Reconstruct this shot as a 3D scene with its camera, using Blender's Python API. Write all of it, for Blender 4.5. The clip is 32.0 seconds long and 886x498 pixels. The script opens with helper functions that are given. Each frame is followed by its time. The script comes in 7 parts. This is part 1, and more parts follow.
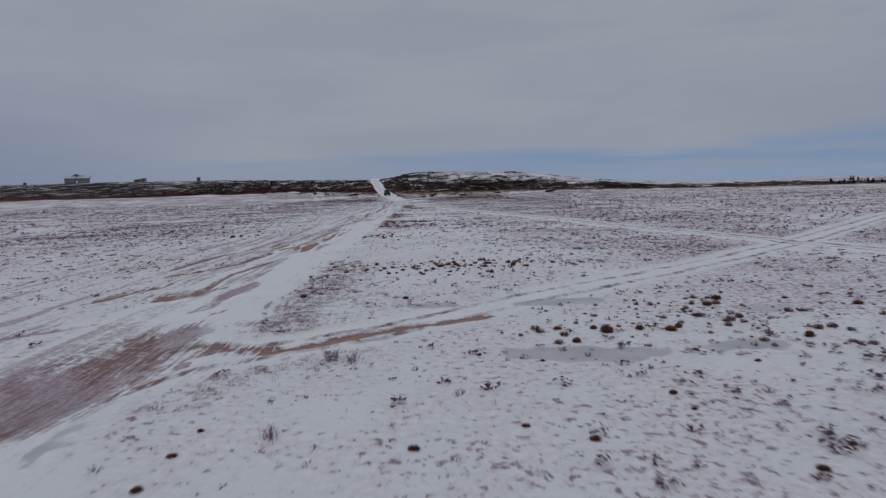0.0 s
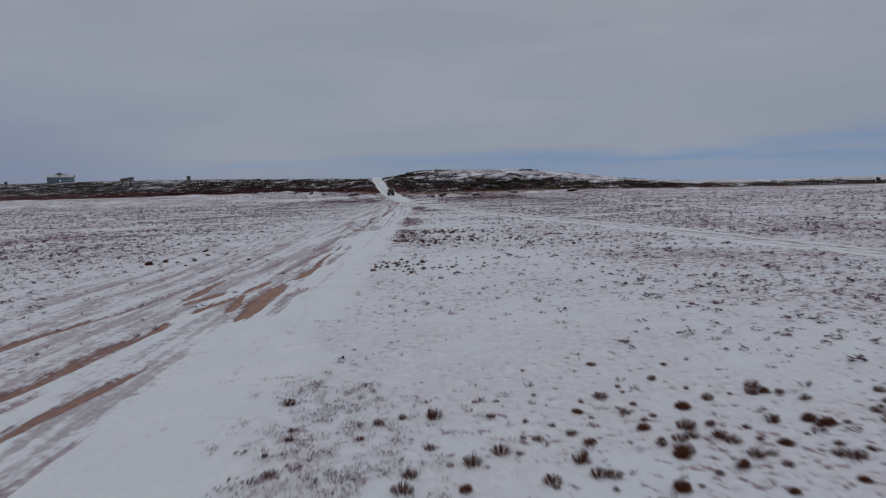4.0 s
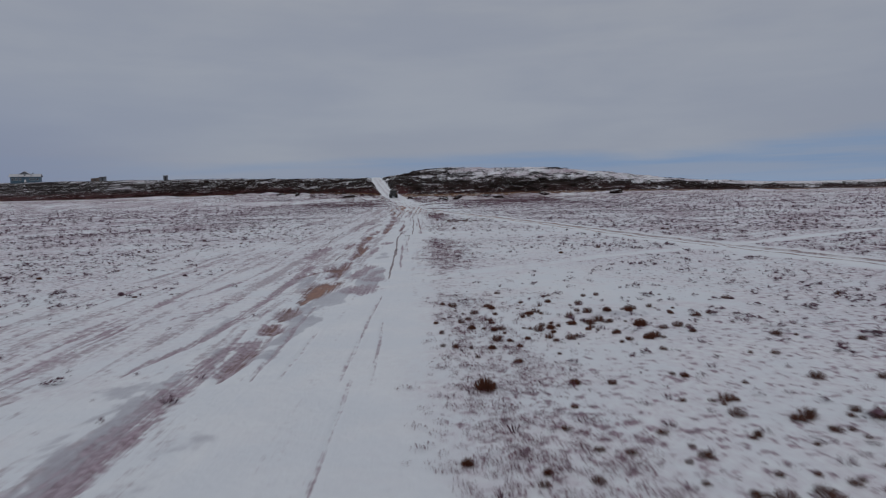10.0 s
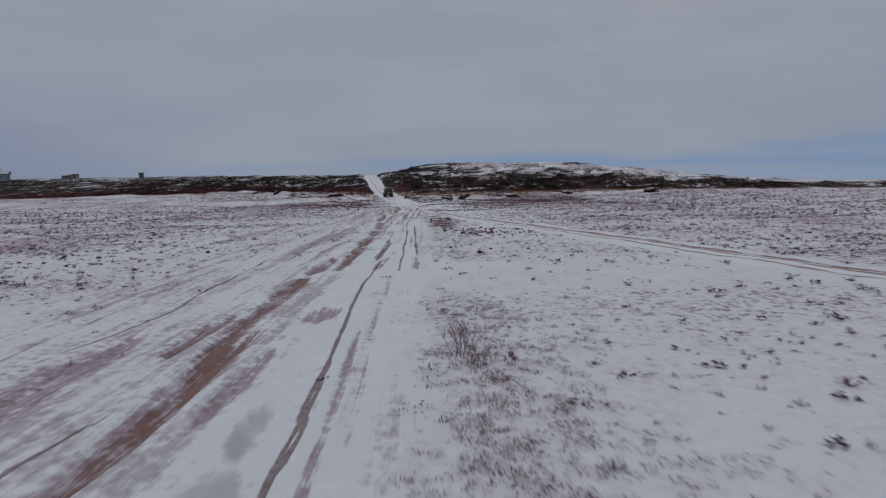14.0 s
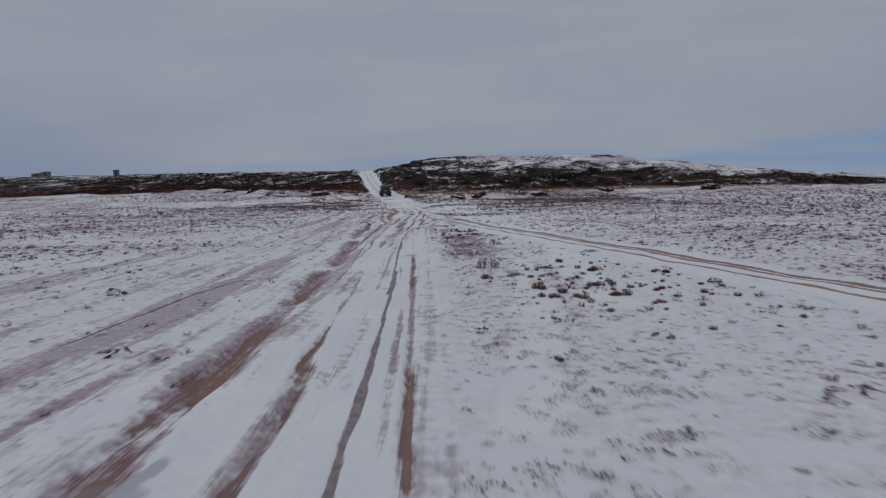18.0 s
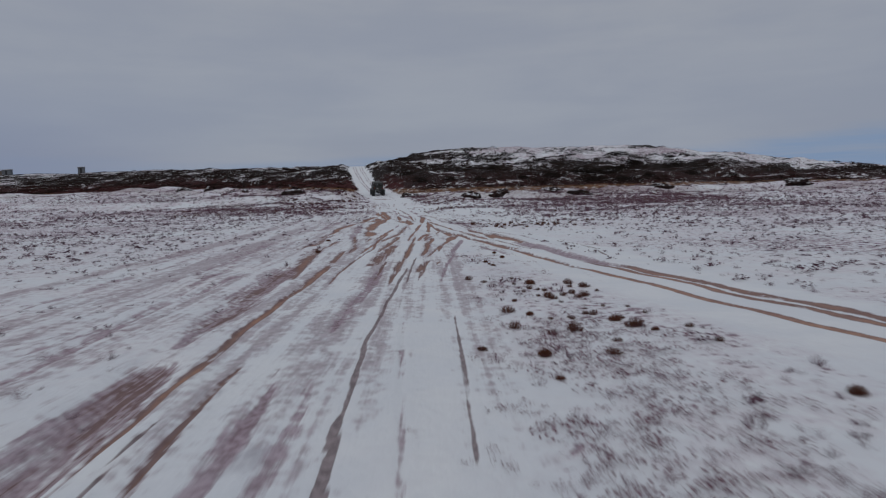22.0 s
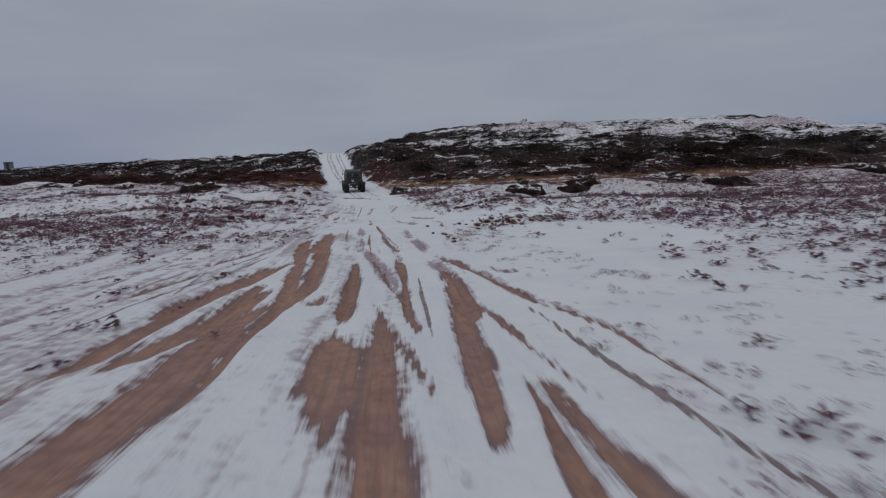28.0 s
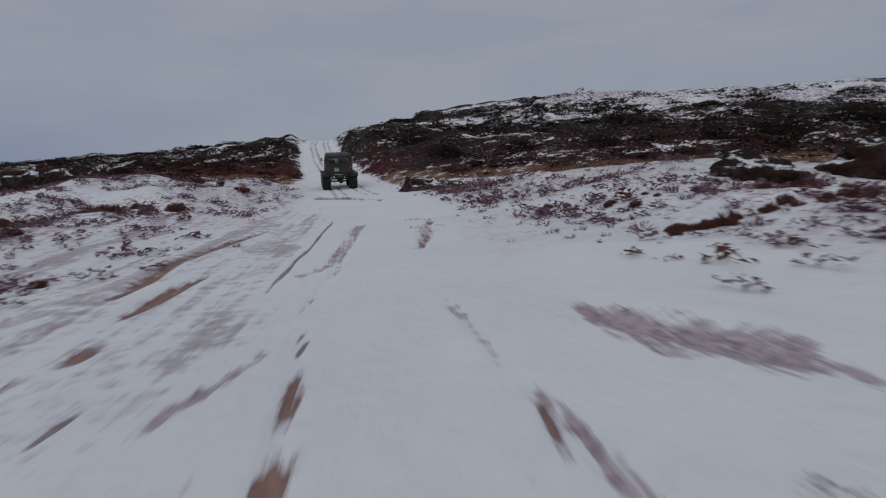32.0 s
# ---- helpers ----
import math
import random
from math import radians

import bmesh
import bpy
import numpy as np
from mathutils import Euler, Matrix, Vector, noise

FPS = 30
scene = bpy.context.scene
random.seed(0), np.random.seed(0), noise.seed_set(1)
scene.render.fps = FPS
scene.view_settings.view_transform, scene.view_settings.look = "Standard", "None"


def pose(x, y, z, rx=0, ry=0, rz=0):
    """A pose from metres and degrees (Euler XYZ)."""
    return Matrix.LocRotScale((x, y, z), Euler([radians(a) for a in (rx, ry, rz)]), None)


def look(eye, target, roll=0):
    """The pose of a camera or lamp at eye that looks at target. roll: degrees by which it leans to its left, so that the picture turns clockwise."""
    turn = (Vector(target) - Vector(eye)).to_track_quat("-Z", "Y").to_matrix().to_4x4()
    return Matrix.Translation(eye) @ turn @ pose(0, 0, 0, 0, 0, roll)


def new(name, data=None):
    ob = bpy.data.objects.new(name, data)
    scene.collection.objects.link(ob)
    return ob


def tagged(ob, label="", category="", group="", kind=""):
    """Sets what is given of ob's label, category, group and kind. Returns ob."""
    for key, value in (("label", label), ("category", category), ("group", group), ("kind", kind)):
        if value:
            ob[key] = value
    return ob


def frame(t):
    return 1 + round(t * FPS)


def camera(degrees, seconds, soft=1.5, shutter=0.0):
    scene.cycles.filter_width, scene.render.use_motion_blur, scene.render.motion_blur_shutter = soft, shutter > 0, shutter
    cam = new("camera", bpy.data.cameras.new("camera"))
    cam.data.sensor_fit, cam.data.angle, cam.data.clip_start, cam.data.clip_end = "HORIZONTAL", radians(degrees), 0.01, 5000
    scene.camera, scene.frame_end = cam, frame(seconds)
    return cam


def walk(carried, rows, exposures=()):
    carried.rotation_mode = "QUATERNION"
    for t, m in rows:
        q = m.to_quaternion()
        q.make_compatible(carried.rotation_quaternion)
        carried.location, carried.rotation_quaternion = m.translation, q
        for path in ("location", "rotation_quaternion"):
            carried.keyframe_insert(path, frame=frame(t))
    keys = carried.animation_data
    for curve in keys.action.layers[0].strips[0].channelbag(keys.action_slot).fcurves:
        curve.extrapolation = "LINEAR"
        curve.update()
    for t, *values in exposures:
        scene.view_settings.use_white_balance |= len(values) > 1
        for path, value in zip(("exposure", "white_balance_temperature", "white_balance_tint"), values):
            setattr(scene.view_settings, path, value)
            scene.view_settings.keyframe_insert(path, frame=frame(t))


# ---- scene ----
# The flight: seconds, place, yaw, pitch and roll in degrees.
cam = camera(73.0, 32.0, soft=1.2, shutter=0.45)
ROWS = [
    (0.0, 0.00, 0.00, 4.81, -0.20, -5.80, -1.55),
    (0.5, -0.37, 3.38, 4.76, -0.20, -5.79, -1.55),
    (1.0, -0.84, 6.83, 4.72, -0.19, -5.79, -1.55),
    (1.5, -1.26, 10.10, 4.66, -0.18, -5.79, -1.56),
    (2.0, -1.74, 13.49, 4.61, -0.17, -5.78, -1.56),
    (2.5, -2.29, 16.91, 4.54, -0.17, -5.78, -1.57),
    (3.0, -2.86, 20.21, 4.51, -0.17, -5.78, -1.57),
    (3.5, -3.40, 23.33, 4.49, -0.18, -5.79, -1.57),
    (5.5, -5.29, 38.02, 4.34, -0.18, -5.64, -1.39),
    (6.0, -5.89, 41.66, 4.31, -0.17, -5.61, -1.41),
    (6.5, -6.35, 45.05, 4.26, -0.17, -5.60, -1.43),
    (7.0, -6.75, 48.68, 4.24, -0.17, -5.59, -1.45),
    (7.5, -7.04, 52.18, 4.19, -0.17, -5.58, -1.45),
    (8.0, -7.34, 55.85, 4.15, -0.17, -5.56, -1.44),
    (8.5, -7.58, 59.47, 4.08, -0.17, -5.54, -1.42),
    (9.0, -7.84, 63.25, 4.03, -0.16, -5.52, -1.40),
    (9.5, -8.03, 66.83, 3.98, -0.17, -5.51, -1.38),
    (10.0, -8.20, 70.71, 3.93, -0.17, -5.50, -1.38),
    (10.5, -8.32, 74.42, 3.83, -0.17, -5.50, -1.38),
    (11.0, -8.42, 78.15, 3.78, -0.18, -5.50, -1.37),
    (11.5, -8.43, 81.89, 3.76, -0.17, -5.50, -1.34),
    (12.0, -8.51, 85.79, 3.73, -0.16, -5.50, -1.30),
    (12.5, -8.64, 89.60, 3.65, -0.16, -5.49, -1.26),
    (13.0, -8.80, 93.51, 3.60, -0.16, -5.49, -1.24),
    (13.5, -8.87, 97.23, 3.53, -0.17, -5.50, -1.24),
    (14.0, -9.00, 101.24, 3.43, -0.19, -5.50, -1.27),
    (14.5, -9.27, 105.02, 3.31, -0.20, -5.51, -1.30),
    (16.5, -9.23, 121.00, 3.20, 0.18, -5.52, -1.37),
    (17.0, -9.60, 124.93, 3.14, 0.18, -5.54, -1.38),
    (17.5, -9.86, 128.81, 3.09, 0.17, -5.55, -1.39),
    (18.0, -10.09, 132.70, 3.07, 0.16, -5.56, -1.39),
    (18.5, -10.28, 136.48, 3.00, 0.16, -5.57, -1.39),
    (19.0, -10.59, 140.38, 2.98, 0.15, -5.58, -1.39),
    (19.5, -10.82, 144.11, 2.96, 0.16, -5.58, -1.39),
    (20.0, -11.01, 147.92, 2.91, 0.18, -5.58, -1.40),
    (20.5, -11.18, 151.64, 2.84, 0.18, -5.56, -1.41),
    (21.0, -11.30, 155.54, 2.75, 0.16, -5.55, -1.42),
    (21.5, -11.38, 159.42, 2.67, 0.15, -5.55, -1.45),
    (22.0, -11.50, 163.31, 2.60, 0.15, -5.54, -1.49),
    (22.5, -11.61, 167.17, 2.50, 0.17, -5.54, -1.54),
    (23.0, -11.70, 171.18, 2.42, 0.21, -5.54, -1.59),
    (23.5, -11.74, 174.98, 2.32, 0.26, -5.53, -1.65),
    (24.0, -11.84, 178.92, 2.29, 0.30, -5.54, -1.69),
    (24.5, -11.91, 182.59, 2.24, 0.34, -5.55, -1.72),
    (25.0, -12.11, 186.38, 2.20, 0.33, -5.57, -1.75),
    (25.5, -12.26, 190.14, 2.15, 0.32, -5.58, -1.78),
    (26.0, -12.51, 194.01, 2.11, 0.28, -5.60, -1.82),
    (26.5, -12.74, 197.88, 2.07, 0.24, -5.62, -1.86),
    (28.5, -14.21, 212.95, 2.16, -0.02, -5.88, -2.13),
    (29.0, -14.57, 216.60, 2.08, 0.06, -5.88, -2.18),
    (29.5, -14.90, 220.13, 1.98, 0.13, -5.87, -2.22),
    (30.0, -15.29, 223.86, 1.92, 0.20, -5.86, -2.27),
    (30.5, -15.63, 227.39, 1.86, 0.25, -5.85, -2.34),
    (31.0, -15.98, 231.04, 1.79, 0.27, -5.83, -2.42),
    (31.5, -16.37, 234.64, 1.74, 0.29, -5.81, -2.52),
    (32.0, -16.72, 238.26, 1.68, 0.29, -5.78, -2.61),
]


def aimed(x, y, z, yaw, pitch, roll):
    a, p = radians(yaw), radians(pitch)
    way = Vector((-math.sin(a) * math.cos(p), math.cos(a) * math.cos(p), math.sin(p)))
    return look(Vector((x, y, z)), Vector((x, y, z)) + way, roll)


walk(cam, [(row[0], aimed(*row[1:])) for row in ROWS])

# ---- sky and light: high overcast with a bluish gap low on the right ----
scene.view_settings.exposure = 0.0
SUN_ELEV, SUN_ROT = 24.0, 150.0
world = bpy.data.worlds.new("sky")
scene.world = world
world.use_nodes = True


class Net:
    """Short ways to write shader nodes."""

    def __init__(self, tree):
        self.t = tree
        tree.nodes.clear()

    def add(self, kind, values=None, **props):
        n = self.t.nodes.new(kind)
        for k, v in props.items():
            setattr(n, k, v)
        for k, v in (values or {}).items():
            if isinstance(v, bpy.types.NodeSocket):
                self.t.links.new(v, n.inputs[k])
            else:
                n.inputs[k].default_value = v
        return n

    def noise(self, vec, scale, detail=4.0, rough=0.55, warp=0.0):
        return self.add("ShaderNodeTexNoise", {"Vector": vec, "Scale": scale, "Detail": detail, "Roughness": rough, "Distortion": warp}).outputs["Fac"]

    def math(self, op, a, b=0.0, clamp=False):
        return self.add("ShaderNodeMath", {0: a, 1: b}, operation=op, use_clamp=clamp).outputs[0]

    def step(self, x, lo, hi):
        return self.add("ShaderNodeMapRange", {"Value": x, "From Min": lo, "From Max": hi}, interpolation_type="SMOOTHSTEP").outputs["Result"]

    def mix(self, f, a, b):
        n = self.add("ShaderNodeMix", data_type="RGBA")
        for i, v in ((0, f), (6, a), (7, b)):
            if isinstance(v, bpy.types.NodeSocket):
                self.t.links.new(v, n.inputs[i])
            else:
                n.inputs[i].default_value = v if i == 0 else (*v[:3], 1)
        return n.outputs[2]

    def stretch(self, vec, x, y, z):
        return self.add("ShaderNodeMapping", {"Vector": vec, "Scale": (x, y, z)}).outputs[0]

    def attr(self, name):
        return self.add("ShaderNodeAttribute", attribute_name=name).outputs["Fac"]

    def link(self, a, b):
        self.t.links.new(a, b)


net = Net(world.node_tree)
sky = net.add("ShaderNodeTexSky", sky_type="NISHITA", sun_disc=False, sun_elevation=radians(SUN_ELEV), sun_rotation=radians(SUN_ROT), dust_density=2.0).outputs[0]
sky_bg = net.add("ShaderNodeBackground", {"Color": sky, "Strength": 0.06})
way = net.add("ShaderNodeTexCoord").outputs["Generated"]
xyz = net.add("ShaderNodeSeparateXYZ", {0: way})
up = xyz.outputs["Z"]
side = xyz.outputs["X"]
layers = net.noise(net.stretch(way, 1.4, 1.4, 9.0), 1.6, 5.0, 0.5, 0.3)
billow = net.noise(net.stretch(way, 1.0, 1.0, 3.0), 3.2, 6.0, 0.55, 0.2)
cloud = net.mix(net.step(up, 0.0, 0.45), (0.295, 0.324, 0.392), (0.350, 0.366, 0.398))
cloud = net.mix(net.step(up, 0.45, 0.95), cloud, (0.52, 0.545, 0.575))
soft = net.math("ADD", net.math("MULTIPLY", layers, 0.6), net.math("MULTIPLY", billow, 0.4))
cloud = net.mix(net.step(soft, 0.38, 0.66), net.mix(0.45, cloud, (0.22, 0.25, 0.335)), cloud)
cloud = net.mix(net.math("MULTIPLY", net.step(side, -0.25, -0.7), net.step(up, 0.20, 0.04)), cloud, (0.200, 0.235, 0.345))
# the gap: a thin band of pale blue above the skyline, stronger to the right
low = net.math("ADD", net.math("SUBTRACT", up, net.math("MULTIPLY", side, 0.002)), net.math("MULTIPLY", net.math("SUBTRACT", layers, 0.5), 0.075))
wisp = net.step(net.noise(net.stretch(way, 1.2, 1.2, 26.0), 1.5, 5.0, 0.55, 0.2), 0.62, 0.40)
gap = net.math("MULTIPLY", net.math("MULTIPLY", net.step(low, 0.066, 0.042), net.step(side, -1.0, 0.45)), net.math("ADD", 0.45, net.math("MULTIPLY", wisp, 0.55)))
cloud = net.mix(net.math("MULTIPLY", gap, 0.9), cloud, (0.165, 0.262, 0.430))
haze = net.math("MULTIPLY", net.step(low, 0.034, 0.0), net.step(side, -0.5, 0.5))
cloud = net.mix(net.math("MULTIPLY", haze, 0.55), cloud, (0.27, 0.34, 0.46))
cloud_bg = net.add("ShaderNodeBackground", {"Color": cloud, "Strength": 1.0})
both = net.add("ShaderNodeMixShader", {0: 0.93, 1: sky_bg.outputs[0], 2: cloud_bg.outputs[0]})
net.link(both.outputs[0], net.add("ShaderNodeOutputWorld").inputs[0])

sun = new("sun", bpy.data.lights.new("sun", "SUN"))
sun.data.energy, sun.data.angle, sun.data.color = 0.45, radians(25), (1.0, 0.97, 0.93)
sun.matrix_world = look((0, 0, 50), (math.sin(radians(SUN_ROT)) * -40 * -1, 60, 50 - 40))

# ---- materials ----
def material(name):
    m = bpy.data.materials.new(name)
    m.use_nodes = True
    return m, Net(m.node_tree)


def finish(n, colour, rough=0.8, metal=0.0, bump=None, strength=0.3, distance=0.02, **more):
    values = {"Base Color": colour if isinstance(colour, bpy.types.NodeSocket) else (*colour[:3], 1), "Roughness": rough, "Metallic": metal}
    values.update(more)
    if bump is not None:
        values["Normal"] = n.add("ShaderNodeBump", {"Height": bump, "Strength": strength, "Distance": distance}).outputs[0]
    n.link(n.add("ShaderNodeBsdfPrincipled", values).outputs[0], n.add("ShaderNodeOutputMaterial").inputs[0])


def simple(name, colour, rough=0.6, metal=0.0, grain=12.0, vary=0.3, bump=0.15, dirt=None, dirt_amount=0.0):
    """A painted, rubber, metal or mineral surface with grain and stains at two scales."""
    m, n = material(name)
    p = n.add("ShaderNodeTexCoord").outputs["Object"]
    fine, broad = n.noise(p, grain, 6.0), n.noise(p, grain * 0.12, 4.0)
    dark = tuple(c * (1 - vary) for c in colour)
    c = n.mix(n.step(fine, 0.3, 0.7), dark, colour)
    c = n.mix(n.math("MULTIPLY", n.step(broad, 0.45, 0.75), vary), c, tuple(min(1.0, k * 1.25) for k in colour))
    if dirt:
        c = n.mix(n.math("MULTIPLY", n.step(n.math("ADD", n.math("MULTIPLY", broad, 0.6), n.math("MULTIPLY", fine, 0.4)), 0.45, 0.62), dirt_amount), c, dirt)
    finish(n, c, n.add("ShaderNodeMapRange", {"Value": fine, "From Min": 0.3, "From Max": 0.7, "To Min": rough * 0.85, "To Max": min(1.0, rough * 1.15)}).outputs[0], metal, fine, bump, 0.01)
    return m


def ground_material():
    m, n = material("snowy_tundra")
    p = n.add("ShaderNodeTexCoord").outputs["Object"]
    broad, mid = n.noise(p, 0.09, 4.0), n.noise(p, 0.55, 6.0, 0.6, 0.4)
    spots, fine = n.noise(p, 4.2, 7.0, 0.64, 0.3), n.noise(p, 9.0, 6.0, 0.6)
    bare, lane, heath, ice = n.attr("bare"), n.attr("lane"), n.attr("heath"), n.attr("ice")
    thinned, mark = n.attr("thinned"), n.attr("mark")
    snow = n.mix(n.step(mid, 0.35, 0.7), (0.78, 0.80, 0.835), (0.838, 0.85, 0.868))
    # thin snow through which the ground shows mauve-grey
    wild = n.math("SUBTRACT", 1.0, n.math("MULTIPLY", lane, 0.9))
    thin = n.step(n.math("ADD", n.math("MULTIPLY", mid, 0.55), n.math("MULTIPLY", broad, 0.45)), 0.38, 0.56)
    thin = n.math("MULTIPLY", n.math("MULTIPLY", thin, wild), n.step(spots, 0.32, 0.60))
    remote = n.step(n.math("ABSOLUTE", n.attr("across")), 9.0, 32.0)
    c = n.mix(n.math("MULTIPLY", thin, n.math("ADD", 0.36, n.math("MULTIPLY", remote, 0.36))), snow, n.mix(n.step(fine, 0.35, 0.65), (0.44, 0.315, 0.385), (0.63, 0.54, 0.61)))
    # dead grass and twigs that stick through
    cover = n.math("ADD", spots, n.math("MULTIPLY", n.math("SUBTRACT", broad, 0.5), 0.35))
    bands = n.noise(n.stretch(p, 0.035, 0.13, 1.0), 1.0, 5.0, 0.6, 0.4)
    cover = n.math("ADD", cover, n.math("MULTIPLY", n.math("SUBTRACT", bands, 0.47), 0.38))
    cover = n.math("SUBTRACT", cover, n.math("MULTIPLY", lane, 0.22))
    cover = n.math("ADD", cover, n.math("MULTIPLY", remote, 0.075))
    twigs = n.step(cover, 0.60, 0.67)
    c = n.mix(n.math("MULTIPLY", twigs, 0.78), c, n.mix(n.step(fine, 0.4, 0.62), (0.140, 0.070, 0.098), (0.33, 0.205, 0.255)))
    # lines that wheels left along the road
    along = n.add("ShaderNodeCombineXYZ", {0: n.attr("across"), 1: n.math("MULTIPLY", n.add("ShaderNodeSeparateXYZ", {0: p}).outputs["Y"], 0.028), 2: 0.0}).outputs[0]
    wheel, thread = n.noise(along, 0.8, 6.0, 0.62, 0.25), n.noise(along, 4.2, 5.0, 0.6, 0.15)
    blotch = n.noise(n.stretch(p, 1.0, 0.36, 1.0), 1.15, 8.0, 0.66, 0.5)
    driven = n.attr("track")
    line = n.math("ADD", n.math("MULTIPLY", wheel, 0.62), n.math("MULTIPLY", thread, 0.22))
    line = n.math("ADD", line, n.math("MULTIPLY", blotch, 0.30))
    line = n.math("ADD", line, n.math("MULTIPLY", n.math("SUBTRACT", spots, 0.5), 0.30))
    line = n.math("MULTIPLY", n.step(n.math("ADD", line, n.math("MULTIPLY", n.math("MINIMUM", driven, 1.0), 0.15)), 0.675, 0.77), n.step(driven, 0.05, 0.4))
    c = n.mix(n.math("MULTIPLY", line, 0.6), c, n.mix(n.step(fine, 0.35, 0.62), (0.18, 0.100, 0.118), (0.42, 0.32, 0.365)))
    # twin ruts of the side tracks
    def rut(distance, middle, half, level):
        off = n.math("ABSOLUTE", n.math("SUBTRACT", distance, middle))
        return n.math("MULTIPLY", n.step(off, half, half * 0.3), level)

    side = n.attr("branch")
    north = n.add("ShaderNodeSeparateXYZ", {0: p}).outputs["Y"]
    ends = n.math("MULTIPLY", n.step(north, 188.0, 182.0), n.math("ADD", 0.62, n.math("MULTIPLY", n.step(north, 100.0, 150.0), 0.38)))
    for middle, half, level, where in ((-0.05, 0.20, 0.95, ends), (0.95, 0.26, 0.74, ends), (1.4, 0.24, 0.68, ends)):
        bare = n.math("MAXIMUM", bare, n.math("MULTIPLY", rut(side, middle, half, level), where))
    bare = n.math("MAXIMUM", bare, rut(n.math("ABSOLUTE", n.attr("crossing")), 0.75, 0.40, 0.32))
    # grey ice of frozen puddles
    iced = n.step(n.math("ADD", ice, n.math("MULTIPLY", n.math("SUBTRACT", n.noise(n.stretch(p, 1.0, 0.5, 1.0), 0.6, 5.0, 0.55, 0.4), 0.5), 1.3)), 0.46, 0.54)
    c = n.mix(n.math("MULTIPLY", iced, 0.8), c, n.mix(n.step(mid, 0.35, 0.65), (0.40, 0.385, 0.43), (0.52, 0.52, 0.56)))
    # snow worn thin by wheels, and narrow tyre-edge cuts with their shade painted in
    on_way = n.step(n.math("ABSOLUTE", n.math("ADD", n.attr("across"), 3.0)), 8.5, 5.5)
    tatter = n.math("ADD", n.math("MULTIPLY", n.math("SUBTRACT", blotch, 0.5), 1.5), n.math("ADD", n.math("MULTIPLY", n.math("SUBTRACT", spots, 0.5), 1.8), n.math("MULTIPLY", n.math("SUBTRACT", n.noise(along, 9.0, 5.0, 0.65, 0.1), 0.5), n.math("MULTIPLY", on_way, 1.8))))
    scuffed = n.math("MULTIPLY", n.step(n.math("ADD", thinned, n.math("MULTIPLY", tatter, 1.25)), 0.22, 0.95), n.step(thinned, 0.05, 0.35))
    c = n.mix(n.math("MULTIPLY", scuffed, 0.85), c, n.mix(n.step(n.math("ADD", n.math("MULTIPLY", fine, 0.6), n.math("MULTIPLY", spots, 0.4)), 0.40, 0.60), (0.215, 0.132, 0.158), (0.465, 0.365, 0.420)))
    # brown-mauve of wet soil, darkened for the shade down inside narrow ruts
    cut = n.math("MULTIPLY", n.step(n.math("ADD", mark, n.math("MULTIPLY", tatter, 0.35)), 0.22, 0.50), n.step(mark, 0.05, 0.3))
    c = n.mix(n.math("MULTIPLY", cut, 0.85), c, n.mix(n.step(fine, 0.38, 0.62), (0.135, 0.088, 0.094), (0.30, 0.225, 0.235)))
    # sand laid bare by wheels, broken by drifted snow
    hair = n.noise(along, 11.0, 5.0, 0.65, 0.1)
    ragged = n.math("ADD", n.math("MULTIPLY", n.math("SUBTRACT", blotch, 0.5), 2.0), n.math("ADD", n.math("MULTIPLY", n.math("SUBTRACT", hair, 0.5), n.math("MULTIPLY", on_way, 2.2)), n.math("MULTIPLY", n.math("SUBTRACT", spots, 0.5), 1.2)))
    worn = n.math("ADD", bare, n.math("MULTIPLY", ragged, n.math("SUBTRACT", 1.2, n.math("MULTIPLY", n.math("MINIMUM", bare, 1.0), 0.65))))
    there = n.step(bare, 0.06, 0.28)
    sandy = n.math("MULTIPLY", n.step(worn, 0.44, 0.53), there)
    halo = n.math("MULTIPLY", n.math("MULTIPLY", n.step(worn, 0.02, 0.46), n.step(bare, 0.02, 0.18)), 0.65)
    c = n.mix(halo, c, n.mix(n.step(fine, 0.35, 0.65), (0.25, 0.165, 0.178), (0.46, 0.37, 0.40)))
    sand = n.mix(n.step(mid, 0.40, 0.62), (0.37, 0.200, 0.148), (0.46, 0.245, 0.160))
    sand = n.mix(n.math("MULTIPLY", n.step(worn, 0.86, 0.50), 0.62), sand, (0.150, 0.086, 0.072))
    sand = n.mix(n.math("MULTIPLY", n.step(hair, 0.46, 0.62), n.math("MULTIPLY", on_way, 0.5)), sand, (0.22, 0.128, 0.100))
    sand = n.mix(n.step(bare, 0.32, 0.78), (0.215, 0.140, 0.140), sand)
    sand = n.mix(n.math("MULTIPLY", n.step(n.math("ADD", spots, n.math("MULTIPLY", fine, 0.4)), 0.62, 0.82), 0.5), sand, (0.17, 0.095, 0.078))
    c = n.mix(n.math("MULTIPLY", sandy, 0.9), c, n.mix(n.step(fine, 0.3, 0.7), sand, n.mix(0.10, sand, (0.55, 0.46, 0.45))))
    # heath and moss on the slopes, patched with snow
    patch, tuft = n.noise(n.stretch(p, 0.62, 1.0, 2.6), 0.15, 7.0, 0.62, 0.6), n.noise(n.stretch(p, 0.8, 1.0, 1.8), 1.0, 8.0, 0.7, 0.4)
    grown = n.math("ADD", heath, n.math("ADD", n.math("MULTIPLY", n.math("SUBTRACT", patch, 0.5), 3.2), n.math("ADD", n.math("MULTIPLY", n.math("SUBTRACT", n.noise(p, 4.2, 7.0, 0.72), 0.5), 2.0), n.math("MULTIPLY", n.math("SUBTRACT", tuft, 0.5), 2.9))))
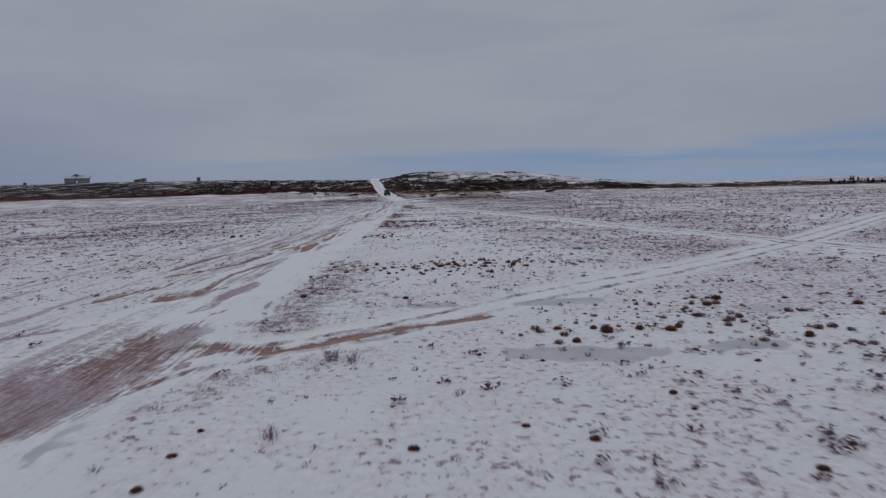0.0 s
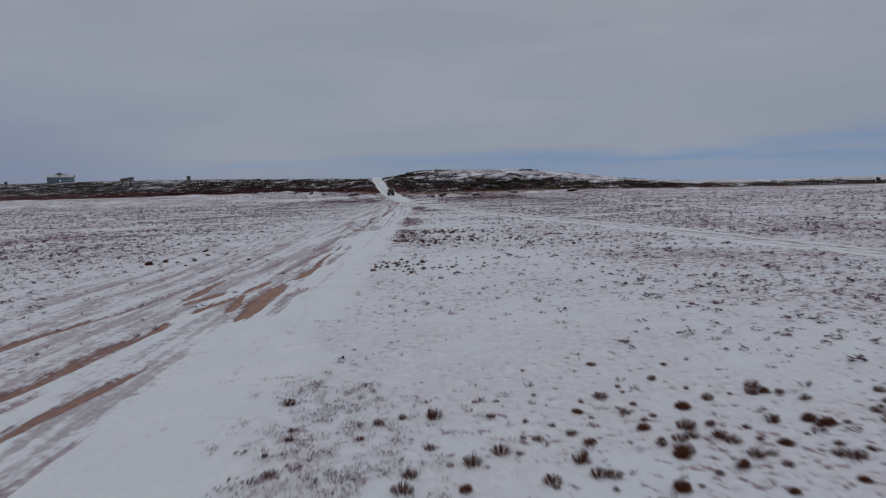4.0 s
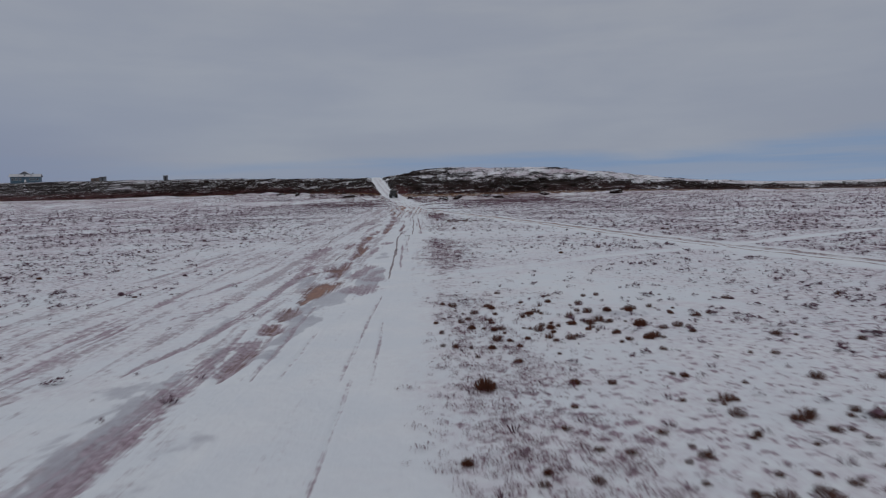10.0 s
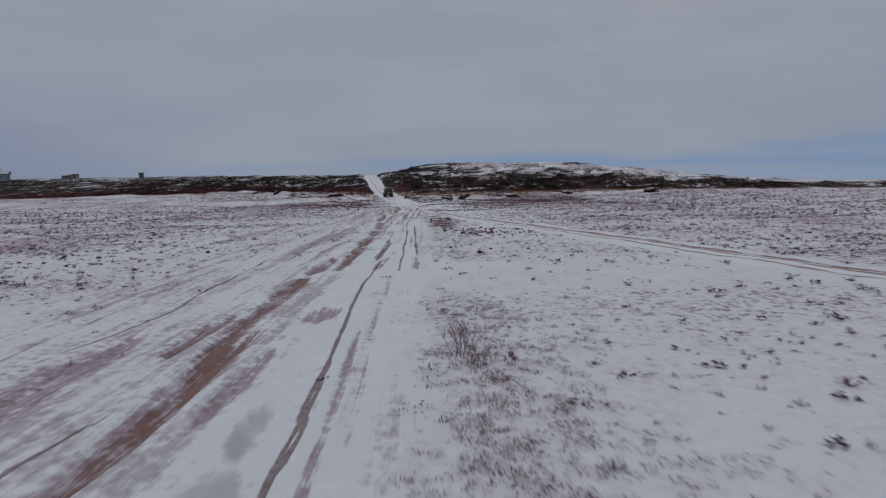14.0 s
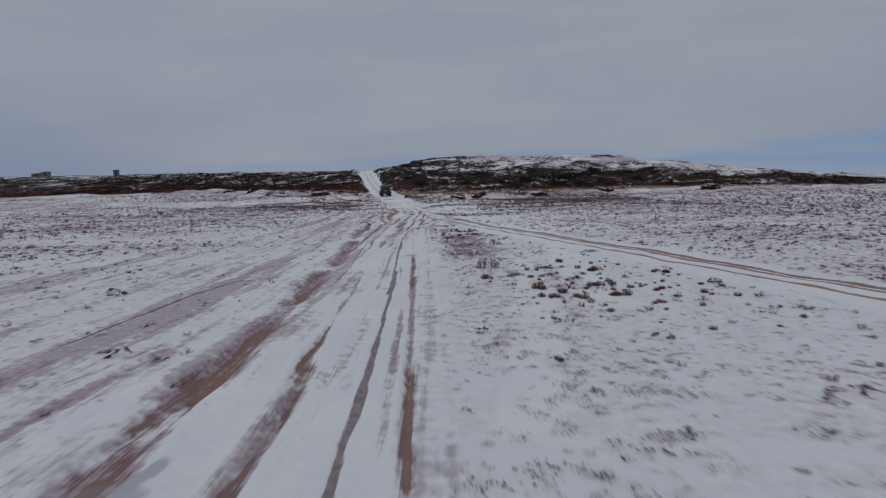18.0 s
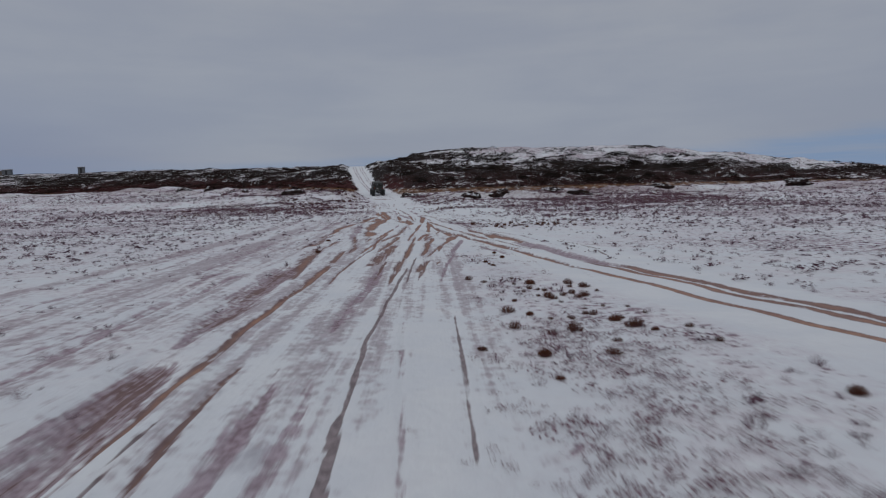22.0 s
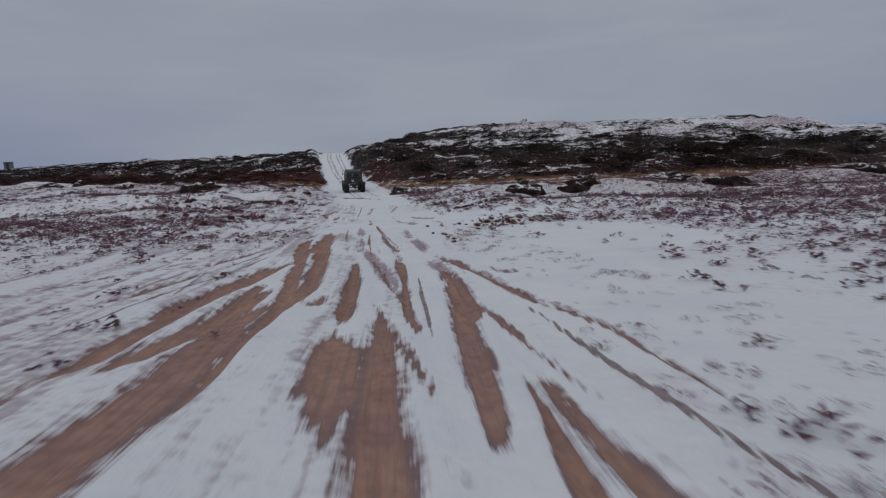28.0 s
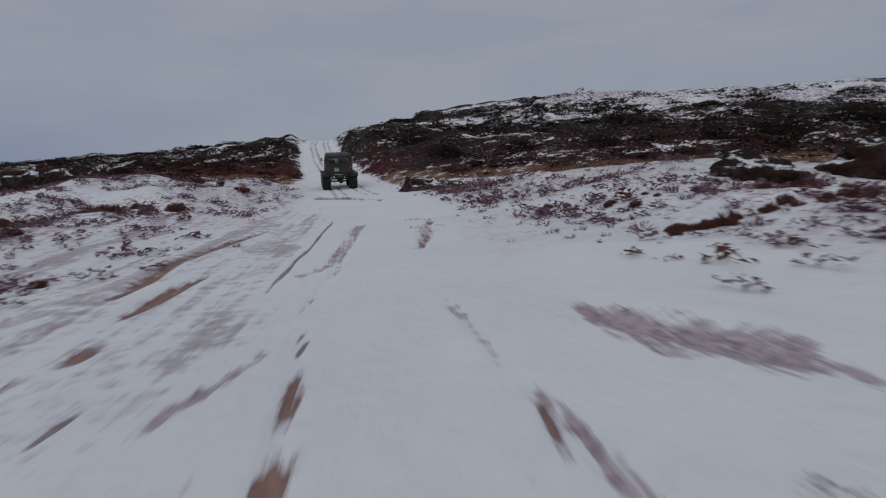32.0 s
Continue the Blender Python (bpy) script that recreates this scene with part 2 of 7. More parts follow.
    dark = n.mix(n.step(patch, 0.42, 0.58), (0.024, 0.013, 0.012), (0.013, 0.010, 0.009))
    dark = n.mix(n.step(n.noise(p, 2.4, 7.0, 0.7), 0.46, 0.66), dark, (0.036, 0.021, 0.017))
    dark = n.mix(n.math("MULTIPLY", n.attr("low"), n.step(tuft, 0.36, 0.56)), dark, (0.080, 0.024, 0.025))
    dusted = n.math("MULTIPLY", n.step(n.noise(p, 3.6, 7.0, 0.75), 0.56, 0.62), n.math("MULTIPLY", n.step(n.noise(p, 0.35, 5.0, 0.6), 0.40, 0.58), n.math("SUBTRACT", 0.70, n.math("MULTIPLY", n.attr("low"), 0.55))))
    dark = n.mix(dusted, dark, (0.50, 0.50, 0.53))
    c = n.mix(n.math("MULTIPLY", n.step(grown, 0.44, 0.52), n.step(heath, 0.02, 0.2)), c, dark)
    # rust-coloured grass along the foot of the slope
    rust = n.math("MULTIPLY", n.step(n.attr("rust"), 0.2, 0.7), n.step(n.math("ADD", tuft, n.math("MULTIPLY", spots, 0.5)), 0.58, 0.78))
    c = n.mix(rust, c, n.mix(n.step(fine, 0.35, 0.65), (0.105, 0.050, 0.032), (0.25, 0.135, 0.070)))
    relief = n.math("ADD", n.math("MULTIPLY", spots, 1.0), n.math("MULTIPLY", fine, 0.5))
    relief = n.math("ADD", relief, n.math("MULTIPLY", wheel, n.math("MULTIPLY", driven, 2.2)))
    rough = n.math("SUBTRACT", 0.85, n.math("MULTIPLY", iced, 0.45))
    finish(n, c, rough, 0.0, relief, 0.55, 0.09, **{"Specular IOR Level": n.math("ADD", 0.06, n.math("MULTIPLY", iced, 0.4))})
    return m


TUNDRA = ground_material()


def leafy(name, colour, other, rough=0.9):
    """Dead grass, twigs and leaves: every piece a little different."""
    m, n = material(name)
    one = n.add("ShaderNodeNewGeometry").outputs["Random Per Island"]
    thing = n.add("ShaderNodeObjectInfo").outputs["Random"]
    p = n.add("ShaderNodeTexCoord").outputs["Object"]
    c = n.mix(one, colour, other)
    c = n.mix(n.math("MULTIPLY", thing, 0.5), c, tuple(k * 0.5 for k in colour))
    c = n.mix(n.step(n.noise(p, 9.0, 4.0), 0.35, 0.7), n.mix(0.35, c, (0.02, 0.014, 0.012)), c)
    finish(n, c, rough, **{"Specular IOR Level": 0.08})
    return m


def rock_material():
    m, n = material("snow_dusted_rock")
    p = n.add("ShaderNodeNewGeometry").outputs["Position"]
    up = n.add("ShaderNodeSeparateXYZ", {0: n.add("ShaderNodeNewGeometry").outputs["Normal"]}).outputs["Z"]
    a, b, d = n.noise(p, 1.3, 6.0, 0.6), n.noise(p, 6.0, 8.0, 0.65), n.noise(p, 0.6, 5.0, 0.6, 0.5)
    c = n.mix(n.step(a, 0.38, 0.64), (0.024, 0.014, 0.013), (0.058, 0.042, 0.040))
    c = n.mix(n.step(b, 0.45, 0.62), c, (0.015, 0.010, 0.008))
    c = n.mix(n.math("MULTIPLY", n.step(d, 0.52, 0.62), 0.7), c, (0.050, 0.020, 0.015))
    lies = n.math("ADD", n.math("MULTIPLY", up, 0.55), n.math("ADD", n.math("MULTIPLY", a, 0.9), n.math("MULTIPLY", b, 0.5)))
    c = n.mix(n.step(lies, 1.22, 1.30), c, (0.76, 0.78, 0.82))
    finish(n, c, 0.9, 0.0, n.math("ADD", a, n.math("MULTIPLY", b, 0.6)), 0.9, 0.15, **{"Specular IOR Level": 0.1})
    return m


RUST = leafy("rust_grass", (0.215, 0.080, 0.048), (0.13, 0.054, 0.040))
STRAW = leafy("straw_grass", (0.20, 0.092, 0.066), (0.125, 0.055, 0.050))
TWIG = leafy("dead_twigs", (0.165, 0.086, 0.116), (0.29, 0.172, 0.218))
RED_HEATH = leafy("red_heath", (0.070, 0.022, 0.021), (0.105, 0.036, 0.030))
JUNIPER = leafy("dark_evergreen", (0.015, 0.012, 0.010), (0.026, 0.020, 0.016))
HEATH = leafy("dark_heath", (0.028, 0.016, 0.014), (0.052, 0.033, 0.027))
MAUVE = leafy("mauve_grass", (0.24, 0.118, 0.150), (0.40, 0.250, 0.300))
DULL = leafy("dull_heath", (0.112, 0.058, 0.080), (0.22, 0.130, 0.166))
NEEDLE = leafy("dark_needles", (0.022, 0.026, 0.016), (0.035, 0.036, 0.022))
BARK = simple("bark", (0.06, 0.045, 0.035), 0.9)
ROCK = rock_material()
PAINT = simple("olive_paint", (0.013, 0.0135, 0.011), 0.55, 0.0, 5.0, 0.25, 0.05, (0.05, 0.045, 0.04), 0.3)
ROOF_PAINT = simple("dusty_roof_paint", (0.030, 0.031, 0.030), 0.7, 0.0, 6.0, 0.3, 0.08, (0.11, 0.11, 0.11), 0.35)
RUBBER = simple("tyre_rubber", (0.010, 0.010, 0.011), 0.85, 0.0, 18.0, 0.3, 0.3, (0.14, 0.135, 0.135), 0.25)
BLACK = simple("black_steel", (0.014, 0.014, 0.014), 0.6, 0.3, 14.0, 0.3, 0.2, (0.16, 0.14, 0.13), 0.35)
STEEL = simple("bare_steel", (0.35, 0.35, 0.36), 0.35, 0.9, 14.0, 0.25, 0.1)
RED_LENS = simple("red_lens", (0.22, 0.012, 0.012), 0.25, 0.0, 30.0, 0.15, 0.02)
AMBER_LENS = simple("amber_lens", (0.45, 0.16, 0.02), 0.25, 0.0, 30.0, 0.15, 0.02)
WHITE_PAINT = simple("white_paint", (0.74, 0.74, 0.75), 0.6, 0.0, 8.0, 0.12, 0.05, (0.5, 0.48, 0.46), 0.3)
DARK_INK = simple("dark_ink", (0.02, 0.02, 0.025), 0.6)
SEAT_CLOTH = simple("grey_seat_cloth", (0.08, 0.08, 0.085), 0.9)
BLUE_BOARD = simple("blue_boards", (0.078, 0.145, 0.21), 0.75, 0.0, 3.0, 0.25, 0.2, (0.2, 0.25, 0.28), 0.3)
PALE_ROOF = simple("pale_snowy_roof", (0.52, 0.52, 0.54), 0.8, 0.0, 2.0, 0.2, 0.2)
GREY_BOARD = simple("grey_boards", (0.13, 0.14, 0.16), 0.8, 0.0, 3.0, 0.3, 0.2)
BROWN_BOARD = simple("brown_boards", (0.14, 0.10, 0.085), 0.85, 0.0, 3.0, 0.3, 0.2)
LOG = simple("wet_log", (0.035, 0.026, 0.022), 0.85, 0.0, 6.0, 0.35, 0.4, (0.6, 0.6, 0.63), 0.4)


def glass_material():
    m, n = material("tinted_window_glass")
    finish(n, (0.30, 0.33, 0.34), 0.04, 0.0, **{"Transmission Weight": 1.0, "IOR": 1.45, "Alpha": 0.75})
    return m


GLASS = glass_material()

# ---- lie of the land ----
def curve(x, points):
    """A smooth line through (x, value) pairs."""
    xs, ys = zip(*points)
    return np.interp(x, xs, ys)


def smooth(x, lo, hi):
    k = np.clip((x - lo) / (hi - lo), 0, 1)
    return k * k * (3 - 2 * k)


def hash2(i, j, seed):
    h = (i * 374761393 + j * 668265263 + seed * 974711) & 0x7FFFFFFF
    h = ((h ^ (h >> 13)) * 1274126177) & 0x7FFFFFFF
    return ((h ^ (h >> 16)) & 0xFFFF) / 65535.0


def lattice(x, y, seed=0):
    """Value noise from 0 to 1 on a unit lattice."""
    i, j = np.floor(x).astype(np.int64), np.floor(y).astype(np.int64)
    u, v = x - i, y - j
    u, v = u * u * (3 - 2 * u), v * v * (3 - 2 * v)
    a, b = hash2(i, j, seed), hash2(i + 1, j, seed)
    c, d = hash2(i, j + 1, seed), hash2(i + 1, j + 1, seed)
    return (a * (1 - u) + b * u) * (1 - v) + (c * (1 - u) + d * u) * v


def fractal(x, y, scale, seed=0, octaves=4):
    total, amp, out = 0.0, 1.0, 0.0
    for k in range(octaves):
        out, total = out + amp * lattice(x / scale, y / scale, seed + k), total + amp
        scale, amp = scale / 2.03, amp * 0.5
    return out / total


ROAD = [(-60, -8.0), (20, -9.3), (65, -10.0), (93, -11.0), (125, -12.0), (150, -12.3), (183, -13.0), (200, -13.6), (220, -15.0), (243, -17.3),
        (260, -19.5), (271, -21.2), (283, -24.0), (295, -26.4), (305, -29.6), (318, -33.0), (332, -35.4), (350, -37.5), (420, -45.0)]
RISE = [(283, 0.0), (295, 0.6), (305, 2.6), (318, 5.6), (332, 7.6), (345, 8.3), (420, 10.5)]


def road_x(y):
    return (curve(y - 6, ROAD) + curve(y, ROAD) * 2 + curve(y + 6, ROAD)) / 4


CREST_Y = [(-1200, 720), (-278, 466), (-169, 428), (-80, 364), (-40, 336), (-24, 330), (-7, 327), (8, 320), (32, 314), (76, 312), (140, 322), (300, 335), (1200, 430)]
CREST_Z = [(-1200, 18), (-290, 16.5), (-204, 15.3), (-140, 14.0), (-80, 11.7), (-46, 10.6), (-36, 10.6), (-24, 12.0), (-15, 13.2), (-7, 13.6), (8, 13.2), (20, 13.0), (32, 12.8), (45, 11.7), (57, 10.5), (76, 7.8), (100, 6.0), (140, 4.2), (300, 4.0), (1200, 5.0)]
FOOT_Y = [(-1200, 560), (-278, 352), (-169, 336), (-80, 308), (-45, 298), (-26, 291), (-10, 281), (0, 279), (48, 277), (100, 280), (140, 287), (300, 293), (1200, 380)]
FOOT_Z = [(-1200, 3.0), (-200, 3.2), (-80, 4.2), (-40, 3.4), (-26, 2.3), (0, 2.2), (48, 2.3), (140, 1.6), (300, 1.2), (1200, 1.0)]


BANK_Y = [(-1200, 480), (-120, 284), (-60, 259), (-45, 260), (-36, 262), (-30, 267), (-24, 275)]
BERM_Y = [(-20, 268), (-14, 266), (-8, 259), (5, 262), (20, 265), (60, 268), (140, 272)]


def land(x, y):
    """Height of the land without ruts, and how far up the slope it lies (0 at the foot, 1 on the crest)."""
    fy, cy = curve(x, FOOT_Y), curve(x, CREST_Y)
    wob = (fractal(x, y, 22.0, 5) - 0.5) * 9
    fz, cz = curve(x, FOOT_Z), curve(x, CREST_Z)
    ramp = np.clip((y - (fy - 66)) / 66, 0, 1) ** 1.45
    up = np.clip((y + wob - fy) / (cy - fy), 0, None)
    slope = np.clip(up, 0, 1)
    bow = 1.12 - 0.15 * smooth(x, -60, -150) + 0.25 * smooth(x, -14, -26) * smooth(x, -60, -40)
    slope = np.clip(1 - (1 - slope) ** bow, 0, 1)
    z = fz * ramp + (cz - fz) * slope
    beyond = np.clip(y - cy, 0, None)
    z = z - np.where(x > -45, np.minimum(beyond * 0.06, 4.0), 0) * smooth(x, -45, -15)
    z = z + smooth(x, 90, 170) * smooth(beyond, 30, 230) * (2.5 + 5 * fractal(x, y, 170.0, 55, 2))
    rough = smooth(up, 0.02, 0.35)
    z = z + rough * ((fractal(x, y, 13.0, 11, 5) - 0.5) * 2.4 + (0.5 - np.abs(fractal(x, y * 1.6, 6.0, 23, 3) - 0.5) * 4) * 0.55 + (fractal(x, y, 2.6, 21, 3) - 0.5) * 1.3) * smooth(beyond, 60, 0) * np.where(up > 0.9, 0.55, 1.0)
    z = z + (fractal(x, y, 2.4, 31, 3) - 0.5) * 0.16 + (fractal(x, y, 60.0, 41, 2) - 0.5) * 0.3
    s = x - road_x(y)
    # a snow bank on the left and a low berm on the right, with hummocks about them
    front = curve(x, BANK_Y) + (fractal(x, y * 0 + 3.0, 6.0, 103, 3) - 0.5) * 5
    bank = smooth(y, front - 2.2, front + 2.0) * smooth(y, fy + 2, fy - 16) * smooth(s, -2.8, -5.5) * 0.85
    berm = np.exp(-(((y - curve(x, BERM_Y) - (fractal(x, y * 0, 9.0, 105, 2) - 0.5) * 4) / 2.4) ** 2)) * smooth(s, 4.5, 8) * (0.25 + 0.7 * fractal(x, y * 0 + 7, 5.0, 107, 2)) * smooth(x, 120, 60)
    lumps = np.clip(fractal(x, y, 5.5, 101, 3) - 0.42, 0, None) * 2.6 * smooth(y, fy - 42, fy - 26) * smooth(y, fy + 2, fy - 4) * smooth(np.abs(s), 4.0, 8.0)
    z = z + bank + berm + lumps * np.where(s < 0, 1.0, 0.6)
    # the road cut through the slope
    floor_z = curve(np.full_like(np.asarray(x, float), -26.0), FOOT_Z) * np.clip((y - (291 - 66)) / 66, 0, 1) ** 1.45 + curve(y, RISE)
    keep = smooth(np.abs(s + 0.2), 2.4 - 0.7 * smooth(y, 296, 315), 5.5 - 1.7 * smooth(y, 296, 315))
    cut = smooth(y, 262, 290)
    z = z * (1 - cut) + cut * (floor_z * (1 - keep) + z * keep)
    return z, up


def far_from(x, y, line):
    """Distance to a polyline, and the side."""
    best = np.full(np.shape(x), 1e9)
    sign = np.zeros(np.shape(x))
    for (ax, ay), (bx, by) in zip(line[:-1], line[1:]):
        dx, dy = bx - ax, by - ay
        k = np.clip(((x - ax) * dx + (y - ay) * dy) / (dx * dx + dy * dy), 0, 1)
        d = np.hypot(x - ax - k * dx, y - ay - k * dy)
        side = np.sign((x - ax) * dy - (y - ay) * dx)
        sign = np.where(d < best, side, sign)
        best = np.minimum(best, d)
    return best * sign


BRANCH = [(62, -10), (38, 22), (28.7, 40), (20.2, 66), (14.8, 93), (8.7, 117), (2.5, 146), (-3.7, 173), (-7.6, 187), (-10.5, 199), (-13.5, 213), (-17.0, 240)]
CROSSING = [(170, 170), (90, 105), (56, 75), (32.6, 51), (25.7, 44.2), (18.5, 37.5), (9.0, 29.8), (2.8, 24.7), (-1.7, 20.6), (-7.1, 17.0), (-13, 9)]
DIAGONAL = [(30, 122), (8.6, 109.3), (1.0, 105.5), (-5.0, 101.3), (-9.5, 97.5)]


RUTS = []


def rut(kind, level, start, end, *way):
    """One rut: bare sand, thinned snow or a dark line; how worn, its half width at both ends, and its way over the ground."""
    RUTS.append((kind, level, start, end, way))


def drive_ruts():
    """The wheel ruts along the road, from the start of the flight to the foot of the slope."""
    rut("thin", 0.95, 1.50, 1.86, (-9.8, 9.8), (-9.9, 15.2), (-9.4, 21.5))
    rut("sand", 0.42, 1.50, 1.86, (-9.8, 9.8), (-9.9, 15.2), (-9.4, 21.5))
    rut("thin", 0.7, 0.31, 0.31, (-17.4, 18.3), (-13.1, 22.6), (-12.8, 23.5))
    rut("thin", 0.7, 0.30, 0.34, (-18.8, 21.7), (-18.6, 23.4))
    rut("thin", 0.7, 0.16, 0.10, (-7.0, 12.4), (-6.8, 13.4))
    rut("thin", 0.9, 0.22, 0.23, (-7.8, 16.6), (-7.2, 17.0))
    rut("sand", 0.7, 0.38, 0.42, (-16.2, 26.1), (-14.7, 32.5))
    rut("sand", 0.6, 0.98, 0.60, (-13.5, 27.1), (-11.2, 31.1))
    rut("thin", 0.9, 0.23, 0.14, (-9.4, 23.5), (-8.9, 24.6))
    rut("thin", 0.6, 0.38, 0.33, (-10.5, 23.2), (-10.1, 25.7), (-10.3, 29.2))
    rut("thin", 0.5, 0.11, 0.09, (-7.9, 21.1), (-8.0, 22.3))
    rut("thin", 0.6, 0.12, 0.11, (-7.3, 24.1), (-7.8, 27.7))
    rut("thin", 0.9, 0.63, 0.36, (-10.2, 27.0), (-9.9, 30.7), (-10.2, 32.4))
    rut("sand", 0.7, 0.15, 0.25, (-12.0, 29.5), (-12.5, 35.3), (-11.5, 42.0))
    rut("sand", 0.75, 0.20, 0.25, (-16.7, 34.0), (-13.8, 39.6), (-13.3, 46.7))
    rut("sand", 0.7, 0.36, 0.37, (-16.3, 39.0), (-15.7, 39.5))
    rut("sand", 0.6, 0.18, 0.26, (-17.4, 36.4), (-17.1, 43.6), (-15.9, 50.4), (-15.6, 54.4))
    rut("thin", 0.7, 0.23, 0.16, (-10.6, 31.6), (-10.6, 37.9))
    rut("thin", 0.5, 0.15, 0.16, (-13.4, 31.1), (-13.5, 37.5), (-12.8, 41.7))
    rut("sand", 1.1, 0.37, 0.35, (-10.9, 47.2), (-11.3, 51.5), (-11.4, 55.7))
    rut("sand", 0.95, 0.40, 0.23, (-11.4, 55.7), (-11.0, 62.0))
    rut("sand", 1, 0.28, 0.21, (-11.6, 47.9), (-12.6, 52.9))
    rut("sand", 0.9, 0.25, 0.20, (-12.6, 52.9), (-12.3, 56.2))
    rut("sand", 0.95, 0.25, 0.17, (-13.2, 48.7), (-12.7, 51.3), (-12.8, 52.4))
    rut("sand", 0.9, 0.24, 0.19, (-14.2, 50.1), (-13.6, 52.5), (-13.5, 53.6))
    rut("sand", 0.9, 0.19, 0.18, (-14.3, 50.0), (-14.9, 56.9))
    rut("thin", 0.95, 0.25, 0.33, (-9.9, 46.9), (-10.3, 52.0), (-10.2, 54.0), (-9.8, 54.7))
    rut("sand", 0.6, 0.35, 0.19, (-10.3, 53.3), (-10.0, 54.4))
    rut("thin", 0.7, 0.14, 0.21, (-15.4, 51.7), (-16.1, 57.5), (-15.1, 61.5), (-15.0, 64.9))
    rut("thin", 0.6, 0.15, 0.21, (-19.1, 55.5), (-17.7, 62.7), (-17.5, 65.1))
    rut("thin", 0.6, 0.46, 0.27, (-11.6, 56.2), (-11.3, 65.1))
    rut("sand", 0.95, 0.11, 0.14, (-10.9, 57.7), (-11.3, 61.8), (-11.5, 69.8))
    rut("thin", 0.9, 0.20, 0.35, (-12.6, 57.7), (-12.4, 64.7), (-12.4, 75.4))
    rut("thin", 0.8, 0.10, 0.11, (-11.4, 57.5), (-12.0, 62.2), (-11.9, 63.5))
    rut("thin", 0.9, 0.27, 0.23, (-10.7, 61.6), (-10.8, 70.4))
    rut("thin", 0.8, 0.16, 0.16, (-14.5, 58.8), (-13.9, 62.7), (-13.7, 66.4))
    rut("thin", 0.6, 0.16, 0.25, (-18.7, 63.8), (-17.2, 70.2), (-16.9, 78.4))
    rut("thin", 0.5, 0.14, 0.19, (-20.8, 66.9), (-19.3, 76.2), (-19.1, 78.4))
    rut("sand", 0.5, 0.11, 0.06, (-12.6, 58.7), (-12.6, 61.0))
    rut("thin", 0.9, 0.43, 0.43, (-13.2, 70.7), (-13.2, 75.6), (-13.8, 86.3))
    rut("sand", 0.9, 0.12, 0.11, (-11.6, 70.6), (-11.9, 75.2))
    rut("thin", 1, 0.27, 0.17, (-11.0, 70.6), (-11.1, 75.1))
    rut("thin", 0.6, 0.04, 0.06, (-9.7, 70.6), (-10.2, 83.4))
    rut("thin", 0.7, 0.11, 0.09, (-15.4, 70.6), (-14.7, 73.9), (-14.8, 75.9))
    rut("thin", 0.6, 0.15, 0.25, (-20.4, 76.3), (-19.2, 83.5), (-18.8, 90.4))
    rut("thin", 0.4, 0.04, 0.05, (-9.3, 72.1), (-9.5, 76.5))
    rut("thin", 0.6, 0.15, 0.09, (-13.9, 70.5), (-14.6, 73.2))
    rut("thin", 0.95, 0.36, 0.41, (-13.0, 82.8), (-13.2, 87.2))
    rut("sand", 0.37, 0.26, 0.30, (-13.0, 82.8), (-13.2, 87.2))
    rut("thin", 0.95, 0.47, 0.40, (-13.2, 87.2), (-13.3, 88.7))
    rut("sand", 0.51, 0.34, 0.28, (-13.2, 87.2), (-13.3, 88.7))
    rut("thin", 0.95, 0.50, 0.44, (-13.3, 89.0), (-13.4, 91.6))
    rut("sand", 0.41, 0.36, 0.32, (-13.3, 89.0), (-13.4, 91.6))
    rut("sand", 0.9, 0.46, 0.66, (-13.3, 92.1), (-13.2, 98.0))
    rut("thin", 0.95, 0.55, 0.47, (-13.2, 98.0), (-13.7, 105.3))
    rut("sand", 0.48, 0.40, 0.34, (-13.2, 98.0), (-13.7, 105.3))
    rut("thin", 0.7, 0.07, 0.09, (-12.3, 82.8), (-12.7, 91.7))
    rut("thin", 0.95, 0.73, 0.86, (-11.9, 93.6), (-11.3, 96.4))
    rut("thin", 0.9, 0.74, 0.60, (-11.8, 97.4), (-11.1, 99.0))
    rut("thin", 0.6, 0.03, 0.05, (-10.4, 82.5), (-10.5, 93.4))
    rut("thin", 0.5, 0.03, 0.03, (-9.7, 82.6), (-10.1, 89.7))
    rut("thin", 0.8, 0.19, 0.34, (-15.3, 83.6), (-14.7, 88.5), (-15.3, 104.8))
    rut("thin", 0.6, 0.13, 0.23, (-20.3, 89.4), (-17.7, 94.5), (-17.4, 101.4), (-17.5, 104.3))
    rut("thin", 0.7, 0.11, 0.13, (-18.6, 87.1), (-16.3, 91.4), (-15.6, 94.7))
    rut("thin", 0.6, 0.07, 0.10, (-13.7, 82.7), (-14.1, 91.2))
    rut("thin", 0.6, 0.03, 0.05, (-11.7, 82.7), (-11.8, 88.0))
    rut("thin", 0.95, 0.38, 0.39, (-15.3, 98.9), (-14.1, 101.5), (-13.6, 103.1), (-13.7, 106.7))
    rut("sand", 0.58, 0.28, 0.28, (-15.3, 98.9), (-14.1, 101.5), (-13.6, 103.1), (-13.7, 106.7))
    rut("thin", 0.95, 0.35, 0.40, (-13.7, 106.7), (-13.8, 116.3))
    rut("sand", 0.54, 0.25, 0.29, (-13.7, 106.7), (-13.8, 116.3))
    rut("thin", 0.95, 0.21, 0.22, (-13.6, 98.3), (-13.4, 102.0))
    rut("sand", 0.48, 0.15, 0.16, (-13.6, 98.3), (-13.4, 102.0))
    rut("thin", 1, 0.38, 0.39, (-12.5, 97.9), (-11.9, 104.9))
    rut("thin", 1, 0.28, 0.35, (-11.7, 98.3), (-11.3, 102.0))
    rut("dark", 1, 0.03, 0.04, (-10.6, 97.6), (-11.6, 116.1))
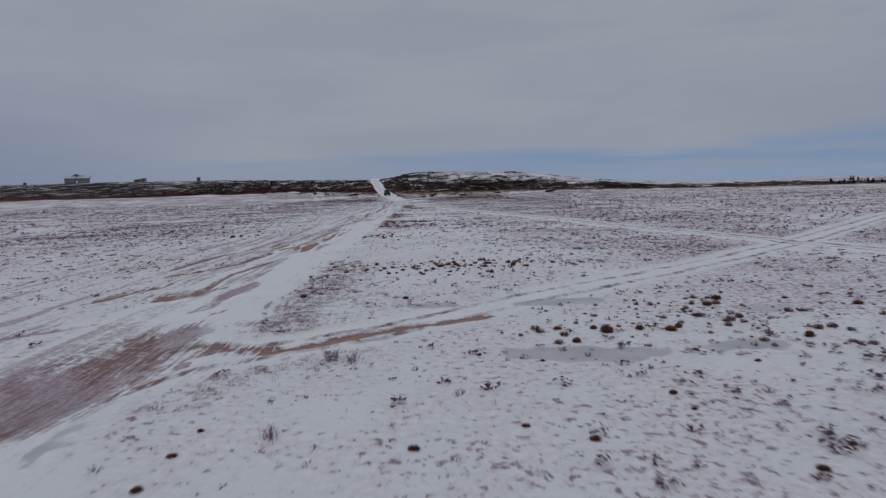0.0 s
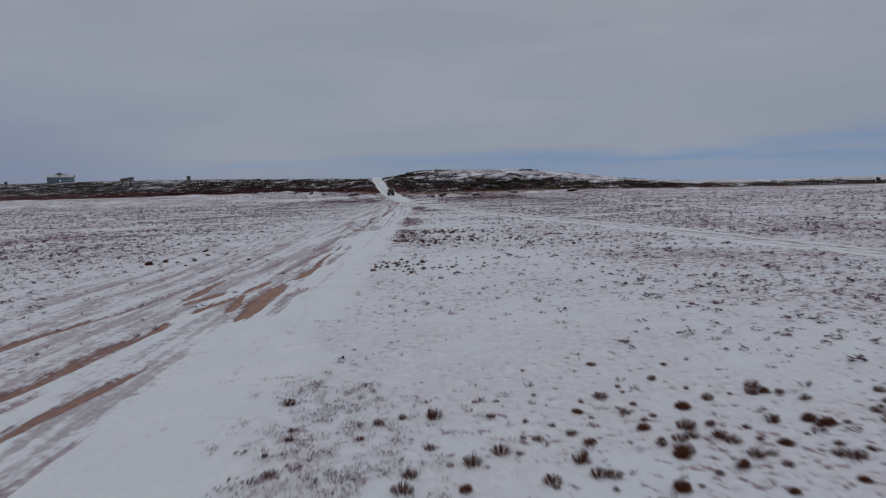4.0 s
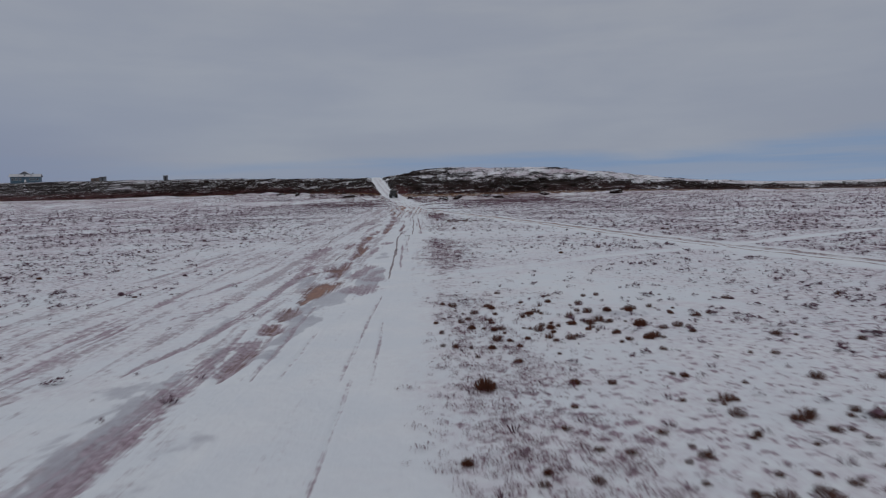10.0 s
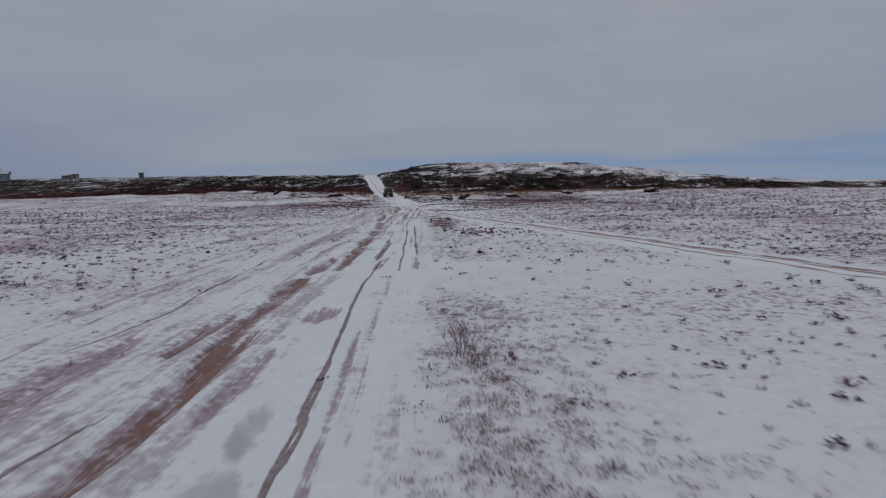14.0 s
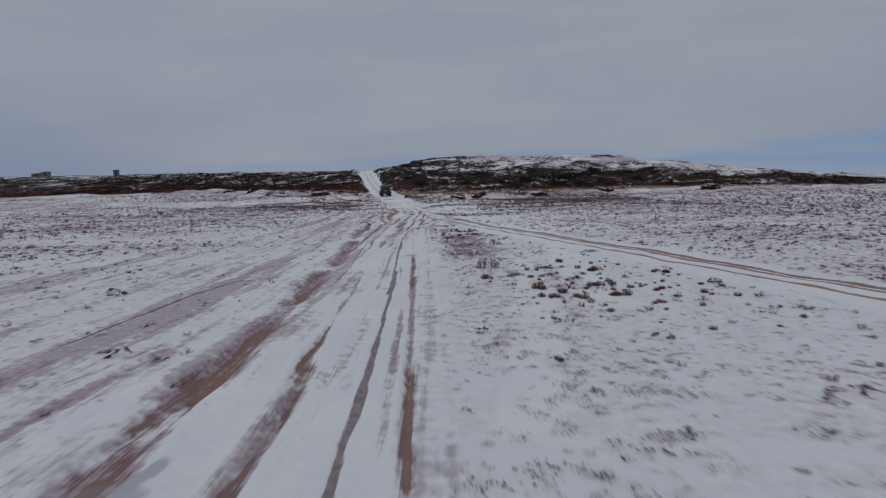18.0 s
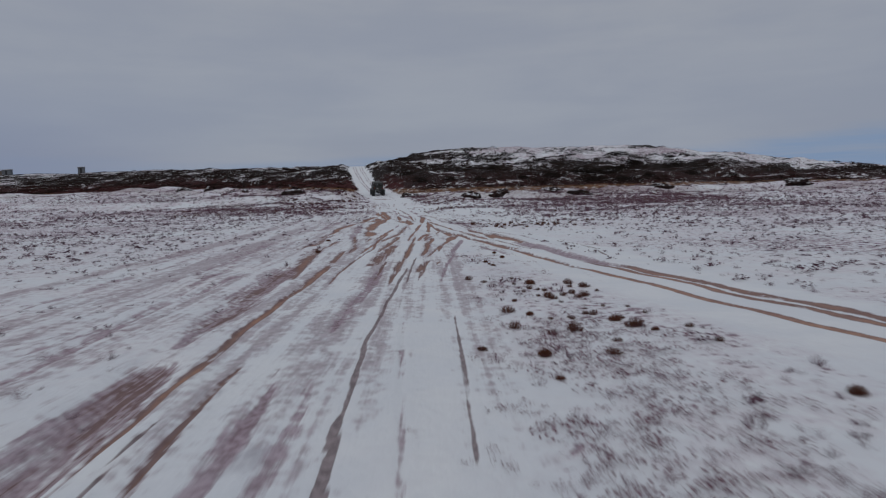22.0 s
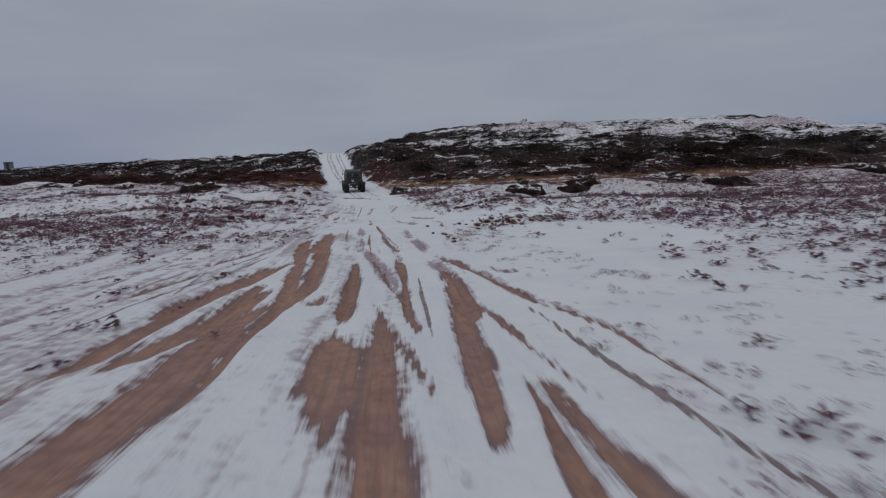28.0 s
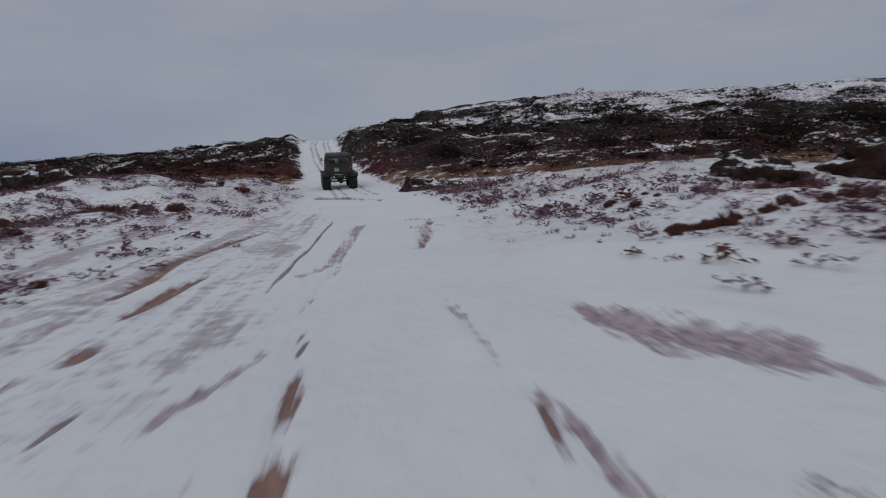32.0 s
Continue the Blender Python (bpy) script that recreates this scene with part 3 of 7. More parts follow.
    rut("thin", 0.8, 0.06, 0.09, (-10.3, 101.1), (-11.2, 116.3))
    rut("thin", 0.8, 0.36, 0.44, (-15.8, 99.7), (-15.9, 105.0), (-16.5, 110.1), (-16.7, 116.3))
    rut("thin", 0.7, 0.17, 0.21, (-17.5, 106.0), (-16.7, 109.0), (-16.6, 115.7))
    rut("dark", 0.7, 0.07, 0.06, (-14.6, 105.9), (-14.7, 108.8), (-14.2, 111.4))
    rut("thin", 0.95, 0.26, 0.55, (-13.5, 109.5), (-14.4, 117.0), (-14.8, 126.5))
    rut("sand", 0.54, 0.19, 0.40, (-13.5, 109.5), (-14.4, 117.0), (-14.8, 126.5))
    rut("thin", 0.95, 0.63, 0.52, (-14.8, 126.5), (-14.8, 134.5))
    rut("sand", 0.48, 0.45, 0.38, (-14.8, 126.5), (-14.8, 134.5))
    rut("thin", 0.95, 0.31, 0.39, (-15.1, 113.2), (-15.2, 115.5), (-15.0, 119.8))
    rut("sand", 0.51, 0.23, 0.28, (-15.1, 113.2), (-15.2, 115.5), (-15.0, 119.8))
    rut("thin", 1, 0.66, 0.51, (-12.6, 117.1), (-12.5, 119.9))
    rut("thin", 0.7, 0.19, 0.17, (-12.8, 109.4), (-12.8, 115.5))
    rut("dark", 1, 0.03, 0.06, (-11.1, 108.7), (-12.0, 122.3), (-12.2, 132.9))
    rut("thin", 0.35, 0.18, 0.14, (-10.4, 108.6), (-11.2, 123.1))
    rut("dark", 0.7, 0.04, 0.08, (-17.9, 112.9), (-17.3, 118.3), (-17.8, 123.4), (-18.3, 133.7))
    rut("thin", 0.7, 0.36, 0.36, (-21.0, 126.2), (-20.7, 134.5))
    rut("thin", 0.5, 0.11, 0.13, (-21.4, 116.9), (-19.4, 121.7), (-19.4, 128.6))
    rut("thin", 0.6, 0.11, 0.04, (-11.2, 127.6), (-10.9, 118.8))
    rut("thin", 0.95, 0.34, 0.44, (-13.8, 128.3), (-14.1, 141.3))
    rut("sand", 0.54, 0.24, 0.32, (-13.8, 128.3), (-14.1, 141.3))
    rut("thin", 0.95, 0.39, 0.42, (-14.1, 141.3), (-14.4, 145.2))
    rut("sand", 0.48, 0.28, 0.30, (-14.1, 141.3), (-14.4, 145.2))
    rut("thin", 0.95, 0.19, 0.20, (-12.4, 131.8), (-12.6, 143.8))
    rut("sand", 0.48, 0.13, 0.14, (-12.4, 131.8), (-12.6, 143.8))
    rut("thin", 0.6, 0.26, 0.24, (-12.1, 128.4), (-11.8, 134.7))
    rut("dark", 0.95, 0.03, 0.06, (-10.9, 128.1), (-11.6, 145.4))
    rut("thin", 0.9, 0.17, 0.12, (-10.1, 128.0), (-10.4, 133.2))
    rut("sand", 0.6, 0.06, 0.10, (-10.3, 133.2), (-10.8, 145.1))
    rut("thin", 0.4, 0.09, 0.09, (-10.3, 128.4), (-10.6, 134.2))
    rut("thin", 0.8, 0.12, 0.23, (-15.9, 130.1), (-16.1, 138.6), (-15.9, 145.3))
    rut("thin", 0.7, 0.09, 0.19, (-17.2, 132.0), (-17.8, 142.3), (-17.8, 145.5))
    rut("thin", 0.95, 0.48, 0.50, (-17.6, 136.5), (-17.3, 137.1))
    rut("sand", 0.48, 0.34, 0.36, (-17.6, 136.5), (-17.3, 137.1))
    rut("dark", 0.8, 0.03, 0.03, (-11.5, 132.1), (-11.5, 132.9))
    rut("thin", 0.95, 0.41, 0.46, (-14.5, 140.0), (-14.2, 144.0), (-14.5, 148.9))
    rut("sand", 0.54, 0.30, 0.33, (-14.5, 140.0), (-14.2, 144.0), (-14.5, 148.9))
    rut("thin", 0.95, 0.45, 0.43, (-14.5, 148.9), (-14.9, 156.1))
    rut("sand", 0.48, 0.33, 0.31, (-14.5, 148.9), (-14.9, 156.1))
    rut("thin", 0.95, 0.11, 0.12, (-12.3, 139.7), (-12.8, 143.8), (-12.9, 147.5))
    rut("sand", 0.54, 0.08, 0.08, (-12.3, 139.7), (-12.8, 143.8), (-12.9, 147.5))
    rut("thin", 0.8, 0.08, 0.09, (-12.9, 147.5), (-13.0, 151.2), (-13.4, 156.2))
    rut("dark", 0.95, 0.03, 0.05, (-11.3, 139.4), (-12.0, 156.4))
    rut("thin", 0.8, 0.06, 0.08, (-10.9, 139.4), (-11.3, 148.7))
    rut("thin", 0.95, 0.05, 0.13, (-10.6, 139.3), (-11.3, 156.2))
    rut("thin", 0.4, 0.21, 0.20, (-12.6, 139.7), (-12.0, 144.0), (-12.1, 148.7))
    rut("dark", 0.8, 0.04, 0.06, (-18.4, 144.0), (-18.3, 148.9), (-17.7, 156.4))
    rut("thin", 0.6, 0.08, 0.10, (-17.2, 142.4), (-17.0, 149.4))
    rut("thin", 0.6, 0.20, 0.21, (-20.2, 154.3), (-20.0, 156.5))
    rut("thin", 0.7, 0.12, 0.12, (-16.7, 142.1), (-16.1, 145.2), (-14.6, 146.0))
    rut("thin", 0.95, 0.36, 0.45, (-14.9, 150.7), (-15.0, 158.6))
    rut("sand", 0.41, 0.26, 0.33, (-14.9, 150.7), (-15.0, 158.6))
    rut("thin", 0.95, 0.36, 0.47, (-15.0, 158.6), (-16.0, 171.2))
    rut("sand", 0.41, 0.26, 0.34, (-15.0, 158.6), (-16.0, 171.2))
    rut("dark", 0.7, 0.03, 0.03, (-13.8, 150.8), (-14.0, 155.9), (-14.4, 161.1), (-15.0, 170.8))
    rut("thin", 0.5, 0.20, 0.22, (-13.4, 151.0), (-13.5, 157.8))
    rut("thin", 0.8, 0.04, 0.08, (-12.3, 150.7), (-12.9, 168.0))
    rut("dark", 0.9, 0.03, 0.04, (-11.9, 150.8), (-12.8, 170.3))
    rut("thin", 0.6, 0.03, 0.03, (-11.7, 154.2), (-12.1, 159.8))
    rut("thin", 0.95, 0.07, 0.11, (-11.1, 150.7), (-11.7, 163.4))
    rut("sand", 0.48, 0.05, 0.08, (-11.1, 150.7), (-11.7, 163.4))
    rut("dark", 0.7, 0.03, 0.06, (-18.4, 153.9), (-17.6, 159.6), (-17.4, 164.8), (-17.7, 171.2))
    rut("dark", 0.7, 0.03, 0.06, (-20.5, 157.1), (-20.0, 163.7), (-20.4, 171.5))
    rut("thin", 0.8, 0.24, 0.24, (-18.5, 154.2), (-16.2, 155.9))
    rut("thin", 0.95, 0.48, 0.47, (-15.8, 166.2), (-15.7, 169.9), (-16.4, 174.1))
    rut("sand", 0.34, 0.34, 0.34, (-15.8, 166.2), (-15.7, 169.9), (-16.4, 174.1))
    rut("thin", 0.95, 0.50, 0.61, (-16.4, 174.1), (-17.4, 186.5))
    rut("sand", 0.41, 0.36, 0.44, (-16.4, 174.1), (-17.4, 186.5))
    rut("sand", 0.75, 0.04, 0.15, (-15.1, 165.9), (-15.6, 175.7), (-15.8, 185.8))
    rut("sand", 0.7, 0.04, 0.06, (-14.3, 165.6), (-14.8, 172.8))
    rut("thin", 1, 0.15, 0.14, (-13.9, 166.3), (-13.9, 170.9), (-14.2, 172.7))
    rut("thin", 0.5, 0.15, 0.14, (-13.4, 165.9), (-13.3, 170.0), (-13.5, 172.1))
    rut("dark", 0.9, 0.03, 0.04, (-12.5, 165.5), (-13.0, 174.1), (-12.8, 185.0))
    rut("thin", 0.6, 0.03, 0.04, (-11.8, 165.5), (-12.5, 176.3))
    rut("thin", 0.8, 0.17, 0.16, (-13.8, 174.6), (-13.7, 185.3))
    rut("thin", 0.7, 0.11, 0.20, (-20.0, 170.5), (-18.6, 176.0), (-18.4, 186.4))
    rut("thin", 0.7, 0.13, 0.22, (-21.9, 174.3), (-22.5, 186.1))
    rut("dark", 0.6, 0.03, 0.03, (-11.2, 169.1), (-11.3, 176.1))
    rut("sand", 0.64, 0.12, 0.12, (-12.4, 183.6), (-12.1, 186.5))
    rut("sand", 0.64, 0.10, 0.11, (-11.9, 184.7), (-11.7, 186.4))
    rut("sand", 0.78, 0.04, 0.08, (-15.0, 180.6), (-15.1, 187.7), (-14.8, 191.2), (-15.1, 194.1))
    rut("sand", 0.55, 0.23, 0.24, (-14.4, 184.2), (-13.9, 194.2))
    rut("sand", 0.64, 0.03, 0.05, (-13.7, 181.4), (-13.8, 187.8))
    rut("sand", 0.69, 0.09, 0.14, (-13.2, 180.7), (-13.1, 194.5))
    rut("dark", 0.8, 0.03, 0.03, (-12.7, 180.8), (-12.7, 188.6))
    rut("sand", 0.74, 0.06, 0.06, (-12.4, 180.9), (-12.2, 186.3))
    rut("sand", 0.74, 0.11, 0.11, (-12.4, 191.4), (-12.4, 194.4))
    rut("thin", 0.9, 0.06, 0.12, (-11.7, 180.7), (-10.7, 194.2))
    rut("sand", 0.74, 0.08, 0.09, (-11.8, 190.2), (-11.5, 194.4))
    rut("sand", 0.85, 0.10, 0.17, (-6.4, 183.0), (-8.0, 188.7), (-9.4, 194.4))
    rut("thin", 0.9, 0.30, 0.35, (-5.4, 184.0), (-7.7, 194.2))
    rut("dark", 0.9, 0.03, 0.03, (-5.0, 185.1), (-5.0, 191.6), (-5.7, 194.3))
    rut("sand", 0.55, 0.24, 0.31, (-16.4, 182.5), (-17.1, 186.8), (-17.9, 194.3))
    rut("sand", 0.6, 0.15, 0.14, (-16.0, 186.1), (-16.1, 191.6))
    rut("thin", 0.6, 0.08, 0.11, (-20.6, 186.8), (-19.4, 194.3))
    rut("sand", 0.87, 0.06, 0.11, (-15.2, 188.4), (-15.1, 201.7))
    rut("sand", 0.78, 0.17, 0.18, (-14.7, 188.7), (-14.3, 193.5), (-14.2, 199.1))
    rut("sand", 0.87, 0.04, 0.06, (-13.2, 188.0), (-13.2, 198.9))
    rut("sand", 0.92, 0.08, 0.15, (-12.5, 187.9), (-12.1, 198.2))
    rut("sand", 0.8, 0.09, 0.09, (-12.6, 196.6), (-12.4, 201.9))
    rut("sand", 0.78, 0.06, 0.13, (-12.2, 187.9), (-10.8, 200.0))
    rut("sand", 0.8, 0.06, 0.06, (-11.0, 196.1), (-10.7, 199.9))
    rut("thin", 1, 0.12, 0.13, (-11.4, 187.7), (-10.4, 197.4))
    rut("sand", 0.95, 0.11, 0.17, (-7.7, 189.3), (-9.6, 194.9), (-11.0, 201.7))
    rut("sand", 0.8, 0.05, 0.11, (-7.3, 189.2), (-8.3, 193.4), (-10.5, 201.5))
    rut("sand", 0.7, 0.26, 0.24, (-7.3, 193.4), (-9.2, 200.8))
    rut("thin", 0.7, 0.06, 0.07, (-7.1, 190.0), (-7.7, 194.0), (-8.2, 195.3))
    rut("thin", 0.7, 0.06, 0.10, (-6.1, 190.9), (-7.0, 196.8), (-8.1, 201.6))
    rut("thin", 0.9, 0.15, 0.14, (-8.9, 188.6), (-9.6, 191.4), (-9.8, 193.3))
    rut("sand", 0.6, 0.14, 0.15, (-15.8, 189.1), (-15.8, 191.9), (-17.0, 200.1))
    rut("sand", 0.6, 0.09, 0.12, (-17.3, 190.2), (-17.5, 195.0), (-17.2, 197.1))
    rut("sand", 0.55, 0.19, 0.22, (-18.6, 191.9), (-18.3, 195.9), (-18.7, 199.7), (-18.5, 201.8))
    rut("sand", 0.7, 0.11, 0.11, (-15.8, 195.4), (-15.8, 198.6))
    rut("sand", 0.9, 0.25, 0.25, (-16.0, 199.3), (-16.1, 201.8))
    rut("thin", 0.6, 0.09, 0.14, (-19.5, 193.1), (-19.6, 201.9))
    rut("sand", 1, 0.42, 0.31, (-16.2, 199.6), (-16.2, 201.8), (-16.6, 204.4))
    rut("sand", 0.95, 0.31, 0.46, (-16.6, 204.4), (-17.0, 208.7), (-17.3, 220.2))
    rut("sand", 0.9, 0.07, 0.10, (-15.4, 196.0), (-15.1, 206.9))
    rut("thin", 0.7, 0.09, 0.10, (-15.1, 206.9), (-15.2, 213.0))
    rut("sand", 0.8, 0.10, 0.28, (-14.9, 195.5), (-14.4, 201.2))
    rut("sand", 0.7, 0.18, 0.15, (-14.4, 201.2), (-14.4, 210.2))
    rut("sand", 0.9, 0.24, 0.31, (-14.2, 211.3), (-15.0, 220.2))
    rut("sand", 0.95, 0.04, 0.11, (-13.5, 195.3), (-13.4, 212.6))
    rut("sand", 1.1, 0.08, 0.15, (-13.0, 195.3), (-12.5, 201.9))
    rut("sand", 1, 0.14, 0.13, (-12.5, 201.9), (-12.9, 215.9))
    rut("sand", 0.85, 0.03, 0.04, (-12.6, 195.7), (-12.2, 199.3))
    rut("sand", 0.9, 0.06, 0.04, (-12.1, 200.3), (-11.8, 203.2))
    rut("sand", 1.1, 0.25, 0.27, (-11.3, 195.8), (-11.0, 199.0))
    rut("sand", 1, 0.34, 0.29, (-11.0, 199.0), (-11.1, 200.7), (-11.5, 202.4))
    rut("sand", 0.8, 0.26, 0.14, (-11.5, 202.4), (-12.4, 207.5))
    rut("sand", 0.8, 0.04, 0.10, (-9.7, 195.7), (-10.3, 199.1), (-12.2, 206.2), (-12.9, 215.9))
    rut("sand", 0.95, 0.20, 0.18, (-9.8, 196.2), (-10.6, 198.8))
    rut("sand", 0.85, 0.06, 0.16, (-8.9, 195.9), (-11.4, 206.9), (-12.7, 215.9))
    rut("sand", 0.7, 0.20, 0.22, (-8.7, 196.9), (-8.9, 199.7), (-9.6, 202.5), (-9.9, 205.3))
    rut("dark", 0.9, 0.03, 0.04, (-7.8, 196.8), (-9.2, 202.4), (-12.4, 219.3))
    rut("thin", 0.8, 0.06, 0.14, (-7.2, 197.9), (-8.9, 203.1), (-10.6, 212.7))
    rut("thin", 0.9, 0.23, 0.41, (-16.8, 197.3), (-17.3, 201.2), (-17.3, 203.4), (-18.3, 211.0))
    rut("sand", 0.75, 0.16, 0.25, (-19.0, 199.5), (-18.9, 203.9), (-19.4, 207.4), (-18.9, 215.9))
    rut("thin", 0.8, 0.17, 0.29, (-22.1, 202.4), (-20.5, 207.1), (-21.0, 218.1), (-20.9, 219.9))
    rut("dark", 0.8, 0.03, 0.03, (-16.0, 196.4), (-16.0, 199.6))
    rut("sand", 1.2, 0.39, 0.31, (-15.0, 214.3), (-15.5, 218.6))
    rut("sand", 1.1, 0.29, 0.09, (-15.5, 218.6), (-16.2, 225.0))
    rut("sand", 1, 0.10, 0.17, (-16.6, 214.6), (-17.0, 221.0), (-18.6, 230.2))
    rut("sand", 1, 0.21, 0.21, (-16.7, 220.1), (-16.9, 222.6), (-18.0, 230.2))
    rut("sand", 0.8, 0.26, 0.26, (-16.3, 220.3), (-16.4, 221.3))
    rut("sand", 1, 0.36, 0.20, (-18.7, 216.1), (-18.9, 220.6), (-18.7, 225.1), (-18.3, 227.9))
    rut("sand", 0.9, 0.27, 0.29, (-18.4, 215.7), (-17.9, 218.8), (-17.7, 222.2))
    rut("dark", 0.9, 0.03, 0.03, (-20.1, 217.7), (-20.1, 222.5), (-19.7, 224.8), (-19.6, 229.3))
    rut("sand", 0.6, 0.18, 0.15, (-21.8, 220.4), (-20.8, 222.4), (-20.3, 226.1))
    rut("thin", 0.8, 0.15, 0.20, (-24.6, 222.3), (-22.3, 227.2), (-21.5, 230.5))
    rut("sand", 0.8, 0.06, 0.04, (-13.7, 214.5), (-15.2, 220.6))
    rut("sand", 0.9, 0.07, 0.09, (-14.2, 218.1), (-14.5, 219.5), (-15.0, 226.2))
    rut("thin", 0.8, 0.10, 0.11, (-15.0, 226.2), (-15.7, 230.3))
    rut("dark", 0.8, 0.03, 0.03, (-14.0, 217.4), (-14.5, 224.7))
    rut("thin", 0.9, 0.18, 0.21, (-14.8, 221.8), (-16.5, 230.2))
    rut("sand", 1.05, 0.19, 0.27, (-13.4, 214.3), (-13.6, 222.6))
    rut("sand", 0.8, 0.29, 0.20, (-13.6, 222.6), (-13.9, 224.6))
    rut("sand", 0.85, 0.04, 0.05, (-12.2, 214.7), (-13.4, 220.8), (-13.5, 224.0))
    rut("sand", 0.8, 0.05, 0.12, (-11.0, 214.7), (-11.4, 217.8), (-12.2, 220.0), (-13.3, 225.3), (-14.4, 228.4))
    rut("sand", 0.7, 0.08, 0.08, (-13.0, 224.3), (-12.2, 224.3))
    rut("sand", 0.95, 0.29, 0.24, (-19.2, 219.8), (-18.6, 222.9), (-18.6, 224.7), (-18.4, 227.1))
    rut("sand", 0.7, 0.17, 0.15, (-17.9, 218.9), (-18.0, 223.0))
    rut("dark", 0.8, 0.03, 0.04, (-19.5, 220.7), (-20.3, 225.5), (-19.9, 231.1))
    rut("sand", 0.6, 0.12, 0.14, (-24.2, 224.5), (-20.9, 227.8), (-20.2, 231.8))
    rut("thin", 0.8, 0.09, 0.13, (-21.1, 222.1), (-21.0, 227.1), (-20.3, 229.7))
    rut("sand", 1, 0.09, 0.11, (-16.7, 218.6), (-18.0, 226.0))
    rut("sand", 0.95, 0.16, 0.11, (-15.6, 218.6), (-15.8, 221.8), (-16.4, 226.5))
    rut("sand", 0.95, 0.22, 0.17, (-13.3, 218.6), (-13.7, 223.6))
    rut("thin", 0.8, 0.18, 0.15, (-11.5, 218.6), (-12.5, 221.1), (-12.6, 222.7), (-13.8, 226.5))
    rut("sand", 0.7, 0.17, 0.16, (-12.8, 224.0), (-12.1, 223.6))
    rut("sand", 0.75, 0.03, 0.06, (-14.2, 218.6), (-16.1, 228.0))
    rut("sand", 1, 0.18, 0.24, (-16.8, 222.1), (-18.8, 235.5))
    rut("sand", 0.95, 0.13, 0.16, (-18.0, 226.0), (-18.7, 229.3), (-19.2, 233.5))
    rut("thin", 0.9, 0.16, 0.14, (-15.1, 222.7), (-16.7, 231.1))
    rut("sand", 0.8, 0.08, 0.07, (-14.6, 221.9), (-15.3, 227.7))
    rut("thin", 0.8, 0.28, 0.24, (-13.7, 223.6), (-14.0, 225.8), (-14.5, 227.1))
    rut("dark", 0.7, 0.03, 0.03, (-16.1, 224.7), (-16.4, 226.9))
    rut("sand", 1.15, 0.29, 0.34, (-18.4, 229.0), (-18.3, 231.6), (-18.5, 233.0))
    rut("sand", 1, 0.30, 0.23, (-18.5, 233.0), (-18.9, 236.6))
    rut("sand", 1.05, 0.19, 0.15, (-19.0, 230.1), (-19.2, 233.8))
    rut("sand", 0.9, 0.30, 0.24, (-21.3, 239.5), (-19.7, 241.5))
    rut("sand", 0.55, 0.16, 0.23, (-22.2, 232.7), (-21.7, 237.3), (-21.3, 239.5))
    rut("dark", 0.95, 0.03, 0.03, (-17.5, 232.2), (-18.4, 238.4))
    rut("thin", 0.8, 0.03, 0.03, (-17.8, 229.0), (-17.8, 231.6))
    rut("thin", 0.9, 0.03, 0.03, (-17.0, 229.1), (-17.5, 231.6))
    rut("thin", 1, 0.14, 0.21, (-16.6, 228.3), (-17.2, 234.2))
    rut("thin", 0.95, 0.19, 0.14, (-17.2, 234.2), (-17.9, 239.5))
    rut("sand", 0.8, 0.03, 0.04, (-16.1, 228.1), (-17.1, 235.6))
    rut("thin", 0.6, 0.03, 0.03, (-15.8, 228.1), (-16.3, 231.9))
    rut("sand", 0.85, 0.03, 0.05, (-15.2, 228.5), (-16.2, 233.3), (-17.2, 240.0))
    rut("thin", 0.9, 0.07, 0.09, (-15.3, 228.5), (-16.3, 233.4))
    rut("dark", 0.8, 0.03, 0.03, (-15.1, 228.3), (-17.1, 239.2))
    rut("thin", 1, 0.17, 0.22, (-14.4, 228.4), (-15.0, 232.5))
    rut("thin", 0.8, 0.20, 0.21, (-15.0, 232.5), (-15.6, 237.5))
    rut("thin", 0.6, 0.07, 0.06, (-14.4, 228.3), (-14.8, 232.5))
    rut("thin", 0.8, 0.27, 0.24, (-15.7, 240.3), (-15.0, 238.9))
    rut("thin", 0.8, 0.25, 0.22, (-15.4, 243.6), (-14.1, 242.1))
    rut("dark", 0.6, 0.03, 0.03, (-12.4, 233.0), (-12.1, 232.1))
    rut("dark", 0.6, 0.03, 0.03, (-13.2, 235.9), (-12.9, 234.9))
    rut("sand", 0.95, 0.21, 0.17, (-23.2, 236.4), (-21.6, 240.9), (-19.8, 242.3))
    rut("thin", 0.85, 0.10, 0.11, (-20.7, 233.9), (-20.4, 238.7), (-20.0, 240.5))
    rut("sand", 0.8, 0.14, 0.11, (-19.6, 233.8), (-19.4, 236.7))
    rut("thin", 0.85, 0.13, 0.12, (-21.5, 235.3), (-20.8, 238.8), (-20.2, 240.0))
    rut("thin", 0.8, 0.10, 0.09, (-20.4, 237.7), (-19.4, 240.8))
    rut("thin", 0.7, 0.24, 0.13, (-12.6, 242.6), (-10.2, 241.0))
    rut("thin", 0.7, 0.17, 0.09, (-14.2, 240.0), (-13.8, 239.1))
    rut("sand", 0.95, 0.10, 0.08, (-17.5, 240.0), (-17.6, 241.2))
    rut("sand", 0.9, 0.07, 0.03, (-17.6, 241.2), (-17.8, 242.3))
    rut("dark", 0.8, 0.03, 0.03, (-17.8, 242.4), (-18.0, 243.4))
    rut("dark", 0.8, 0.03, 0.03, (-18.8, 244.6), (-20.0, 256.0))
    rut("thin", 0.9, 0.09, 0.08, (-15.8, 240.0), (-16.3, 241.9))
    rut("thin", 0.6, 0.08, 0.07, (-16.3, 241.9), (-16.9, 244.9))
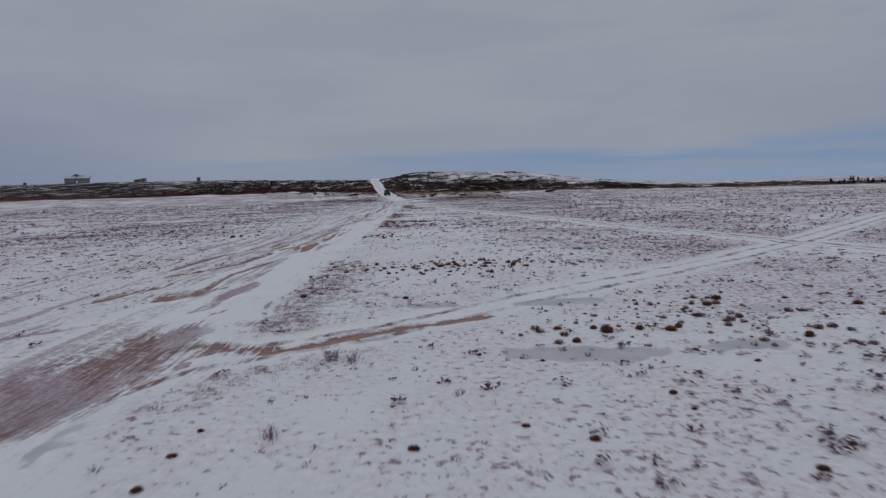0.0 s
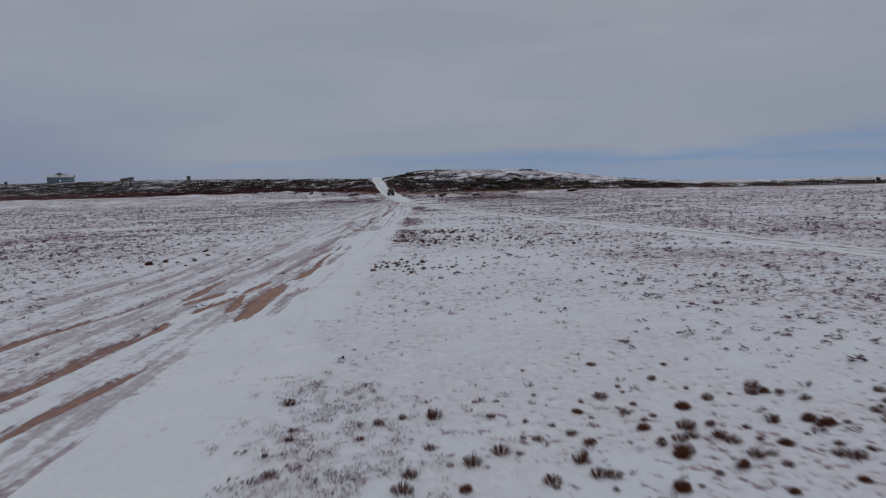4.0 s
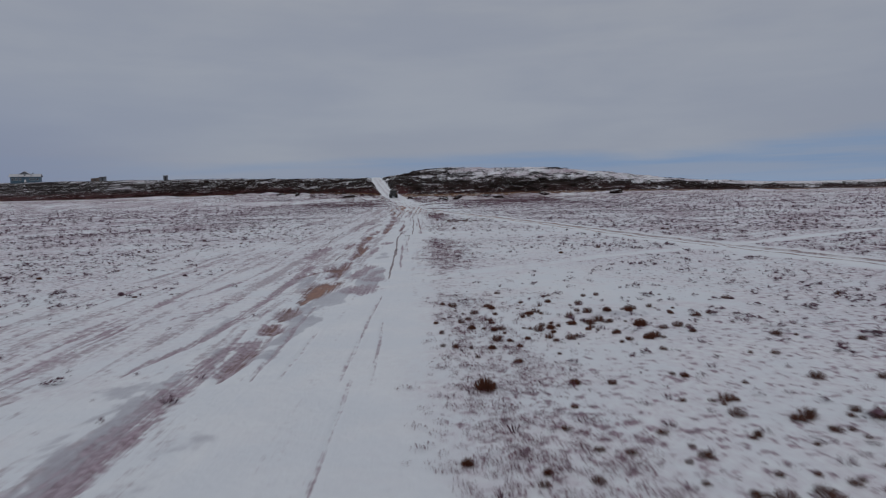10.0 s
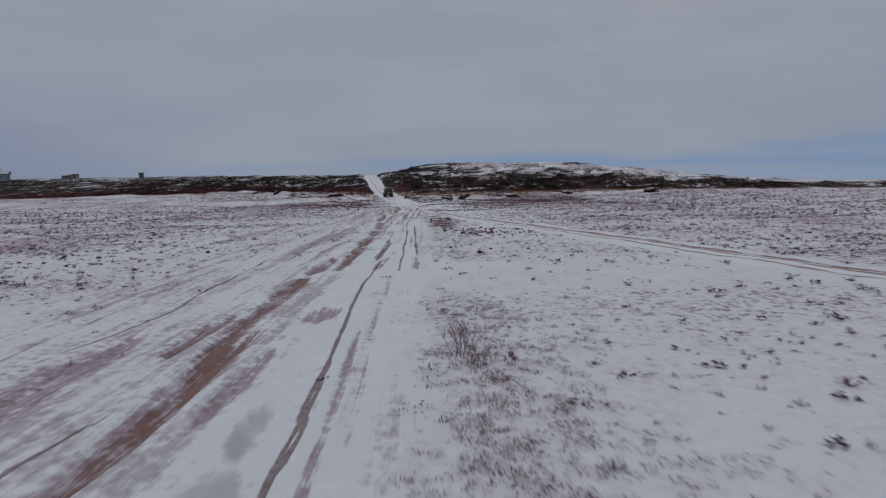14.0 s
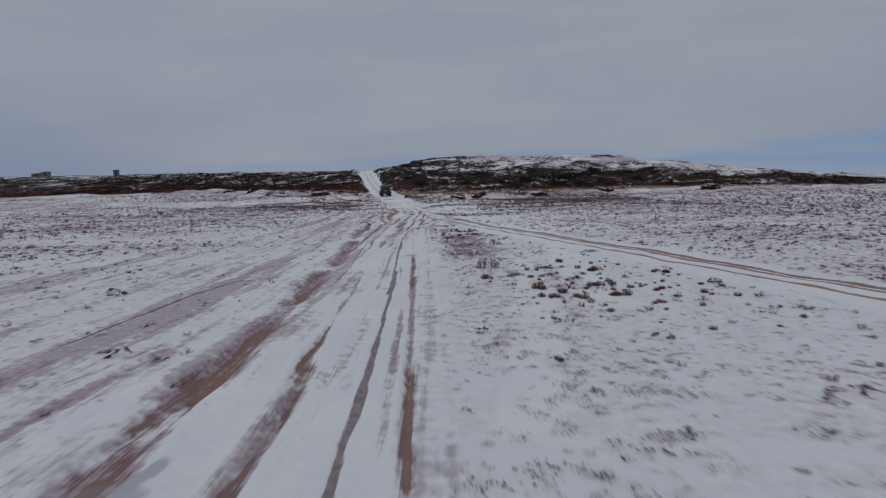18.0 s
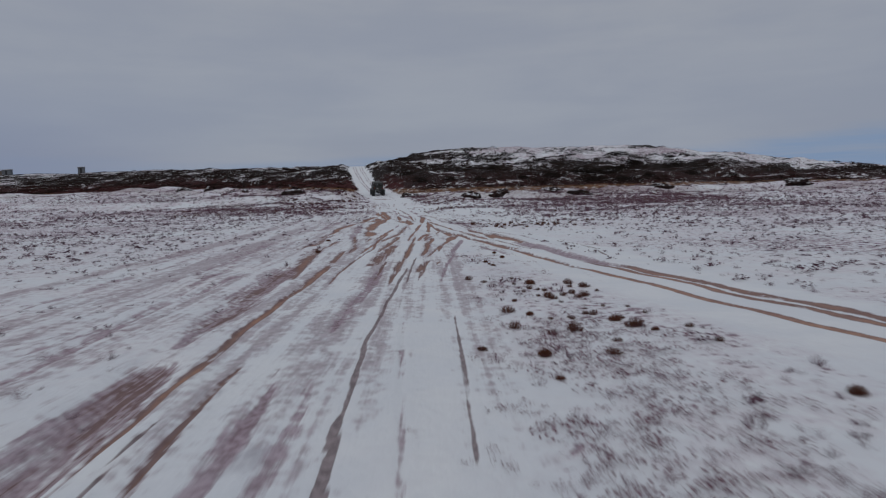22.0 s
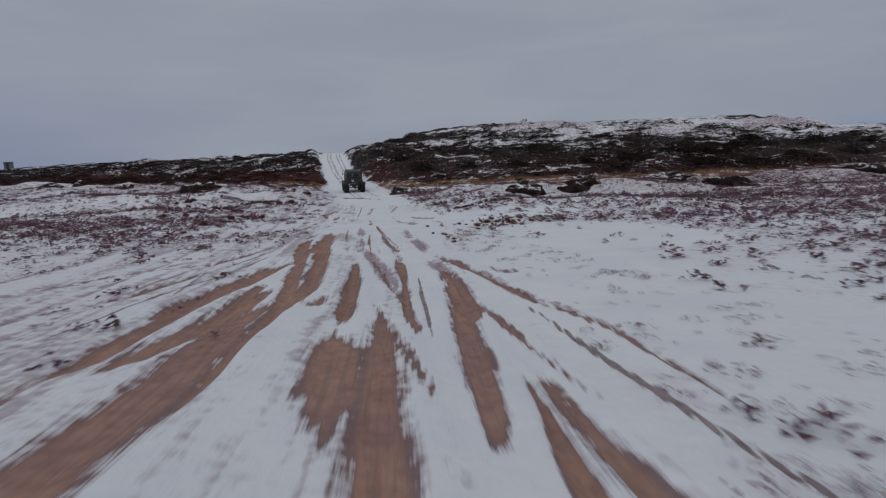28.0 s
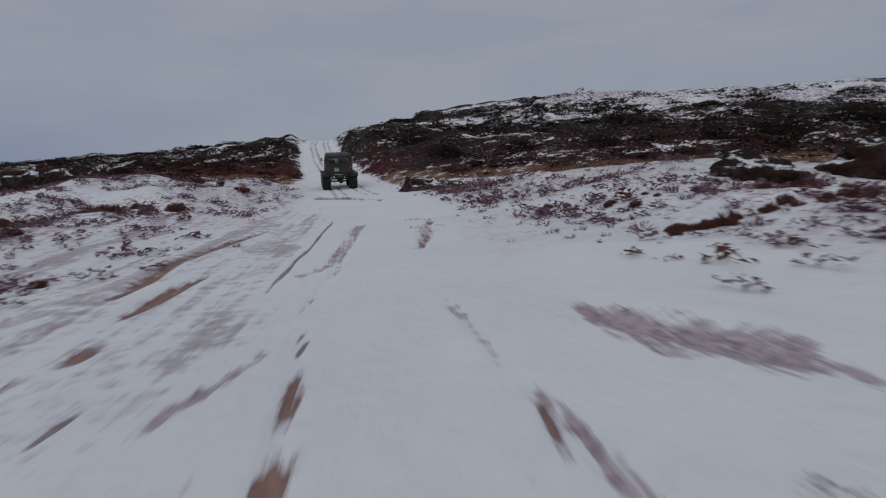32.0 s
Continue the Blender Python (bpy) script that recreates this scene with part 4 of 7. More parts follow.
    rut("sand", 0.8, 0.08, 0.04, (-16.1, 240.8), (-16.2, 241.2))
    rut("thin", 1.1, 0.46, 0.32, (-15.7, 244.2), (-14.3, 241.5))
    rut("thin", 0.9, 0.13, 0.10, (-15.4, 242.6), (-15.0, 242.1))
    rut("thin", 0.9, 0.10, 0.08, (-18.5, 241.3), (-18.1, 243.1))
    rut("dark", 0.8, 0.03, 0.03, (-19.0, 241.5), (-19.0, 242.1))
    rut("sand", 0.6, 0.15, 0.15, (-20.2, 244.1), (-20.3, 247.8))
    rut("sand", 0.65, 0.12, 0.19, (-20.6, 244.6), (-21.4, 248.4), (-21.4, 255.3))
    rut("sand", 0.6, 0.12, 0.10, (-20.0, 243.1), (-19.7, 243.3))
    rut("sand", 0.6, 0.15, 0.17, (-20.9, 241.5), (-19.9, 242.6))
    rut("thin", 0.7, 0.15, 0.13, (-18.9, 245.9), (-18.4, 247.3), (-19.1, 255.8))
    rut("sand", 0.5, 0.66, 0.30, (-24.1, 273.4), (-19.4, 265.2))
    rut("sand", 0.5, 0.10, 0.11, (-17.2, 248.7), (-17.1, 254.1))
    rut("thin", 0.8, 0.09, 0.06, (-18.3, 241.2), (-17.9, 240.8))
    rut("thin", 0.8, 0.06, 0.04, (-15.9, 240.8), (-15.7, 240.5))
    rut("thin", 0.7, 0.06, 0.05, (-22.5, 243.2), (-20.6, 244.0))
    rut("thin", 0.5, 0.05, 0.07, (-18.2, 243.3), (-18.3, 248.3))
    r = random.Random(4)
    for _ in range(46):
        a, s0 = r.uniform(-8, 226), r.uniform(-16, -5.0)
        b = a + r.uniform(14, 46)
        x0, x1 = float(road_x(a)) + s0, float(road_x(b)) + s0 - r.uniform(0.3, 2.0)
        rut("thin", r.uniform(0.4, 0.7), r.uniform(0.08, 0.2), r.uniform(0.06, 0.16), (x0, a), ((x0 + x1) / 2 + r.uniform(-0.3, 0.3), (a + b) / 2), (x1, b))
    for a in (-1.1, -0.5, 0.6, 1.2):
        rut("thin", 0.6, 0.15, 0.15, *[(float(road_x(y)) + a, y) for y in range(272, 346, 12)])


def along_way(x, y, way):
    """Distance to a way and how far along it (0 to 1) the nearest point lies."""
    best, part_way = np.full(np.shape(x), 1e9), np.zeros(np.shape(x))
    steps = [math.dist(a, b) for a, b in zip(way[:-1], way[1:])]
    gone, whole = 0.0, sum(steps)
    for (ax, ay), (bx, by), step in zip(way[:-1], way[1:], steps):
        dx, dy = bx - ax, by - ay
        k = np.clip(((x - ax) * dx + (y - ay) * dy) / (step * step), 0, 1)
        d = np.hypot(x - ax - k * dx, y - ay - k * dy)
        part_way = np.where(d < best, (gone + k * step) / whole, part_way)
        best = np.minimum(best, d)
        gone += step
    return best, part_way, whole


def lines(parts):
    """Grid lines: (start, end, step) one after the other, then both ends let out to the horizon."""
    out = []
    for a, b, d in parts:
        out.extend(np.arange(a, b - 1e-6, d))
    out.append(parts[-1][1])
    lo, hi = [out[0]], [out[-1]]
    first, last = parts[0][2], parts[-1][2]
    while lo[-1] > -2600:
        first *= 1.22
        lo.append(lo[-1] - first)
    while hi[-1] < 2900:
        last *= 1.22
        hi.append(hi[-1] + last)
    return np.array(lo[:0:-1] + out + hi[1:])


CLEAN = [(-11.0, 225, 3.2, 8.0), (-8.5, 231, 4.5, 5.0), (-14.5, 241, 3.0, 8.0), (-9.5, 243, 4.0, 2.6), (-8.5, 199, 1.6, 7.0)]
HEATHY = [(-4.0, 115, 6.0, 9.0, 0.6), (-7.0, 135, 2.6, 4.5, 0.5), (-6.0, 165, 4.0, 6.0, 0.35), (-1.5, 90.5, 5.5, 2.2, 1.0), (3.0, 92.5, 6.0, 1.2, 1.0), (12.0, 20.8, 3.5, 0.9, 1.1), (-1.0, 25.4, 3.5, 0.7, 0.9), (-2.0, 103, 5.0, 3.0, 0.4), (5.0, 82.0, 9.0, 1.6, 0.6)]


def make_ground():
    s = lines([(-60, -30, 1.2), (-30, -16, 0.5), (-16, -9, 0.2), (-9, -6, 0.1), (-6, 3.6, 0.055), (3.6, 9, 0.09), (9, 44, 0.5), (44, 100, 1.2)])
    y = lines([(-12, 255, 0.4), (255, 345, 0.6), (345, 480, 2.5)])
    S, Y = np.meshgrid(s, y)
    X = S + road_x(Y) * smooth(np.abs(S), 260, 30)
    S = X - road_x(Y)
    z, up = land(X, Y)
    bare, lane, ice = np.zeros_like(X), np.zeros_like(X), np.zeros_like(X)
    thinned, mark = np.zeros_like(X), np.zeros_like(X)
    drive_ruts()
    for k, (kind, level, start, end, way) in enumerate(RUTS):
        wx, wy = [q[0] for q in way], [q[1] for q in way]
        rows = np.flatnonzero((y > min(wy) - 2) & (y < max(wy) + 2))
        offs = [q[0] - float(road_x(q[1])) for q in way]
        cols = np.flatnonzero((s > min(offs) - 2.5) & (s < max(offs) + 2.5))
        if len(rows) == 0 or len(cols) == 0:
            continue
        grid = np.ix_(rows, cols)
        gx, gy = X[grid], Y[grid]
        sway = (lattice(gy / 5.0, gy * 0 + k, 71) - 0.5) * 0.08 + (lattice(gy / 1.7, gy * 0 + k, 72) - 0.5) * 0.03
        d, t, whole = along_way(gx + sway, gy, way)
        width = (start + (end - start) * t) * (0.8 + 0.5 * lattice(gy / 2.6, gy * 0 + k, 73))
        width = np.maximum(width, 0.036 if kind == "dark" else 0.05)
        ends = min(2.6, whole * 0.4) / whole
        fray = (fractal(gx * 3.0, gy * 0.8, 1.0, 75 + k, 2) - 0.5) * ends * 1.2
        on = smooth(t + fray, -0.05, ends) * smooth(t + fray, 1.05, 1 - ends)
        width = width * (0.35 + 0.65 * on)
        g = smooth(d, width * 1.55, width * 0.25) * smooth(on, 0.0, 0.45)
        deep = min(0.08, 0.035 + 0.12 * min(start, 0.4)) * (1.0 if kind == "sand" else 0.6)
        ridge = np.exp(-(((d - width * 1.9) / (width * 0.6 + 0.04)) ** 2)) * on
        z[grid] -= deep * (g - 0.4 * ridge)
        g = g * level * (0.84 + 0.4 * lattice(gy / 3.0, gy * 0 + k, 74))
        for field, name in ((bare, "sand"), (thinned, "thin"), (mark, "dark")):
            if kind == name:
                field[grid] = np.maximum(field[grid], g)
    # the packed lane, with ragged verges
    true_s = S
    S = S + (fractal(X, Y, 3.0, 85, 3) - 0.5) * (0.9 + 1.3 * smooth(Y, 300, 250))
    lane = smooth(S, -5.5, -1.6) * smooth(S, 2.7, 1.7) * (0.65 + 0.5 * fractal(X, Y, 7.0, 81))
    lane = lane + 0.3 * smooth(S, -12, -5) * smooth(S, -0.5, -3)
    track = (smooth(S, -24, -7) * smooth(S, 3.0, 2.0) * (1 - (0.62 - 0.4 * smooth(Y, 150, 178) * smooth(Y, 238, 230) + 0.34 * smooth(Y, 230, 238)) * smooth(S, -2.2, -0.6)) * (0.45 + 0.9 * fractal(X, Y, 14.0, 83, 2))) * smooth(Y, 275, 255)
    track = np.maximum(track, 0.3 * smooth(np.abs(S), 3.0, 1.5) * smooth(Y, 262, 275))
    lane = np.where(Y > 255, smooth(np.abs(S), 3.6, 2.2), lane)
    wet = smooth(S, -7, -3.5) * smooth(S, -0.5, -1.5) * smooth(Y, 66, 76) * smooth(Y, 118, 100)
    ice = np.maximum(ice, 0.42 * wet)
    ice = np.maximum(ice, 0.35 * smooth(S, -3.2, -1.6) * smooth(S, 1.4, 0.4) * smooth(Y, 120, 135) * smooth(Y, 182, 165))
    for line, half, level in ((BRANCH, 1.7, 0.05), (CROSSING, 1.35, 0.05), (DIAGONAL, 0.5, 0.03)):
        d = far_from(X, Y, line)
        lane = np.maximum(lane, smooth(np.abs(d), half * 1.5, half * 0.8))
        z -= level * (np.exp(-((d / 0.35) ** 2)) + np.exp(-(((d - 1.2) / 0.45) ** 2))) * smooth(Y, 222, 210)
        z -= 0.03 * smooth(np.abs(d), half * 1.2, half * 0.6)
        track = np.maximum(track, 0.25 * smooth(np.abs(d), half * 1.4, half))
    for px, py, rx, ry in CLEAN:
        lane = np.maximum(lane, 1.4 * smooth(np.hypot((X - px) / rx, (Y - py) / ry) + (fractal(X, Y, 3.0, 111, 3) - 0.5) * 0.9, 1.15, 0.75))
    for px, py, rx, ry, much in HEATHY:
        lane = lane - much * smooth(np.hypot((X - px) / rx, (Y - py) / ry) + (fractal(X, Y, 2.2, 113, 3) - 0.5) * 0.9, 1.1, 0.6) * smooth(S, 2.6, 3.4)
    branch, crossing = far_from(X, Y, BRANCH), far_from(X, Y, CROSSING)
    # strips swept clean where old tracks run
    for line, half in (([(-9.0, 127), (-9.2, 139), (-7.9, 147), (-7.0, 153), (-6.8, 161)], 0.5), ([(-5.6, 149), (-4.7, 158), (-3.9, 168)], 0.55), ([(-3.0, 176), (-5.2, 190), (-7.4, 200)], 0.6)):
        lane = np.maximum(lane, 1.5 * smooth(np.abs(far_from(X, Y, line)) + (fractal(X, Y, 2.0, 87, 2) - 0.5) * 0.6, half * 1.5, half * 0.7))
    # frozen puddles and churned mud near the start
    for px, py, rx, ry, v in ((4.2, 24.3, 3.6, 0.9, 0.8), (-1.0, 24.4, 3.0, 0.7, 0.7), (3.8, 16.8, 3.4, 1.0, 0.9), (8.5, 17.0, 3.0, 0.8, 0.7), (12.4, 22.2, 2.6, 0.9, 0.6), (-9.0, 20.2, 1.6, 1.7, 0.7), (-2.6, 19.3, 2.6, 0.5, 0.6), (-9.5, 13.5, 3.0, 4.0, 0.6), (-4.0, 27.5, 3.0, 0.8, 0.45),
                              (3.0, 33.0, 4.0, 1.0, 0.5), (-11.6, 98.8, 0.7, 4.5, 0.9), (-12.2, 94.0, 0.4, 2.6, 0.9), (-12.0, 108.0, 0.8, 5.0, 0.6), (-3.6, 89.0, 6.0, 1.5, 0.4), (4.0, 86.0, 7.0, 1.3, 0.45)):
        ice = np.maximum(ice, v * np.exp(-((((X - px) / rx) ** 2 + ((Y - py) / ry) ** 2))))
    for px, py, rx, ry, v in ((-6.8, 18.3, 1.2, 0.45, 0.62), (-6.4, 22.0, 1.6, 0.5, 0.4)):
        bare = np.maximum(bare, v * np.exp(-((((X - px) / rx) ** 2 + ((Y - py) / ry) ** 2))))
    for line, half, v in (([(-5.4, 18.0), (-4.2, 18.7), (-2.6, 20.1), (-1.0, 20.9), (1.5, 22.0)], 0.34, 0.95), ([(-7.9, 18.8), (-5.2, 18.3)], 0.25, 0.6)):
        g = np.exp(-((far_from(X, Y, line) / half) ** 2))
        bare, z = np.maximum(bare, v * g), z - 0.05 * g
    on_road = smooth(np.abs(S + 0.2), 5.0 - 2.1 * smooth(Y, 292, 306), 2.8 - 0.9 * smooth(Y, 292, 306))
    S = true_s
    heath = smooth(up, -0.01, 0.10) * (1 - on_road)
    high = smooth(up + (fractal(X, Y, 16.0, 109, 3) - 0.5) * 0.5, 0.34, 0.74)
    heath = heath * np.where(X < -22, 0.84 + 0.3 * smooth(up, 0.4, 0.1) - 0.34 * smooth(up, 0.7, 1.02), 0.94 - 0.74 * high * smooth(X, -25, 12))
    heath = heath * smooth(up, 1.5, 1.02)
    foot = curve(X, FOOT_Y)
    rust = smooth(Y, foot - 5, foot - 1) * smooth(up, 0.12, 0.03) * (1 - on_road)
    rust = np.maximum(rust, 0.36 * smooth(Y, foot - 34, foot - 22) * smooth(Y, foot - 8, foot - 16) * (1 - on_road))
    low = smooth(up, 0.42, 0.08) * np.where(X < -20, 1.0, 0.4)
    nx, ny = len(s), len(y)
    mesh = bpy.data.meshes.new("ground")
    verts = np.stack([X, Y, z], -1).reshape(-1, 3)
    idx = np.arange(nx * ny).reshape(ny, nx)
    quads = np.stack([idx[:-1, :-1], idx[:-1, 1:], idx[1:, 1:], idx[1:, :-1]], -1).reshape(-1, 4)
    mesh.vertices.add(len(verts))
    mesh.vertices.foreach_set("co", verts.ravel())
    mesh.loops.add(quads.size)
    mesh.loops.foreach_set("vertex_index", quads.ravel())
    mesh.polygons.add(len(quads))
    mesh.polygons.foreach_set("loop_start", np.arange(len(quads)) * 4)
    mesh.polygons.foreach_set("use_smooth", np.ones(len(quads), bool))
    mesh.update(calc_edges=True)
    for name, values in (("bare", bare), ("thinned", thinned), ("mark", mark), ("lane", lane), ("heath", heath), ("ice", ice), ("rust", rust), ("track", track), ("across", S), ("low", low), ("branch", branch), ("crossing", crossing)):
        mesh.attributes.new(name, "FLOAT", "POINT").data.foreach_set("value", values.ravel().astype(np.float32))
    mesh.materials.append(TUNDRA)
    return tagged(new("ground", mesh), "snow-dusted tundra plain and heath slope with rutted tracks", "ground", kind="structure")


ground = make_ground()


def height(x, y):
    return float(land(np.array([float(x)]), np.array([float(y)]))[0][0])

# ---- shared mesh code ----
def link_mesh(name, bm, mat, parent=None, label="", smooth_shade=False):
    mesh = bpy.data.meshes.new(name)
    bm.normal_update()
    bm.to_mesh(mesh)
    bm.free()
    mesh.materials.append(mat)
    if smooth_shade:
        mesh.polygons.foreach_set("use_smooth", np.ones(len(mesh.polygons), bool))
    ob = new(name, mesh)
    if parent is not None:
        ob.parent = parent
    if label:
        ob["label"] = label
    return ob


def part(name, bm, mat, parent, label="", smooth_shade=False):
    return link_mesh(name, bm, mat, parent, label, smooth_shade)


def raw_mesh(name, verts, tris, mat):
    """A mesh from arrays of corners and triangles."""
    mesh = bpy.data.meshes.new(name)
    mesh.vertices.add(len(verts))
    mesh.vertices.foreach_set("co", np.asarray(verts, np.float32).ravel())
    mesh.loops.add(len(tris) * 3)
    mesh.loops.foreach_set("vertex_index", np.asarray(tris, np.int32).ravel())
    mesh.polygons.add(len(tris))
    mesh.polygons.foreach_set("loop_start", np.arange(len(tris)) * 3)
    mesh.update(calc_edges=True)
    mesh.materials.append(mat)
    return mesh


def box(bm, x0, x1, y0, y1, z0, z1):
    v = [bm.verts.new((x, y, z)) for z in (z0, z1) for y in (y0, y1) for x in (x0, x1)]
    for f in ((0, 2, 3, 1), (4, 5, 7, 6), (0, 1, 5, 4), (2, 6, 7, 3), (0, 4, 6, 2), (1, 3, 7, 5)):
        bm.faces.new([v[i] for i in f])
    return bm


def block(x0, x1, y0, y1, z0, z1, bevel=0.0, segments=2):
    bm = box(bmesh.new(), x0, x1, y0, y1, z0, z1)
    if bevel:
        bmesh.ops.bevel(bm, geom=bm.edges[:], offset=bevel, segments=segments, affect="EDGES", profile=0.5)
    return bm


def lathe(profile, count=32, axis="x"):
    """A closed ring of (radius, along) turned about the axis."""
    bm = bmesh.new()
    rings = []
    for k in range(count):
        a = 2 * math.pi * k / count
        c, s = math.cos(a), math.sin(a)
        ring = []
        for r, h in profile:
            ring.append(bm.verts.new((h, r * c, r * s) if axis == "x" else ((r * c, h, r * s) if axis == "y" else (r * c, r * s, h))))
        rings.append(ring)
    n = len(profile)
    for k in range(count):
        a, b = rings[k], rings[(k + 1) % count]
        for i in range(n):
            j = (i + 1) % n
            bm.faces.new((a[i], a[j], b[j], b[i]))
    bmesh.ops.recalc_face_normals(bm, faces=bm.faces)
    return bm


def rod(a, b, r, sides=10):
    """A round bar from a to b."""
    a, b = Vector(a), Vector(b)
    bm = bmesh.new()
    turn = (b - a).to_track_quat("Z", "Y").to_matrix().to_4x4()
    bmesh.ops.create_cone(bm, cap_ends=True, segments=sides, radius1=r, radius2=r, depth=(b - a).length, matrix=Matrix.Translation((a + b) / 2) @ turn)
    return bm


# ---- the van ----
def pane(corners, thick=0.006):
    bm = bmesh.new()
    v = [bm.verts.new(c) for c in corners]
    f = bm.faces.new(v)
    r = bmesh.ops.extrude_face_region(bm, geom=[f])
    bm.normal_update()
    n = f.normal.copy()
    for e in r["geom"]:
        if isinstance(e, bmesh.types.BMVert):
            e.co += n * thick
    bmesh.ops.recalc_face_normals(bm, faces=bm.faces)
    return bm


def frame_round(corners, wide, thick):
    """A window seal: a flat ring of that width round the pane's corners."""
    c = [Vector(p) for p in corners]
    mid = sum(c, Vector()) / len(c)
    n = (c[1] - c[0]).cross(c[2] - c[1]).normalized()
    bm = bmesh.new()
    rings = []
    for grow, lift in ((0.0, 0.0), (wide, 0.0), (wide, thick), (0.0, thick)):
        rings.append([bm.verts.new(p + (p - mid).normalized() * grow * 1.3 + n * lift) for p in c])
    k = len(c)
    for a in range(4):
        for i in range(k):
            j = (i + 1) % k
            bm.faces.new((rings[a][i], rings[a][j], rings[(a + 1) % 4][j], rings[(a + 1) % 4][i]))
    bmesh.ops.recalc_face_normals(bm, faces=bm.faces)
    return bm


def shell(sections):
    """A skin over sections (y, half width, low, high, corner radius), rounded in plan and in section."""
    bm = bmesh.new()
    rings = []
    for y, w, lo, hi, r in sections:
        ring = []
        for cx, cz, a0 in ((w - r, hi - r, 0), (-(w - r), hi - r, 90), (-(w - r), lo + r * 0.4, 180), (w - r, lo + r * 0.4, 270)):
            for k in range(4):
                a = radians(a0 + k * 30)
                ring.append(bm.verts.new((cx + r * math.cos(a), y, cz + (r if a0 < 180 else r * 0.4) * math.sin(a))))
        rings.append(ring)
    for a, b in zip(rings[:-1], rings[1:]):
        for i in range(len(a)):
            j = (i + 1) % len(a)
            bm.faces.new((a[i], a[j], b[j], b[i]))
    bm.faces.new(rings[0])
    bm.faces.new(rings[-1][::-1])
    bmesh.ops.recalc_face_normals(bm, faces=bm.faces)
    return bm


def make_van(place, turn):
    van = new("off_road_van")
    tagged(van, "dark olive boxy van on oversized ribbed balloon tyres, on snowy track", "van")
    # lower shell, roof and what holds it up
    body = part("body", shell([(-2.10, 0.90, 1.28, 1.97, 0.05), (-2.06, 0.955, 1.22, 1.98, 0.05), (-1.2, 0.97, 1.20, 1.98, 0.05), (1.5, 0.97, 1.20, 1.98, 0.05), (2.0, 0.93, 1.22, 1.97, 0.06), (2.16, 0.80, 1.30, 1.92, 0.08), (2.20, 0.66, 1.36, 1.86, 0.08)]), PAINT, van, "", True)
    part("roof", shell([(-2.05, 0.80, 2.48, 2.60, 0.06), (-1.98, 0.87, 2.46, 2.66, 0.09), (-1.6, 0.90, 2.45, 2.72, 0.12), (0.0, 0.90, 2.45, 2.74, 0.12), (1.5, 0.89, 2.45, 2.72, 0.12), (1.86, 0.84, 2.46, 2.66, 0.09), (1.98, 0.74, 2.47, 2.58, 0.05)]), ROOF_PAINT, van, "dust-greyed roof panel", True)
    for side in (-1, 1):
        part("gutter", block(side * 0.905 - 0.014, side * 0.905 + 0.014, -1.9, 1.75, 2.455, 2.475, 0.004, 1), STEEL, van, "thin bright rain gutter")
        for y0, y1, lean in ((-2.08, -1.86, 0.03), (-0.98, -0.88, 0), (0.02, 0.12, 0), (0.88, 0.98, 0), (1.72, 1.80, -0.06)):
            bm = block(-0.02, 0.02, y0, y1, 1.95, 2.50)
            for v in bm.verts:
                k = (v.co.z - 1.95) / 0.55
                v.co.x += side * (0.94 - 0.06 * k)
                v.co.y += lean * k
            part("pillar", bm, PAINT, van)
        for y0, y1 in ((-1.82, -1.02), (-0.84, -0.02), (0.16, 0.84), (1.02, 1.68)):
            c = [(side * 0.945, y0, 1.99), (side * 0.945, y1, 1.99), (side * 0.893, y1, 2.44), (side * 0.893, y0, 2.44)]
            c = c if side > 0 else c[::-1]
            w = part("side_window", pane(c), GLASS, van)
            part("seal", frame_round(c, 0.035, 0.018), BLACK, w)
        for y0, y1, name in ((0.10, 0.93, "side_door"), (0.97, 1.78, "cab_door")):
            d = part(name, block(side * 0.972 - 0.006, side * 0.972 + 0.006, y0, y1, 1.27, 1.95, 0.005, 1), PAINT, van)
            part("handle", block(side * 0.985 - 0.012, side * 0.985 + 0.012, y0 + 0.06, y0 + 0.20, 1.78, 1.81, 0.006, 1), STEEL, d, "chrome door handle")
        part("trim_strip", block(side * 0.973 - 0.006, side * 0.973 + 0.006, -1.8, 0.06, 1.83, 1.87, 0.003, 1), STEEL, van, "pale trim strip")
        # mudguards that stand out over the wheels
        for y, deep in ((-1.28, 0.80), (1.22, 0.80)):
            bm = block(min(side * 0.93, side * 1.32), max(side * 0.93, side * 1.32), y - deep, y + deep * 0.78, 1.27, 1.31, 0.01, 1)
            guard = part("mudguard", bm, BLACK, van, "square black mudguard" if y < 0 else "snow-dusted mudguard")
            bm = block(min(side * 0.72, side * 1.33), max(side * 0.72, side * 1.33), y - deep - 0.03, y - deep + 0.01, 1.03, 1.31, 0.008, 1)
            part("flap", bm, BLACK, guard)
            bm = block(min(side * 1.31, side * 1.335), max(side * 1.31, side * 1.335), y - deep, y + deep * 0.78, 1.19, 1.31, 0.006, 1)
            part("lip", bm, BLACK, guard)
        lamp = part("tail_lamp", block(side * 0.83 - 0.055, side * 0.83 + 0.055, -2.135, -2.075, 1.44, 1.66, 0.012), RED_LENS, van, "red tail lamp")
        part("indicator", block(side * 0.83 - 0.05, side * 0.83 + 0.05, -2.138, -2.08, 1.67, 1.73, 0.01), AMBER_LENS, lamp)
        mirror = part("mirror", block(side * 1.16 - 0.07, side * 1.16 + 0.07, 1.66, 1.70, 2.05, 2.32, 0.02), BLACK, van, "tall black side mirror")
        part("mirror_arm", rod((side * 0.93, 1.72, 2.05), (side * 1.12, 1.68, 2.10), 0.012), BLACK, mirror)
